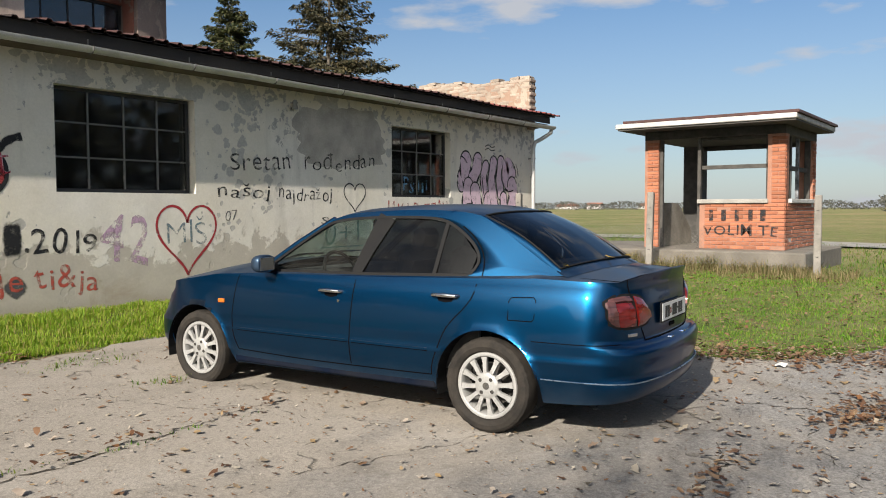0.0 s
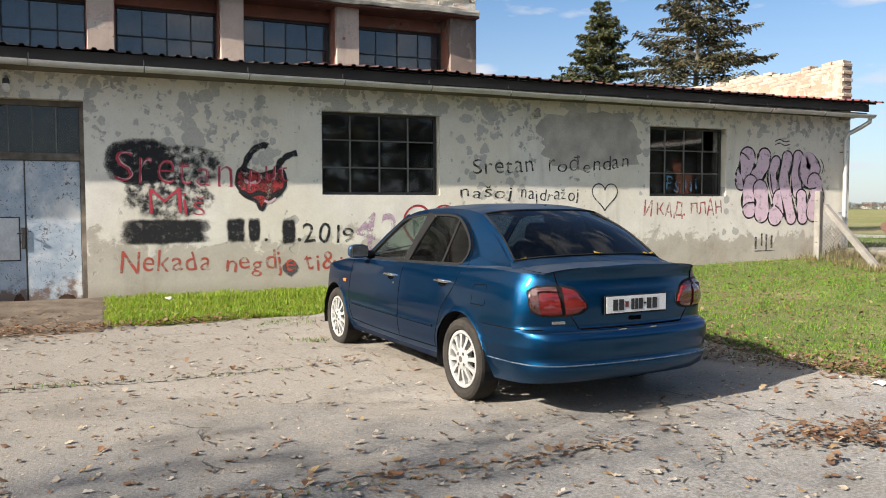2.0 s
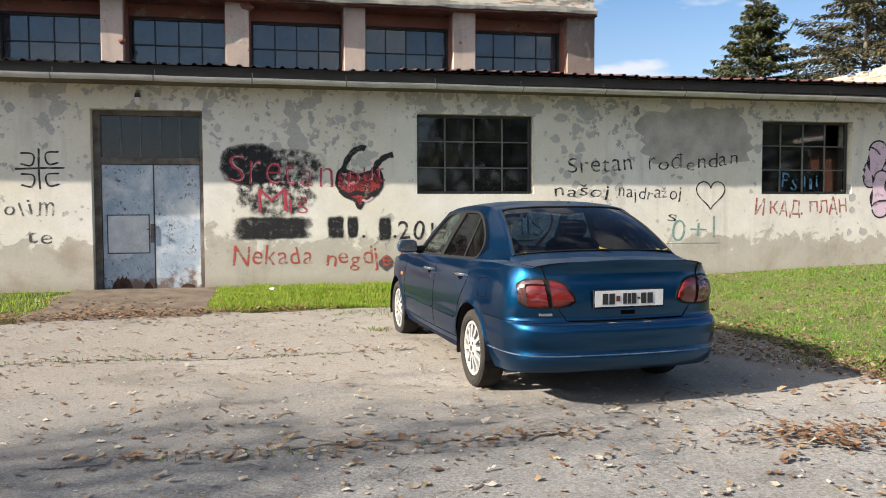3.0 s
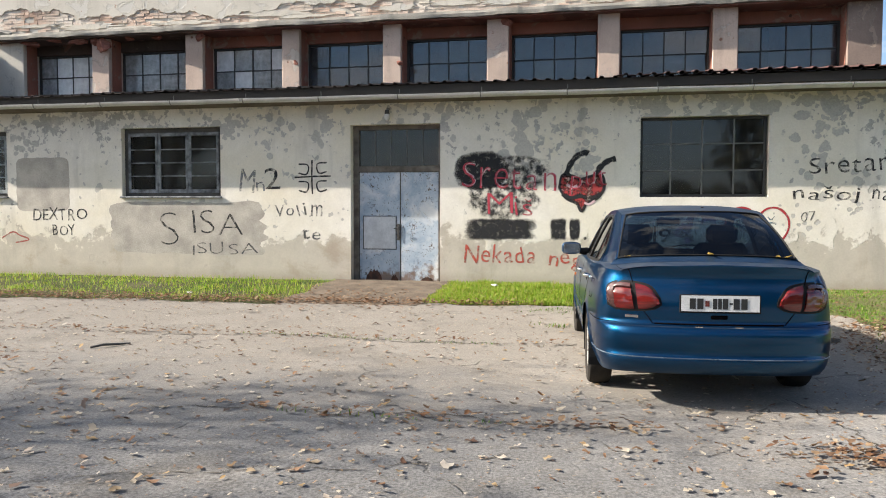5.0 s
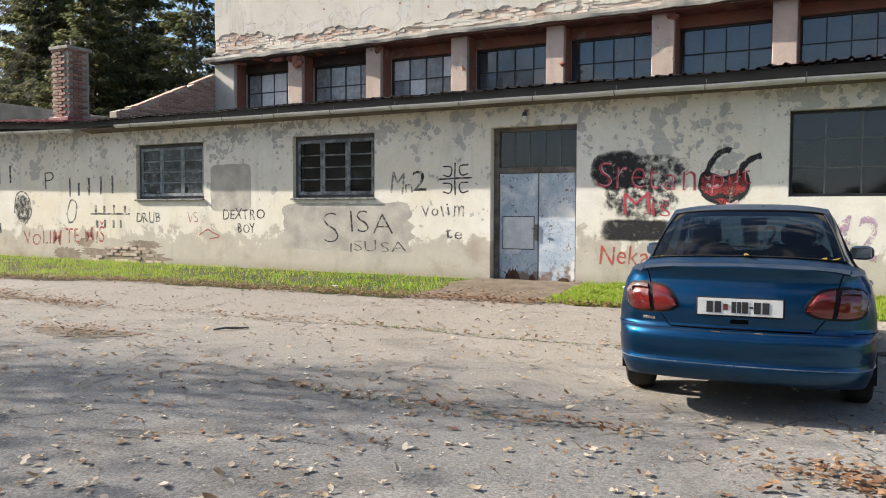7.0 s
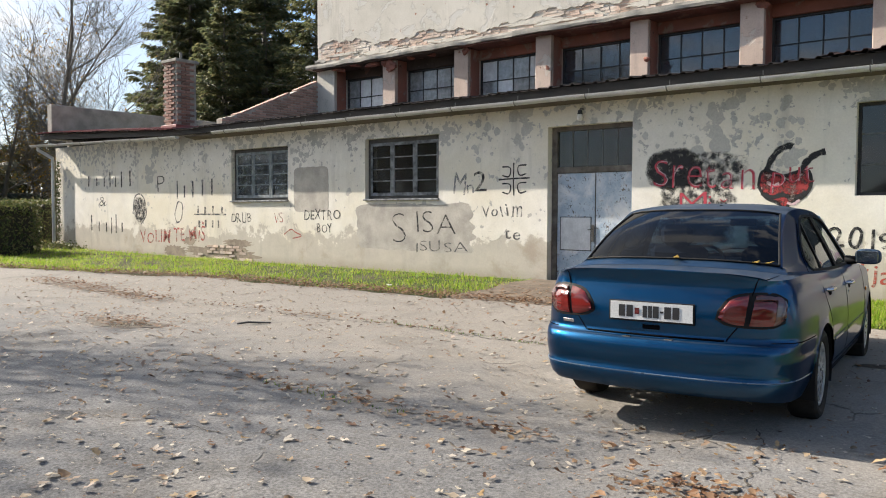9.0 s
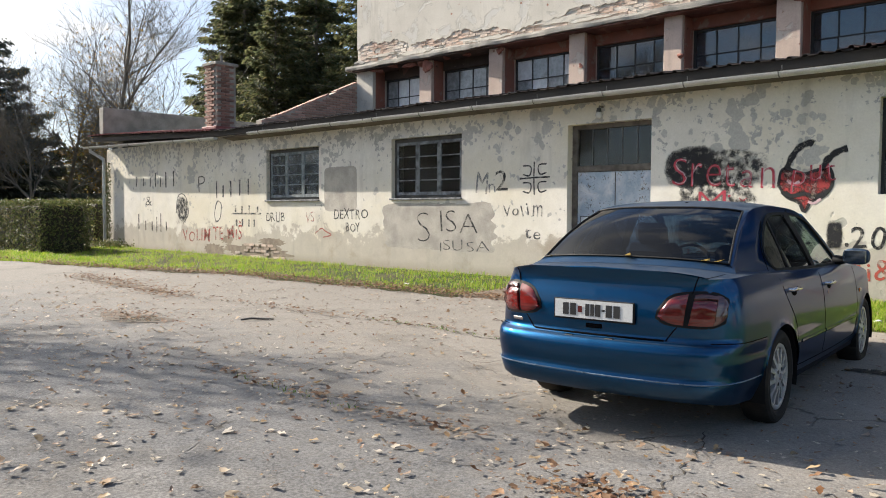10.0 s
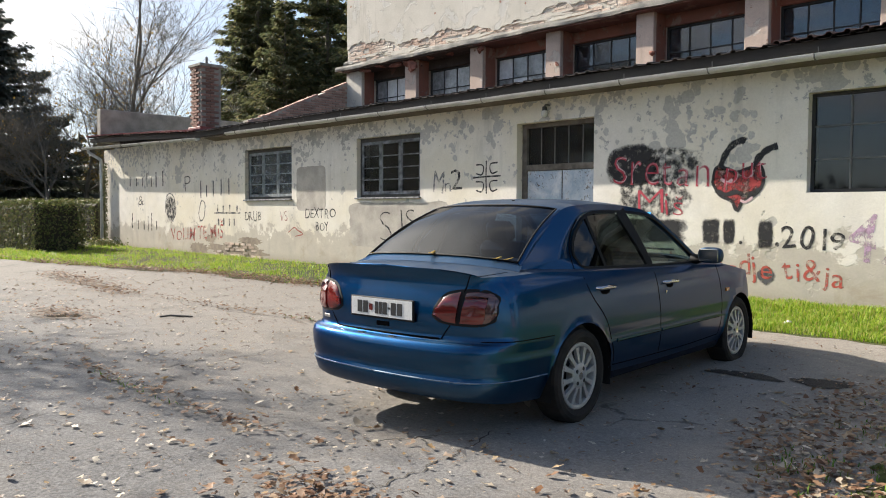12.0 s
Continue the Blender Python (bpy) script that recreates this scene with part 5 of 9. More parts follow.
def hut_wall(name, x0, x1, y0, y1, z0, z1):
    w = block(name, x0, x1, y0, y1, z0, z1, HUTCORE, hut, "orange brick with pale joints", 0)
    rows = int((z1 - z0) / 0.075)
    return w, rows


def lay(w, s0, s1, rows, z0, place, seed, miss=0.02):
    r = random.Random(seed)
    for c in range(rows):
        z = z0 + 0.075 * (c + 0.5)
        s = s0 + (0.127 if c % 2 else 0.0)
        if c % 2:
            ob = new("brick", HBS); ob.parent = w; ob.matrix_local = place(s0 + 0.058, z)
        while s + 0.1 < s1:
            if s + 0.245 > s1:
                if s + 0.125 <= s1 + 0.01:
                    ob = new("brick", HBS); ob.parent = w; ob.matrix_local = place(s + 0.058, z)
                break
            if r.random() > miss:
                ob = new("brick", HB); ob.parent = w
                ob.matrix_local = place(s + 0.121, z) @ pose(0, r.uniform(-0.005, 0.005), 0, 0, 0, r.uniform(-1, 1))
            s += 0.254


front = lambda s, z: Matrix.Translation((0.013, s, z)) @ pose(0, 0, 0, 0, 0, 90)
sidep = lambda s, z: Matrix.Translation((s, 0.013, z))
w, n_ = hut_wall("front_wall", 0, 0.25, 0.0, 1.62, 0, 0.90)
lay(w, 0.0, 1.62, n_, 0, front, 31)
w, n_ = hut_wall("side_wall", 0.25, HD, 0.0, 0.25, 0, 0.90)
lay(w, 0.02, HD, n_, 0, sidep, 32)
w, n_ = hut_wall("pillar", 0, 0.26, 0.0, 0.32, 0.90, HT)
lay(w, 0.0, 0.32, n_, 0.90, front, 33, 0.06)
lay(w, 0.02, 0.26, n_, 0.90, sidep, 34, 0.06)
w, n_ = hut_wall("pillar", 0, 0.26, HW - 0.30, HW, 0.0, HT)
lay(w, HW - 0.30, HW, n_, 0.0, front, 35, 0.07)
w, n_ = hut_wall("pillar", HD - 0.28, HD, 0.0, 0.28, 0.90, HT)
lay(w, HD - 0.28, HD, n_, 0.90, sidep, 36, 0.05)
w, n_ = hut_wall("pillar", HD - 0.32, HD, HW - 0.44, HW, 0.0, HT)
# rear pillar coloured dark to stand for the shade inside the hut
w.data.materials[0] = DARKWOOD
hut_base.data.materials[0] = PLINTH
block("back_wall", HD - 0.25, HD, 0.28, HW - 0.44, 0, 0.93, CEMENT, hut, "grey plastered low back wall", 0.006)
# low grey wall on the far side, broken away at its top corner
SIDECEMENT = surf("stained_grey_cement", (0.34, 0.31, 0.26), (0.22, 0.195, 0.16), 3.0, 40, 0.92, bump=0.7, depth=0.01)
prof = [(0.262, 0.0), (HD - 0.33, 0.0), (HD - 0.33, 0.30), (HD - 0.62, 0.52), (HD - 0.95, 0.78), (HD - 1.15, 0.90), (1.05, 0.93), (0.262, 0.91)]
m_ = len(prof)
vs_ = [(u, HW - 0.20, z) for u, z in prof] + [(u, HW - 0.02, z) for u, z in prof]
put("low_wall", vs_, [tuple(range(m_)), tuple(range(2 * m_ - 1, m_ - 1, -1))] + [(i, m_ + i, m_ + (i + 1) % m_, (i + 1) % m_) for i in range(m_)], SIDECEMENT, hut, "stained grey low wall with a broken corner")
block("hut_sill", -0.06, 0.29, 0.30, 1.66, 0.902, 0.985, CEMENT, hut, "pale concrete window sill", 0.01)
WHITEPAINT = surf("dirty_white_paint", (0.66, 0.65, 0.62), (0.50, 0.485, 0.455), 3, 40, 0.8)
hut.children[-1].data.materials[0] = WHITEPAINT
block("hut_sill", 0.28, HD - 0.30, -0.06, 0.29, 0.902, 0.985, WHITEPAINT, hut, "pale concrete window sill", 0.01)
# beam takes the dark colour for the shade under the slab
block("beam", -0.005, HD + 0.005, -0.005, HW + 0.005, HT, HT + 0.17, DARKWOOD, hut, "ring beam coloured dark with the roof's shade", 0.01)
HUTSHEET = surf("dull_red_brown_sheet", (0.10, 0.040, 0.036), (0.065, 0.035, 0.03), 2, 60, 0.6, 0.1, bump=0.2)
roof_hut = block("roof_slab", -0.70, HD + 0.14, -0.34, HW + 0.36, HT + 0.205, HT + 0.30, WHITEPAINT, hut, "thick roof slab with a dirty white edge", 0.012)
block("roof_sheet", -0.69, HD + 0.18, -0.38, HW + 0.20, HT + 0.302, HT + 0.358, HUTSHEET, roof_hut, "rust-brown sheet edge on the slab", 0.006)
block("soffit", -0.66, HD + 0.10, -0.32, HW + 0.32, HT + 0.172, HT + 0.203, DARKWOOD, hut, "dark boarded underside", 0)
# frames left in the openings
block("window_frame", 0.10, 0.16, 0.325, 1.615, 1.585, 1.665, DARKWOOD, hut, "dark weathered frame rail", 0.004)
block("window_frame", 0.10, 0.16, 0.325, 0.375, 0.99, HT, DARKWOOD, hut, "dark frame post", 0.004)
block("window_frame", 0.10, 0.16, 0.38, 1.61, HT - 0.07, HT - 0.002, DARKWOOD, hut, "", 0.004)
block("window_frame", HD - 0.17, HD - 0.11, 0.30, HW - 0.46, HT - 0.10, HT - 0.002, DARKWOOD, hut, "", 0.004)
block("window_frame", 0.80, 0.88, 0.09, 0.15, 0.99, HT, DARKWOOD, hut, "dark frame post", 0.004)
block("window_frame", 1.42, 1.50, 0.09, 0.15, 0.99, HT, GREYWOOD, hut, "grey frame post", 0.004)
block("window_frame", HD - 0.36, HD - 0.29, 0.05, 0.16, 0.99, HT, DARKWOOD, hut, "dark frame post", 0.004)
block("window_frame", 0.27, HD - 0.37, 0.095, 0.145, 1.55, 1.64, DARKWOOD, hut, "dark frame rail", 0.004)
block("door_post", 0.05, 0.13, 1.625, 1.69, 0, HT, DARKWOOD, hut, "dark wooden door post", 0.004)
block("door_post", 0.05, 0.13, HW - 0.37, HW - 0.305, 0, HT, DARKWOOD, hut, "dark wooden door post", 0.004)

# ---- fence of concrete posts ----
def fence_post(x, y, h, lean=(0, 0), label="grey square concrete fence post"):
    z = float(gz(x, y)) - 0.15
    p = holder("fence_post", (x, y, z))
    p.matrix_world = pose(x, y, z, lean[0], lean[1], 8)
    tagged(p, label, "post", "fence posts")
    bm = bmesh.new()
    bm_box(bm, -0.06, 0.06, -0.06, 0.06, 0, h + 0.15, 0.012)
    part("shaft", bm, POSTGREY, p)
    for k in range(3):
        rod("wire_loop", [(-0.065, -0.02, 0.5 + 0.4 * k), (-0.075, 0.0, 0.5 + 0.4 * k), (-0.065, 0.02, 0.5 + 0.4 * k)], 0.006, BLACKFRAME, p, "", 5)
    return p


P_A, P_B, P_C = (14.22, 8.78), (14.35, 5.95), (14.62, 3.02)
fence_post(*P_A, 1.34)
fence_post(*P_B, 1.46, (0, 5), "leaning grey concrete fence post")
fence_post(*P_C, 1.42, (0, 1.5))
br = holder("brace_post", (14.35, 7.55, 0.26))
tagged(br, "fallen slanting concrete brace against the fence post", "post", "fence posts")
bm = bmesh.new()
bm_box(bm, -0.055, 0.055, -0.055, 0.055, 0, 1.68, 0.01)
stay = part("shaft", bm, POSTGREY, br)
stay.rotation_euler = (radians(-46), 0, 0)

# wire mesh between the posts
def wire_net(a, b, z0, h, step=0.085):
    L = math.hypot(b[0] - a[0], b[1] - a[1])
    v, f = [], []
    d = Vector((b[0] - a[0], b[1] - a[1], 0)) / L
    nrm = Vector((-d.y, d.x, 0)) * 0.0012
    def wire(p, q):
        k = len(v)
        up = (q - p).normalized().cross(nrm).normalized() * 0.0012
        for e in (p, q):
            v.extend([e + nrm + up, e - nrm + up, e - nrm - up, e + nrm - up])
        for i in range(4):
            f.append((k + i, k + (i + 1) % 4, k + 4 + (i + 1) % 4, k + 4 + i))
    at = lambda s, z: Vector((a[0], a[1], z0)) + d * s + Vector((0, 0, z - 0.05 * math.sin(math.pi * s / L) * z / h))
    for sgn in (1, -1):
        s = -h
        while s < L + h:
            pts = []
            for z in (0.0, h):
                t = s + sgn * z
                pts.append((t, z))
            (s0, za), (s1, zb) = pts
            lo, hi = max(0, min(s0, s1)), min(L, max(s0, s1))
            if hi > lo:
                zz = lambda t: za + (zb - za) * (t - s0) / (s1 - s0)
                wire(at(lo, zz(lo)), at(hi, zz(hi)))
            s += step
    for z in (0.02, h):
        wire(at(0, z), at(L, z))
    return put("wire_net", v, f, STEEL)


tagged(wire_net(P_A, P_B, 0.36, 0.72), "sagging rusty wire netting between fence posts", "netting", kind="stuff")
tagged(wire_net(P_B, P_C, 0.36, 0.62), "sagging rusty wire netting between fence posts", "netting", kind="stuff")

# old dish lying in the field
RUST = surf("rusty_iron", (0.20, 0.10, 0.06), (0.13, 0.08, 0.06), 4, 60, 0.9)
dish = holder("old_dish", (31.5, 20.2, 0.2))
dish.matrix_world = pose(31.5, 20.2, 0.42, 30, -22, 20)
tagged(dish, "rusty round metal dish leaning in the field", "dish")
v, f = tube([(0, 0, -0.16), (0, 0, -0.12), (0, 0, 0.0), (0, 0, 0.02), (0, 0, -0.06)], [0.11, 0.36, 0.62, 0.61, 0.2], 28)
put("bowl", v, f, RUST, dish, "", 40)
rod("stub", [(0, 0, -0.14), (0, 0, -0.5)], 0.05, RUST, dish)

# stick and small litter on the yard
stick = rod("stick", [(-0.93, 3.14, 0.03), (-0.85, 3.24, 0.045), (-0.77, 3.35, 0.035), (-0.70, 3.46, 0.03)], [0.010, 0.013, 0.012, 0.007], DARKWOOD)
tagged(stick, "short dead branch lying on the concrete", "stick")
r = random.Random(77)
for x, y in ((4.95, 7.55), (6.95, 1.75), (-2.2, 7.2), (2.3, 8.6)):
    bm = bmesh.new()
    vs = [bm.verts.new((0.07 * math.cos(a) * r.uniform(0.6, 1), 0.05 * math.sin(a) * r.uniform(0.6, 1), 0.01 + r.uniform(0, 0.04))) for a in np.linspace(0, 6.28, 7, endpoint=False)]
    c = bm.verts.new((0, 0, 0.05))
    for i in range(7):
        bm.faces.new((vs[i], vs[(i + 1) % 7], c))
    bm.faces.new(vs[::-1])
    ob = part("paper_scrap", bm, WHITEPAINT)
    ob.matrix_world = pose(x, y, float(gz(x, y)) + 0.012, 0, 0, r.uniform(0, 180))
    tagged(ob, "crumpled scrap of white paper on the ground", "litter", "litter")


# ---- hedge ----
HEDGE = leafy("hedge_leaves", [(0.055, 0.075, 0.02), (0.08, 0.105, 0.03), (0.13, 0.14, 0.05), (0.19, 0.16, 0.07)], 0.55, 0.25)
HEDGECORE = surf("hedge_twigs", (0.035, 0.032, 0.02), (0.05, 0.045, 0.03), 4, 30, 0.95)


def leaf_tris(pts, normals, size, rnd, droop=0.0):
    """A folded diamond leaf at each point: arrays of vertices and triangles."""
    n = len(pts)
    a = rnd.normal(size=(n, 3)); a /= np.linalg.norm(a, axis=1)[:, None]
    t = np.cross(normals, a); t /= np.linalg.norm(t, axis=1)[:, None] + 1e-9
    b = np.cross(normals, t)
    s = (size * rnd.uniform(0.6, 1.3, n))[:, None]
    k = normals * s * 0.25
    v = np.stack([pts - t * s, pts + b * s * 0.5 + k, pts + t * s, pts - b * s * 0.5 + k], 1).reshape(-1, 3)
    o = np.arange(n)[:, None] * 4
    tris = np.concatenate([o + [0, 1, 2], o + [0, 2, 3]], 1).reshape(-1, 3)
    return v, tris


def hedge(x0, x1, y0, y1, h, seed, label, count):
    rnd = np.random.default_rng(seed)
    z0 = float(gz((x0 + x1) / 2, (y0 + y1) / 2))
    top = holder("hedge", ((x0 + x1) / 2, (y0 + y1) / 2, z0))
    tagged(top, label, "hedge", "hedges")
    w, d = (x1 - x0) / 2, (y1 - y0) / 2
    bm = bmesh.new()
    bm_box(bm, -w + 0.14, w - 0.14, -d + 0.14, d - 0.14, -0.1, h - 0.14, 0.1)
    part("hedge_core", bm, HEDGECORE, top)
    area = np.array([2 * w * h, 2 * w * h, 2 * d * h, 2 * d * h, 4 * w * d])
    pick = rnd.choice(5, count, p=area / area.sum())
    u, v_ = rnd.uniform(-1, 1, count), rnd.uniform(0, 1, count)
    P = np.zeros((count, 3)); N = np.zeros((count, 3))
    for k in range(5):
        m = pick == k
        if k < 2:
            sg = -1 if k == 0 else 1
            P[m] = np.stack([u[m] * w, np.full(m.sum(), sg * d), v_[m] * h], 1); N[m] = (0, sg, 0)
        elif k < 4:
            sg = -1 if k == 2 else 1
            P[m] = np.stack([np.full(m.sum(), sg * w), u[m] * d, v_[m] * h], 1); N[m] = (sg, 0, 0)
        else:
            P[m] = np.stack([u[m] * w, (v_[m] * 2 - 1) * d, np.full(m.sum(), h)], 1); N[m] = (0, 0, 1)
    P += N * (rnd.normal(size=(count, 1)) * 0.05 - 0.06 + 0.05 * np.sin(P[:, :1] * 5 + P[:, 2:] * 4) * np.cos(P[:, 1:2] * 6))
    N = N + rnd.normal(size=(count, 3)) * 0.55
    N /= np.linalg.norm(N, axis=1)[:, None]
    vv, tt = leaf_tris(P, N, 0.042, rnd)
    ob = new("foliage", quick_mesh("foliage", vv, tt, [HEDGE]))
    ob.parent = top
    ob["kind"] = "stuff"
    return top


hedge(-27.0, -16.3, 6.35, 7.85, 1.52, 1, "trimmed box hedge with small dark leaves", 26000)
hedge(-24.5, -19.4, 9.2, 10.6, 1.52, 2, "trimmed dark hedge beyond the wall corner", 9000)

# ---- trees ----
BARK = surf("grey_bark", (0.13, 0.115, 0.095), (0.19, 0.17, 0.145), 3, 30, 0.95, bump=0.8, depth=0.02)
SPRUCE = leafy("spruce_needles", [(0.034, 0.046, 0.016), (0.055, 0.068, 0.024), (0.085, 0.09, 0.034), (0.12, 0.105, 0.045)], 0.6, 0.15)
PALESPRUCE = leafy("greying_needles", [(0.042, 0.046, 0.026), (0.066, 0.066, 0.036), (0.095, 0.082, 0.042), (0.13, 0.10, 0.05)], 0.6, 0.15)
DARKNEEDLE = leafy("dark_yew_needles", [(0.060, 0.078, 0.038), (0.098, 0.115, 0.055), (0.14, 0.145, 0.068), (0.18, 0.155, 0.075)], 0.6, 0.45)
# needles greyed, with the haze over this tree put into their colour
GREYSPRUCE = leafy("haze_greyed_needles", [(0.060, 0.075, 0.055), (0.090, 0.105, 0.080), (0.13, 0.14, 0.11), (0.16, 0.155, 0.12)], 0.6, 0.35)
YELLOW = leafy("yellow_autumn_leaves", [(0.30, 0.16, 0.02), (0.42, 0.25, 0.04), (0.24, 0.18, 0.05), (0.20, 0.10, 0.03)], 0.6, 0.4)
MIXLEAF = leafy("autumn_green_leaves", [(0.05, 0.06, 0.02), (0.09, 0.09, 0.03), (0.16, 0.11, 0.03), (0.20, 0.12, 0.04)], 0.6, 0.3)


def conifer(x, y, h, radius, seed, needles, label, bare=0.08, whorls=34, dense=1.0, gap=0.0, needle=1.0):
    """A spruce: tapered trunk, whorls of drooping limbs, needle sprays along them."""
    rnd = np.random.default_rng(seed)
    z0 = float(gz(x, y)) - 0.05
    top = holder("conifer_tree", (x, y, z0))
    tagged(top, label, "tree", "conifers")
    pts = [(0.05 * math.sin(k), 0.05 * math.cos(k * 1.3), h * k / 10) for k in range(11)]
    rod("trunk", pts, [0.018 * h * (1 - k / 10.3) for k in range(11)], BARK, top, "", 8)
    lv, lf = [], []
    P, N = [], []
    whorls = int(whorls * 1.5)
    for w in range(whorls):
        t = bare + (1 - bare) * (w + rnd.uniform(-0.9, 0.9)) / whorls
        t = min(max(t, bare), 0.985)
        nb = rnd.integers(3, 6)
        a0 = rnd.uniform(0, 6.28)
        for b in range(nb):
            if rnd.uniform() < gap:
                continue
            a = a0 + 6.283 * b / nb + rnd.normal() * 0.25
            L = radius * (1 - t) ** 0.85 * rnd.uniform(0.55, 1.25) + 0.12
            rise, droop = rnd.uniform(0.10, 0.30), rnd.uniform(0.18, 0.42) * (1 - 0.6 * t)
            line = []
            for k in range(6):
                s = k / 5
                line.append(Vector((math.cos(a) * L * s, math.sin(a) * L * s, h * t + L * (rise * s - droop * s * s + 0.10 * s ** 4))))
            o = len(lv)
            v, f = tube(line, [0.012 * L * (1 - 0.85 * k / 5) + 0.006 for k in range(6)], 3, False)
            lv += v; lf += [tuple(o + i for i in q) for q in f]
            ns = int(max(14, L * 33) * dense)
            s = rnd.uniform(0.12, 1.0, ns) ** 0.8
            base = np.stack([np.interp(s, np.linspace(0, 1, 6), [p[i] for p in line]) for i in range(3)], 1)
            side = np.array([-math.sin(a), math.cos(a), 0])
            off = rnd.normal(size=ns) * 0.16 * L * (1 - s * 0.75)
            P.append(base + side * off[:, None] + np.stack([np.zeros(ns), np.zeros(ns), -np.abs(rnd.normal(size=ns)) * 0.07 * (0.5 + L * 0.25)], 1))
            fwd = np.array([math.cos(a), math.sin(a), -0.25])
            N.append(fwd[None] * 0.8 + side * np.sign(off)[:, None] * 0.7 + rnd.normal(size=(ns, 3)) * 0.25)
    put("branchwork", lv, lf, BARK, top)["kind"] = "stuff"
    P, D = np.vstack(P), np.vstack(N)
    D /= np.linalg.norm(D, axis=1)[:, None]
    n = len(P)
    up = rnd.normal(size=(n, 3)) * 0.5 + np.array([0, 0, 1.0])
    S = np.cross(D, up); S /= np.linalg.norm(S, axis=1)[:, None] + 1e-9
    ln = (needle * h * 0.0108 * rnd.uniform(0.6, 1.35, n) + 0.05)[:, None]
    drop = np.array([0, 0, -0.35])
    v = np.stack([P - S * ln * 0.10, P + D * ln * 0.55 + S * ln * 0.20, P + D * ln + drop * ln * 0.6, P + D * ln * 0.5 - S * ln * 0.20], 1).reshape(-1, 3)
    o = np.arange(n)[:, None] * 4
    tris = np.concatenate([o + [0, 1, 2], o + [0, 2, 3]], 1).reshape(-1, 3)
    ob = new("crown", quick_mesh("crown", v, tris, [needles]))
    ob.parent = top
    ob["kind"] = "stuff"
    return top


def broadleaf(x, y, h, spread, seed, leaves, label, nleaf=0, size=0.05, levels=4, lean=0.0, trunk=0.22, leader=0.42):
    """A branching tree with tapered limbs; leaves, if any, sit on the twigs."""
    rnd = random.Random(seed)
    z0 = float(gz(x, y)) - 0.05
    top = holder("broadleaf_tree", (x, y, z0))
    tagged(top, label, "tree", "broadleaf trees")
    tv, tf, lv, lf, tips = [], [], [], [], []

    def grow(p, d, L, r_, lev):
        pts, q = [p], p
        n = 5 if lev < 3 else 3
        dd = d.copy()
        for k in range(n):
            dd = (dd + Vector((rnd.gauss(0, 0.12), rnd.gauss(0, 0.12), rnd.gauss(0.05, 0.08)))).normalized()
            q = q + dd * (L / n)
            pts.append(q)
        rr_ = [max(r_ * (1 - 0.55 * k / n), 0.006) for k in range(n + 1)]
        v, f = tube(pts, rr_, 6 if lev == 0 else (5 if lev == 1 else 3), False)
        tgt_v, tgt_f = (tv, tf) if lev == 0 else (lv, lf)
        o = len(tgt_v)
        tgt_v += v
        tgt_f += [tuple(o + i for i in g) for g in f]
        if lev >= levels - 1:
            tips.extend(pts[1:])
        if lev >= levels:
            return
        kids = rnd.randint(4, 6) if lev else int(7 * leader / 0.42)
        for k in range(kids):
            s = 0.35 + 0.65 * (k + rnd.random()) / kids
            i = min(int(s * n), n)
            ax = Vector((rnd.gauss(0, 1), rnd.gauss(0, 1), rnd.gauss(0.25, 0.4)))
            nd = (dd * 0.75 + ax.normalized() * spread).normalized()
            grow(pts[i], nd, L * rnd.uniform(0.45, 0.72) * (0.42 / leader if lev == 0 else 1), rr_[i] * 0.55, lev + 1)
        grow(pts[-1], dd, L * 0.6, rr_[-1] * 0.9, lev + 1)

    grow(Vector((0, 0, 0)), Vector((lean, 0, 1)).normalized(), h * leader, trunk, 0)
    put("trunk", tv, tf, BARK, top, "", 60)
    put("branchwork", lv, lf, BARK, top)["kind"] = "stuff"
    if nleaf:
        g = np.random.default_rng(seed)
        T = np.array([tuple(t) for t in tips])
        P = T[g.integers(0, len(T), nleaf)] + g.normal(size=(nleaf, 3)) * 0.16
        N = g.normal(size=(nleaf, 3)) + np.array([0, 0, 0.8])
        N /= np.linalg.norm(N, axis=1)[:, None]
        v, t = leaf_tris(P, N, size, g)
        ob = new("crown", quick_mesh("crown", v, t, [leaves]))
        ob.parent = top
        ob["kind"] = "stuff"
    return top


conifer(25.2, 32.3, 12.0, 4.9, 1, SPRUCE, "dense green spruce behind the building", 0.2, 46, 2.6, 0.0, 1.15)
conifer(27.6, 27.8, 14.0, 5.8, 2, PALESPRUCE, "tall thin-needled greying spruce behind the building", 0.2, 44, 1.9, 0.06, 1.1)
conifer(-33.0, 24.0, 16.5, 4.4, 4, DARKNEEDLE, "tall dark conifer behind the roofs", 0.05, 44, 2.3, 0.0, 1.4)
conifer(-29.5, 26.5, 17.0, 5.4, 5, DARKNEEDLE, "tall dark conifer behind the hall", 0.05, 42, 1.8, 0.0, 1.4)
conifer(-36.0, 31.0, 18.5, 5.5, 6, DARKNEEDLE, "tall dark conifer behind the hall", 0.05, 40, 1.2, 0.0, 1.4)
conifer(-41.0, 30.0, 20.0, 5.5, 43, DARKNEEDLE, "tall dark conifer behind the hall", 0.05, 40, 1.3, 0.0, 1.4)
conifer(-38.0, 26.0, 17.0, 4.4, 44, DARKNEEDLE, "tall dark conifer behind the roofs", 0.03, 40, 1.5, 0.0, 1.4)
conifer(-24.0, 30.0, 17.5, 5.0, 16, DARKNEEDLE, "tall dark conifer behind the hall", 0.05, 40, 1.2, 0.0, 1.4)
conifer(-27.4, 22.2, 12.5, 4.6, 17, DARKNEEDLE, "dark bushy conifer behind the roofs", 0.03, 44, 2.4, 0.0, 1.4)
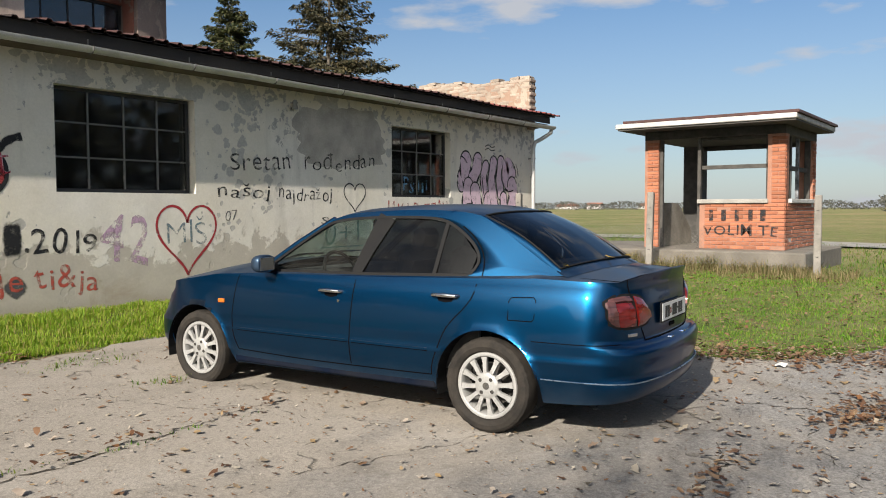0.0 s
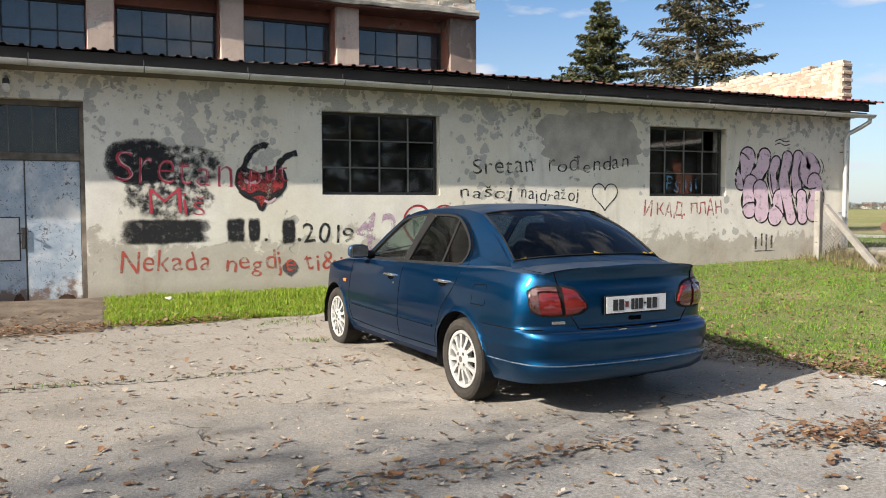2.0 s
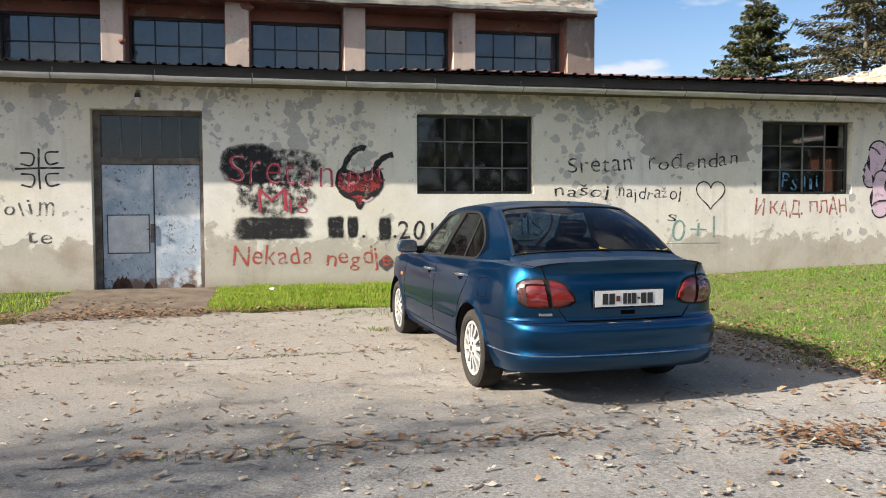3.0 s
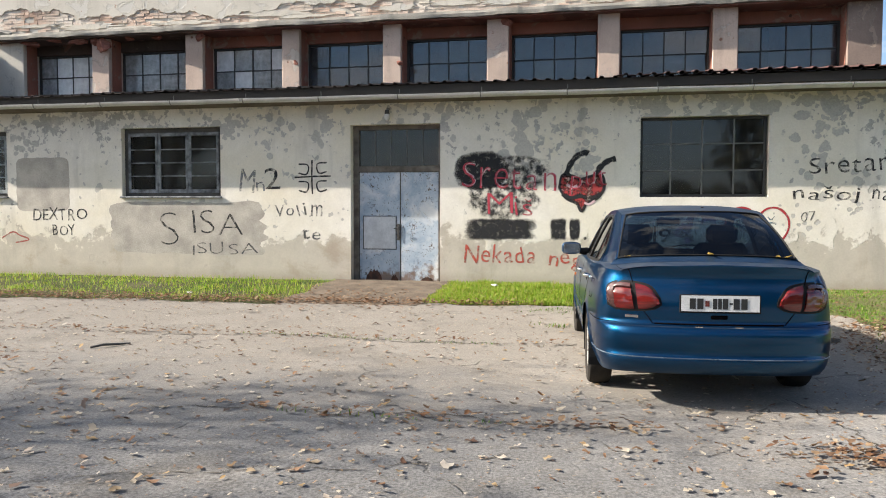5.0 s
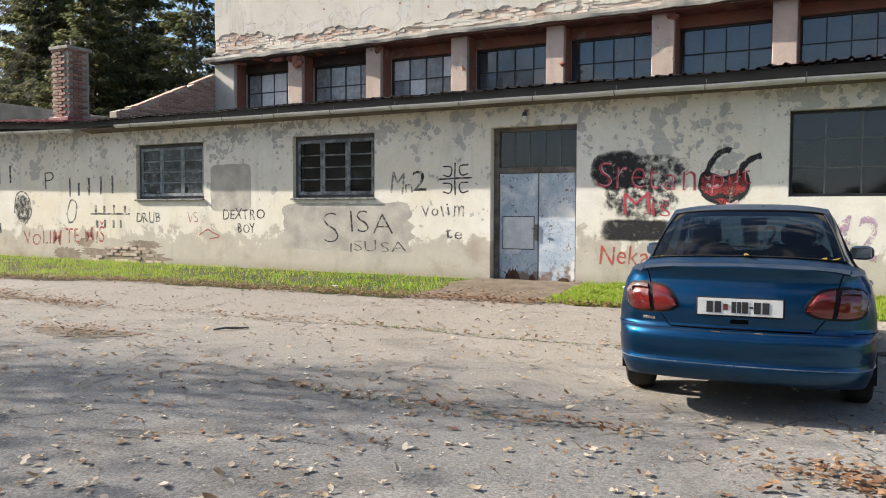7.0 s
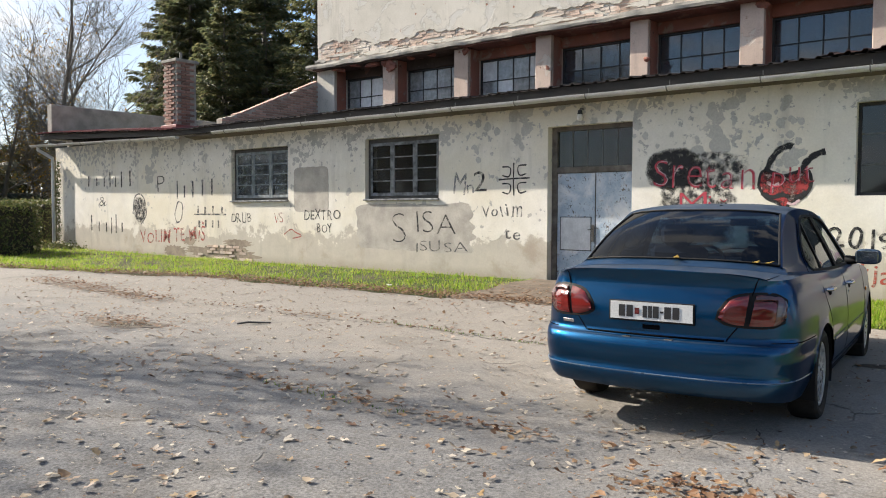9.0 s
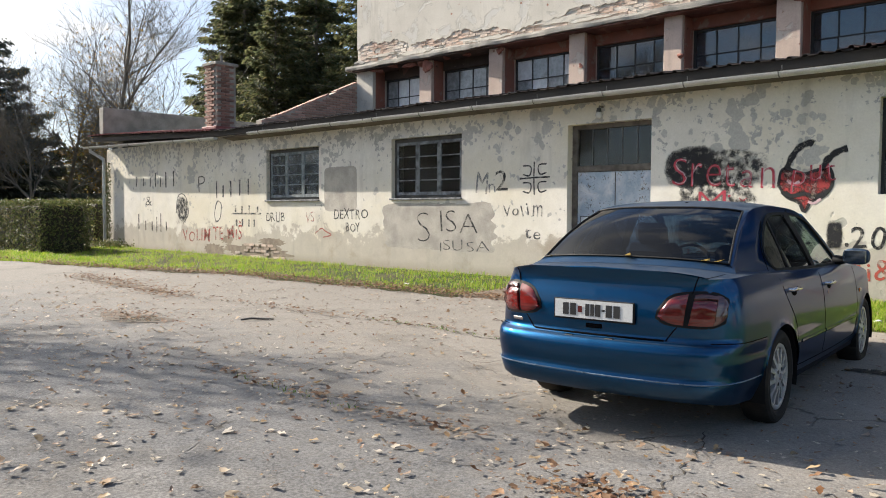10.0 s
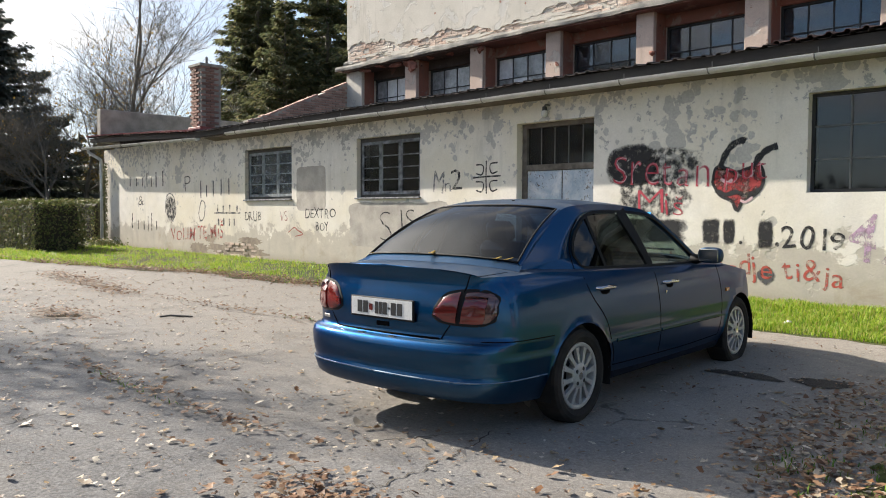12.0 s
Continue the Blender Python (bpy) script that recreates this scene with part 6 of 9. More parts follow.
conifer(-23.5, 25.0, 14.5, 5.0, 41, DARKNEEDLE, "tall dark conifer close behind the hall corner", 0.03, 40, 1.5, 0.0, 1.4)
conifer(-20.5, 27.5, 13.5, 4.6, 42, DARKNEEDLE, "tall dark conifer close behind the hall corner", 0.03, 40, 1.4, 0.0, 1.4)
conifer(-44.0, 11.6, 15.5, 7.2, 7, GREYSPRUCE, "broad spruce past the hedge, greyed with painted haze", 0.03, 50, 2.6, 0.0, 1.7)
broadleaf(-29.4, 14.0, 14.5, 0.85, 21, YELLOW, "tall upright bare tree with a few last leaves", 200, 0.05, 4, 0.0, 0.15, 0.66)
broadleaf(-33.5, 12.2, 10.5, 0.75, 22, YELLOW, "bare spreading tree behind the hedge", 200, 0.05, 4, 0.0, 0.11)
broadleaf(-32.0, 17.2, 12.5, 0.9, 23, YELLOW, "thinning tree with yellow autumn leaves", 2600, 0.065, 4, 0.0, 0.15)
broadleaf(-38.5, 16.2, 14.0, 0.9, 24, YELLOW, "bare tree with scattered yellow leaves", 900, 0.06, 4, 0.0, 0.15)
broadleaf(-42.0, 12.5, 9.0, 0.95, 25, MIXLEAF, "thin autumn tree past the hedge", 2600, 0.11)
broadleaf(-44.0, 20.0, 10.0, 0.95, 26, MIXLEAF, "thin autumn tree far behind", 3000, 0.12)

# trees beside the yard that cast the dappled shade
broadleaf(-14.8, -3.6, 12.5, 0.95, 31, MIXLEAF, "autumn tree beside the yard", 3700, 0.085, 4, 0.0, 0.25)
broadleaf(-13.5, -6.2, 12.0, 0.95, 32, MIXLEAF, "autumn tree beside the yard", 3400, 0.085, 4, 0.0, 0.25)
broadleaf(-19.0, -5.6, 13.0, 0.95, 33, MIXLEAF, "autumn tree beside the yard", 5000, 0.09, 4, 0.0, 0.28)
broadleaf(-17.0, -13.0, 13.0, 0.95, 34, MIXLEAF, "autumn tree beside the yard", 9000, 0.11, 4, 0.0, 0.28)
# unseen spruces added as dark trees for the west windows to mirror
conifer(-30.0, -14.0, 14.0, 4.6, 35, SPRUCE, "unseen spruce added beyond the yard for reflections", 0.05, 34, 1.1)
conifer(-36.0, -4.0, 14.0, 4.6, 36, SPRUCE, "unseen spruce added beyond the yard for reflections", 0.05, 34, 1.1)
conifer(-27.0, -22.0, 14.0, 4.6, 37, SPRUCE, "unseen spruce added beyond the yard for reflections", 0.05, 34, 1.1)

# ---- distance: wood edge and village ----
# pale, low-contrast colours paint the haze of distance into the far trees
FARGREEN = leafy("far_wood", [(0.12, 0.125, 0.10), (0.15, 0.15, 0.125), (0.18, 0.165, 0.135)], 0.95, 0.5)
FARWALL = surf("far_house_wall", (0.72, 0.70, 0.66), (0.62, 0.59, 0.54), 0.1, 2, 0.9, bump=0)
FARROOF = surf("far_roof_tile", (0.34, 0.15, 0.10), (0.26, 0.13, 0.10), 0.2, 2, 0.9, bump=0)


def far_wood(name, x0, y0, x1, y1, h, seed, label, dense=26):
    rnd = np.random.default_rng(seed)
    L = math.hypot(x1 - x0, y1 - y0)
    n = int(L * dense)
    s = rnd.uniform(0, 1, n)
    crest = h * (0.55 + 0.45 * np.abs(np.sin(s * 23 + seed) * np.sin(s * 57 + 1)) ** 0.5)
    z = crest * rnd.uniform(0, 1, n) ** 0.7
    dx, dy = (x1 - x0) / L, (y1 - y0) / L
    w = rnd.normal(size=n) * 3.5
    P = np.stack([x0 + (x1 - x0) * s - dy * w, y0 + (y1 - y0) * s + dx * w, z], 1)
    N = rnd.normal(size=(n, 3)); N /= np.linalg.norm(N, axis=1)[:, None]
    v, t = leaf_tris(P, N, 0.62, rnd)
    return tagged(new(name, quick_mesh(name, v, t, [FARGREEN])), label, "wood", kind="stuff")


DARKWOODS = surf("dark_wood_edge", (0.045, 0.050, 0.028), (0.075, 0.07, 0.04), 0.3, 2, 0.95, bump=0)


def wood_edge(x0, y0, x1, y1, h, seed, label, count=14):
    """A dense belt of trees at the edge of the place."""
    ob = far_wood("wood_edge", x0, y0, x1, y1, h, seed, label, count)
    ob.data.materials[0] = DARKWOODS


far_wood("far_wood", 470, 40, 480, 420, 6.0, 1, "low line of bushes and trees at the field's far edge")
far_wood("far_wood", 240, -90, 250, 34, 6.0, 2, "line of bare autumn trees at the field's far edge")
far_wood("far_wood", 480, 420, 100, 460, 8, 3, "low line of trees at the horizon")
wood_edge(-62, -40, -66, 70, 9, 5, "dense wood edge beyond the hedge", 90)
# unseen trees added here to darken reflections and block low sky
wood_edge(11, -27, 52, -29, 10, 7, "unseen tree belt added behind the yard for dark reflections", 90)
wood_edge(-45, -30, 11, -30, 3.2, 8, "unseen low thicket added behind the yard for reflections", 60)
far_wood("far_wood", -75, 70, 0, 110, 10, 6, "wood edge behind the building")


def far_house(x, y, w, d, h, turn):
    top = holder("far_house", (x, y, 0), turn)
    tagged(top, "small pale village house with a red tiled roof", "house", "village houses")
    block("wall", -w / 2, w / 2, -d / 2, d / 2, -0.3, h, FARWALL, top, "", 0)
    v = [(-w / 2 - 0.4, -d / 2 - 0.4, h), (w / 2 + 0.4, -d / 2 - 0.4, h), (w / 2 + 0.4, d / 2 + 0.4, h), (-w / 2 - 0.4, d / 2 + 0.4, h), (-w / 2 - 0.4, 0, h + d * 0.36), (w / 2 + 0.4, 0, h + d * 0.36)]
    put("roof", v, [(0, 1, 5, 4), (2, 3, 4, 5), (0, 4, 3), (1, 2, 5), (0, 3, 2, 1)], FARROOF, top)
    for k in (-0.3, 0.05, 0.32):
        block("window", w * k, w * k + 1.0, -d / 2 - 0.06, -d / 2 - 0.004, 1.0, 2.3, BLACKFRAME, top, "", 0)


r = random.Random(4)
for k in range(16):
    t = (k + r.uniform(-0.3, 0.3)) / 16
    x, y = 760 + 60 * math.sin(k), 230 + 440 * t
    far_house(x, y, r.uniform(9, 16), r.uniform(7, 9), r.uniform(2.8, 4.2), r.choice([0, 90, 60]) + r.uniform(-10, 10))

# ---- the car ----
PAINT = car_paint()
TRIM = surf("black_plastic_trim", (0.008, 0.008, 0.009), (0.014, 0.014, 0.014), 12, 120, 0.7, bump=0.1, spec=0.2)
GAP = surf("dark_panel_gap", (0.003, 0.003, 0.004), (0.005, 0.005, 0.006), 12, 120, 0.95, bump=0, spec=0.05)
RUBBER = surf("tyre_rubber", (0.022, 0.020, 0.018), (0.045, 0.039, 0.033), 10, 90, 0.9, bump=0.3, spec=0.2)
ALLOY = surf("silver_alloy", (0.50, 0.50, 0.485), (0.42, 0.415, 0.40), 10, 120, 0.42, 0.35, bump=0.05)
CHROME = surf("dull_chrome", (0.75, 0.75, 0.74), (0.68, 0.68, 0.67), 10, 120, 0.18, 1.0, bump=0)
HUBDARK = surf("brake_dark", (0.03, 0.028, 0.026), (0.05, 0.045, 0.04), 10, 60, 0.8)
FABRIC = surf("dark_seat_cloth", (0.028, 0.030, 0.034), (0.045, 0.046, 0.05), 8, 150, 0.95)
DASH = surf("grey_dashboard", (0.05, 0.05, 0.05), (0.075, 0.073, 0.07), 6, 120, 0.7)
CLEARGLASS = pane("car_glass", (0.48, 0.57, 0.54), 0.012, 0.06)
TINTGLASS = pane("tinted_car_glass", (0.045, 0.052, 0.06), 0.012, 0.02)
# blue in this tint also paints the sky mirrored in the rear screen
REARGLASS = pane("tinted_rear_glass", (0.07, 0.11, 0.18), 0.012, 0.01, 1.5)
# pale blue of the highlight painted along the bumper edge
EDGEGLINT = surf("glinting_blue_edge", (0.10, 0.16, 0.24), (0.20, 0.26, 0.32), 6, 90, 0.3, 0.5, bump=0)
# dusty blue sill, its colour darkened with the shade below the doors
SILL = surf("dusty_shaded_sill", (0.004, 0.008, 0.020), (0.014, 0.016, 0.022), 4, 70, 0.85, bump=0.1, spec=0.05)
PLATE = surf("plate_white", (0.74, 0.74, 0.72), (0.66, 0.66, 0.64), 8, 90, 0.4, bump=0)
INK = surf("plate_black", (0.02, 0.02, 0.022), (0.03, 0.03, 0.03), 8, 90, 0.5, bump=0)


def lamp_red(name, c1, c2):
    n = Nodes(name, 0.12, 0, 0.6)
    x = n.noise(60, 2, 0.5, stretch=(0.15, 0.15, 1.0))
    n.colour(n.mix(n.ramp(x, 0.35, 0.65), c1, c2))
    n.p.inputs["Coat Weight"].default_value = 0.6
    n.p.inputs["Coat Roughness"].default_value = 0.06
    return n.m


REDLAMP = lamp_red("red_lamp_glass", (0.150, 0.011, 0.009), (0.090, 0.007, 0.006))
SMOKELAMP = lamp_red("smoked_lamp_glass", (0.11, 0.045, 0.040), (0.060, 0.028, 0.026))
AMBER = lamp_red("amber_lamp_glass", (0.55, 0.16, 0.02), (0.42, 0.12, 0.02))

car = holder("car", (4.737, 2.804, 0.0), 4.7)
tagged(car, "dusty metallic blue four-door saloon car with silver alloy wheels", "car")
# in the car's own frame: x to its right, y forward from the rear axle, z up
HUBZ, ARCH = 0.30, 0.352
OUT = curve_of([(-0.985, 0), (-0.976, 0.25), (-0.948, 0.48), (-0.905, 0.63), (-0.835, 0.725), (-0.71, 0.789), (-0.5, 0.822), (0, 0.844), (0.7, 0.853), (1.5, 0.855), (2.3, 0.85), (2.75, 0.835), (3.0, 0.79), (3.18, 0.70), (3.30, 0.56), (3.37, 0.36), (3.40, 0)], 300)
rear_w = 1 - ss(-0.93, -0.62, OUT[:, 0])
front_w = ss(2.85, 3.25, OUT[:, 0])
tang = np.gradient(OUT, axis=0)
tang /= np.linalg.norm(tang, axis=1)[:, None]
inward = np.stack([tang[:, 1], -tang[:, 0]], 1)      # towards the car's middle line
TOPZ = np.interp(OUT[:, 0], [-1.0, -0.955, -0.915, -0.845, -0.6, -0.3, 0.0, 0.97, 1.85, 2.06, 2.4, 2.98, 3.2, 3.4], [1.012, 1.006, 0.990, 0.966, 0.970, 0.978, 0.965, 0.938, 0.925, 0.92, 0.90, 0.815, 0.745, 0.70])
BOTZ = np.interp(OUT[:, 0], [-1, -0.4, 0.4, 2.2, 2.9, 3.4], [0.27, 0.235, 0.235, 0.225, 0.215, 0.21])
OFFZ = [0.20, 0.27, 0.34, 0.42, 0.485, 0.50, 0.515, 0.60, 0.72, 0.82, 0.90, 0.945, 1.0]
SIDE = [0.085, 0.05, 0.022, 0.008, 0.004, 0.001, 0.006, 0.003, 0.010, 0.024, 0.045, 0.072, 0.09]
REAR = ([0.2, 0.27, 0.30, 0.385, 0.398, 0.48, 0.55, 0.585, 0.598, 0.606, 0.70, 0.82, 0.92, 0.96, 0.99, 1.015, 1.04], [0.16, 0.085, 0.040, 0.012, 0.026, 0.006, 0.0, 0.012, 0.028, 0.085, 0.078, 0.088, 0.108, 0.108, 0.088, 0.084, 0.102])
FRONT = ([0.2, 0.27, 0.35, 0.5, 0.56, 0.62, 0.70, 0.76], [0.10, 0.04, 0.0, 0.0, 0.03, 0.05, 0.08, 0.15])
ROWS_Z = [0.0, 0.30, 0.34, 0.385, 0.398, 0.44, 0.485, 0.50, 0.515, 0.55, 0.585, 0.598, 0.606, 0.64, 0.70, 0.76, 0.82]


def shell_point(i, z):
    s = np.interp(z, OFFZ, SIDE)
    o = s + rear_w[i] * (np.interp(z, *REAR) - s) + front_w[i] * (np.interp(z, *FRONT) - s)
    p = OUT[i] + inward[i] * o
    return p


def arch_z(u):
    z = -1.0
    for c in (0.0, 2.6):
        d = abs(u - c)
        if d < ARCH:
            z = max(z, HUBZ + math.sqrt(ARCH ** 2 - d * d))
    return z


ncol = len(OUT)
nrow = len(ROWS_Z) + 5
shell = np.zeros((ncol, nrow, 3))
for i in range(ncol):
    zs = [max(z, BOTZ[i]) for z in ROWS_Z]
    top = TOPZ[i]
    zs = [min(z, top - 0.02) for z in zs] + [zs[-1] + (top - zs[-1]) * k if top > zs[-1] else top - 0.02 + 0.02 * k for k in (0.25, 0.5, 0.72, 0.9, 1.0)]
    for j, z in enumerate(zs):
        z = max(z, arch_z(OUT[i, 0]))
        u, v = shell_point(i, z)
        flare = 0.012 * math.exp(-max(z - arch_z(OUT[i, 0]), 0) / 0.03) if arch_z(OUT[i, 0]) > 0 else 0
        shell[i, j] = (v + flare, u, z)
shell[0, :, 0] = shell[-1, :, 0] = 0


def pane_side(u, z):
    """Half width of the cabin side at height z."""
    t = 0.085 * float(ss(0.55, -0.35, u)) ** 1.2 + 0.03 * float(ss(1.0, 2.0, u))
    return 0.768 - 0.36 * (z - 0.94) - 0.22 * (z - 0.94) ** 2 - t


def side_x(u, z):
    """Half width of the body side at a place, for seams and fittings."""
    i = int(np.argmin(np.abs(OUT[60:, 0] - u))) + 60
    if z > TOPZ[i]:
        return pane_side(u, z)
    return float(shell_point(i, z)[1])


# quads of the lower body, sorted into panels
SEAM_REAR = [(0.30, 0.615), (0.235, 0.70), (0.155, 0.78), (0.10, 0.86), (0.088, 0.95), (0.088, 1.05), (0.118, 1.13), (0.19, 1.215), (0.29, 1.285)]


def panel_of(u, z, i):
    if u < -0.55 and z < 0.604 and rear_w[i] > 0.02 or u < -0.352 and z < 0.604:
        return "rear_bumper"
    if u > 2.952 and z < 0.60:
        return "front_bumper"
    if u < -0.80 and abs(shell[i, 0, 0]) < 0.62 and z > 0.606:
        lim = np.interp(z, [0.6, 0.72, 0.88, 1.03], [0.43, 0.50, 0.555, 0.62])
        if shell_point(i, z)[1] < lim:
            return "boot_lid"
    if 1.05 < u < 2.17 and z > 0.32:
        return "front_door"
    if z > 0.32 and u < 1.05:
        lim = np.interp(z, [0.32, 0.42, 0.615, 0.70, 0.78, 0.86, 0.96], [0.40, 0.385, 0.30, 0.235, 0.155, 0.085, 0.03])
        if u > lim:
            return "rear_door"
    return "body"


def mirror_faces(verts, faces):
    n = len(verts)
    return verts + [(-x, y, z) for x, y, z in verts], faces + [tuple(n + i for i in f[::-1]) for f in faces]


def grid_faces(a, b, flip=False):
    f = [(i * b + j, (i + 1) * b + j, (i + 1) * b + j + 1, i * b + j + 1) for i in range(a - 1) for j in range(b - 1)]
    return [q[::-1] for q in f] if flip else f


def smooth_panels(name, verts, faces, groups, material, twins=("front_door", "rear_door")):
    """Splits one smooth skin into panels that keep the skin's own normals."""
    whole = mesh_of("skin", verts, faces)
    whole.shade_smooth()
    normals = [Vector(v.vector) for v in whole.vertex_normals]
    spot = collections.defaultdict(list)
    for i, p in enumerate(verts):
        spot[tuple(round(c * 50000) for c in p)].append(i)
    merged = list(normals)
    for ids in spot.values():
        for i in ids:
            s = sum((normals[k] for k in ids if normals[k].dot(normals[i]) > 0.25), Vector())
            merged[i] = s.normalized() if s.length > 1e-6 else normals[i]
    normals = [tuple(v) for v in merged]
    bpy.data.meshes.remove(whole)
    made = {}
    for g in sorted(set(groups)):
        use = [f for f, k in zip(faces, groups) if k == g]
        ids = sorted({i for f in use for i in f})
        back = {i: k for k, i in enumerate(ids)}
        fs = []
        for f in use:
            q = []
            for i in f:
                if not q or Vector(verts[i]) != Vector(verts[q[-1]]):
                    q.append(i)
            if len(q) > 2 and Vector(verts[q[0]]) == Vector(verts[q[-1]]):
                q.pop()
            if len(q) > 2:
                fs.append(tuple(back[i] for i in q))
        me = mesh_of(g, [verts[i] for i in ids], fs, [material])
        me.shade_smooth()
        me.normals_split_custom_set_from_vertices([normals[i] for i in ids])
        made[g] = me
    return made


verts = [tuple(p) for p in shell.reshape(-1, 3)]
faces, groups = [], []
for i in range(ncol - 1):
    for j in range(nrow - 1):
        a = i * nrow + j
        f = (a, a + nrow, a + nrow + 1, a + 1)
        p = np.mean([shell[i, j], shell[i + 1, j], shell[i + 1, j + 1], shell[i, j + 1]], axis=0)
        if len({tuple(np.round(verts[k], 6)) for k in f}) < 3:
            continue
        faces.append(f)
        groups.append(panel_of(p[1], p[2], i))
# deck of the boot and the bonnet, across from side to side


def deck_rows(ids, crown, na=13):
    out = []
    for i in ids:
        x, y, z = shell[i, -1]
        row = []
        for k in range(na):
            t = k / (na - 1)                     # 0 at the edge, 1 at the middle
            row.append((x * (1 - t), y, z + crown(y) * (1 - (1 - t) ** 2.6)))
        out.append(row)
    return out


def add_patch(rows, group, flip):
    base = len(verts)
    for r_ in rows:
        verts.extend(r_)
    for f in grid_faces(len(rows), len(rows[0]), flip):
        faces.append(tuple(base + i for i in f))
        groups.append(group)


boot_ids = [i for i in range(ncol) if OUT[i, 0] <= -0.22 and i < ncol // 2]
hood_ids = [i for i in range(ncol) if OUT[i, 0] >= 1.98]
add_patch(deck_rows(boot_ids, lambda y: 0.045 * float(ss(-0.86, -0.45, y)) + 0.008), "boot_lid", True)
add_patch(deck_rows(hood_ids, lambda y: 0.075 * float(ss(3.4, 2.5, y)) + 0.004), "bonnet", True)
# shoulder between belt line and cabin
cab_ids = [i for i in range(ncol) if -0.47 <= OUT[i, 0] <= 2.02 and i > 40]
rows = []
for i in cab_ids:
    x, y, z = shell[i, -1]
    zb = z + 0.012
    xi = pane_side(y, zb)
    rows.append([(x, y, z), (x * 0.6 + xi * 0.4, y, z + 0.008), (xi - 0.004, y, zb)])
add_patch(rows, "body", True)

# cabin frame: ring between the outer edge of the cabin side and the window opening
belt = lambda u: float(np.interp(u, [-0.4, 0.0, 0.97, 1.85, 2.1], [0.992, 0.975, 0.948, 0.936, 0.93]))
OUTER = curve_of([(2.03, 0.932), (1.80, 1.085), (1.58, 1.225), (1.42, 1.315), (1.25, 1.362), (0.95, 1.385), (0.6, 1.392), (0.33, 1.378), (0.17, 1.347), (0.02, 1.266), (-0.15, 1.160), (-0.30, 1.068), (-0.42, 1.006)], 90)
low_out = np.array([(u, belt(u)) for u in np.linspace(-0.45, 2.03, 74)])
DLO = curve_of([(1.93, 0.958), (1.70, 1.115), (1.50, 1.245), (1.40, 1.295), (1.25, 1.322), (0.95, 1.338), (0.62, 1.335), (0.45, 1.318), (0.32, 1.262), (0.19, 1.165), (0.135, 1.07), (0.17, 0.995), (0.24, 0.982)], 90)
low_in = np.array([(u, belt(u) + 0.014) for u in np.linspace(0.26, 1.90, 60)])


CEN = np.array([0.85, 1.13])
ringo = np.vstack([OUTER, low_out])
ringi = np.vstack([DLO, low_in])


def at_angles(loop, want):
    d = loop - CEN
    a = np.arctan2(d[:, 1], d[:, 0]) % (2 * math.pi)
    o = np.argsort(a)
    a, l = a[o], loop[o]
    a = np.r_[a[-1] - 2 * math.pi, a, a[0] + 2 * math.pi]
    l = np.vstack([l[-1], l, l[0]])
    return np.stack([np.interp(want, a, l[:, k]) for k in (0, 1)], 1)


# even steps along the opening, so corners stay sharp
want = np.sort(np.unique(np.round(np.r_[np.arctan2(*(ringi - CEN).T[::-1]) % (2 * math.pi), np.arctan2(*(ringo - CEN).T[::-1]) % (2 * math.pi)], 3)))
ro, ri = at_angles(ringo, want), at_angles(ringi, want)
rows = []
for a, b in zip(np.vstack([ro, ro[:1]]), np.vstack([ri, ri[:1]])):
    rows.append([(pane_side(*(a + (b - a) * t)) - (0.022 if t == 1 else 0), *(a + (b - a) * min(t, 0.999))) for t in (0, 0.33, 0.66, 0.95, 1.0)])
add_patch(rows, "cabin_frame", True)
# pillar beside the rear screen and the panel below it
RB = curve_of([(-0.475, 0, 1.060), (-0.467, 0.30, 1.056), (-0.440, 0.52, 1.044), (-0.410, 0.632, 1.030)], 14)
RT = curve_of([(0.085, 0, 1.378), (0.10, 0.25, 1.376), (0.14, 0.44, 1.364), (0.175, 0.52, 1.350)], 14)
back_line = curve_of([(0.17, 1.347), (0.02, 1.266), (-0.15, 1.160), (-0.30, 1.068), (-0.42, 1.006)], 12)
rows = []
for k, (u, z) in enumerate(back_line):
    t = 1 - k / 11
    p = RB[-1] + (RT[-1] - RB[-1]) * t
    bulge = 0.035 * math.sin(math.pi * t)
    a, b = Vector((pane_side(u, z), u, z)), Vector((p[1], p[0] - bulge * 0.35, p[2] + bulge * 0.75 + 0.001))
    rows.append([a, a.lerp(b, 0.35) + Vector((0.004, -0.004, 0.004)), a.lerp(b, 0.7) + Vector((0.003, -0.003, 0.004)), b])
add_patch([[tuple(p) for p in r_] for r_ in rows], "cabin_frame", False)
rows = []
for p in np.vstack([RB, [(-0.405, 0.662, 1.018)]]):
    w, u = p[1] * 1.05, p[0] - 0.075
    i = min(boot_ids, key=lambda k: abs(OUT[k, 0] - u))
    t = 1 - min(w / shell[i, -1, 0], 1)
    zd = shell[i, -1, 2] + (0.045 * float(ss(-0.86, -0.45, u)) + 0.008) * (1 - (1 - t) ** 2.6)
    rows.append([(p[1], p[0] + 0.006, p[2]), (p[1] * 0.6 + w * 0.4, p[0] - 0.03, p[2] * 0.55 + zd * 0.45), (w, u, zd + 0.0015)])
add_patch(rows, "body", True)
# roof, from rail to rail
rail = OUTER[(OUTER[:, 0] < 1.43) & (OUTER[:, 0] > 0.16) & (OUTER[:, 1] > 1.3)]
rows = []
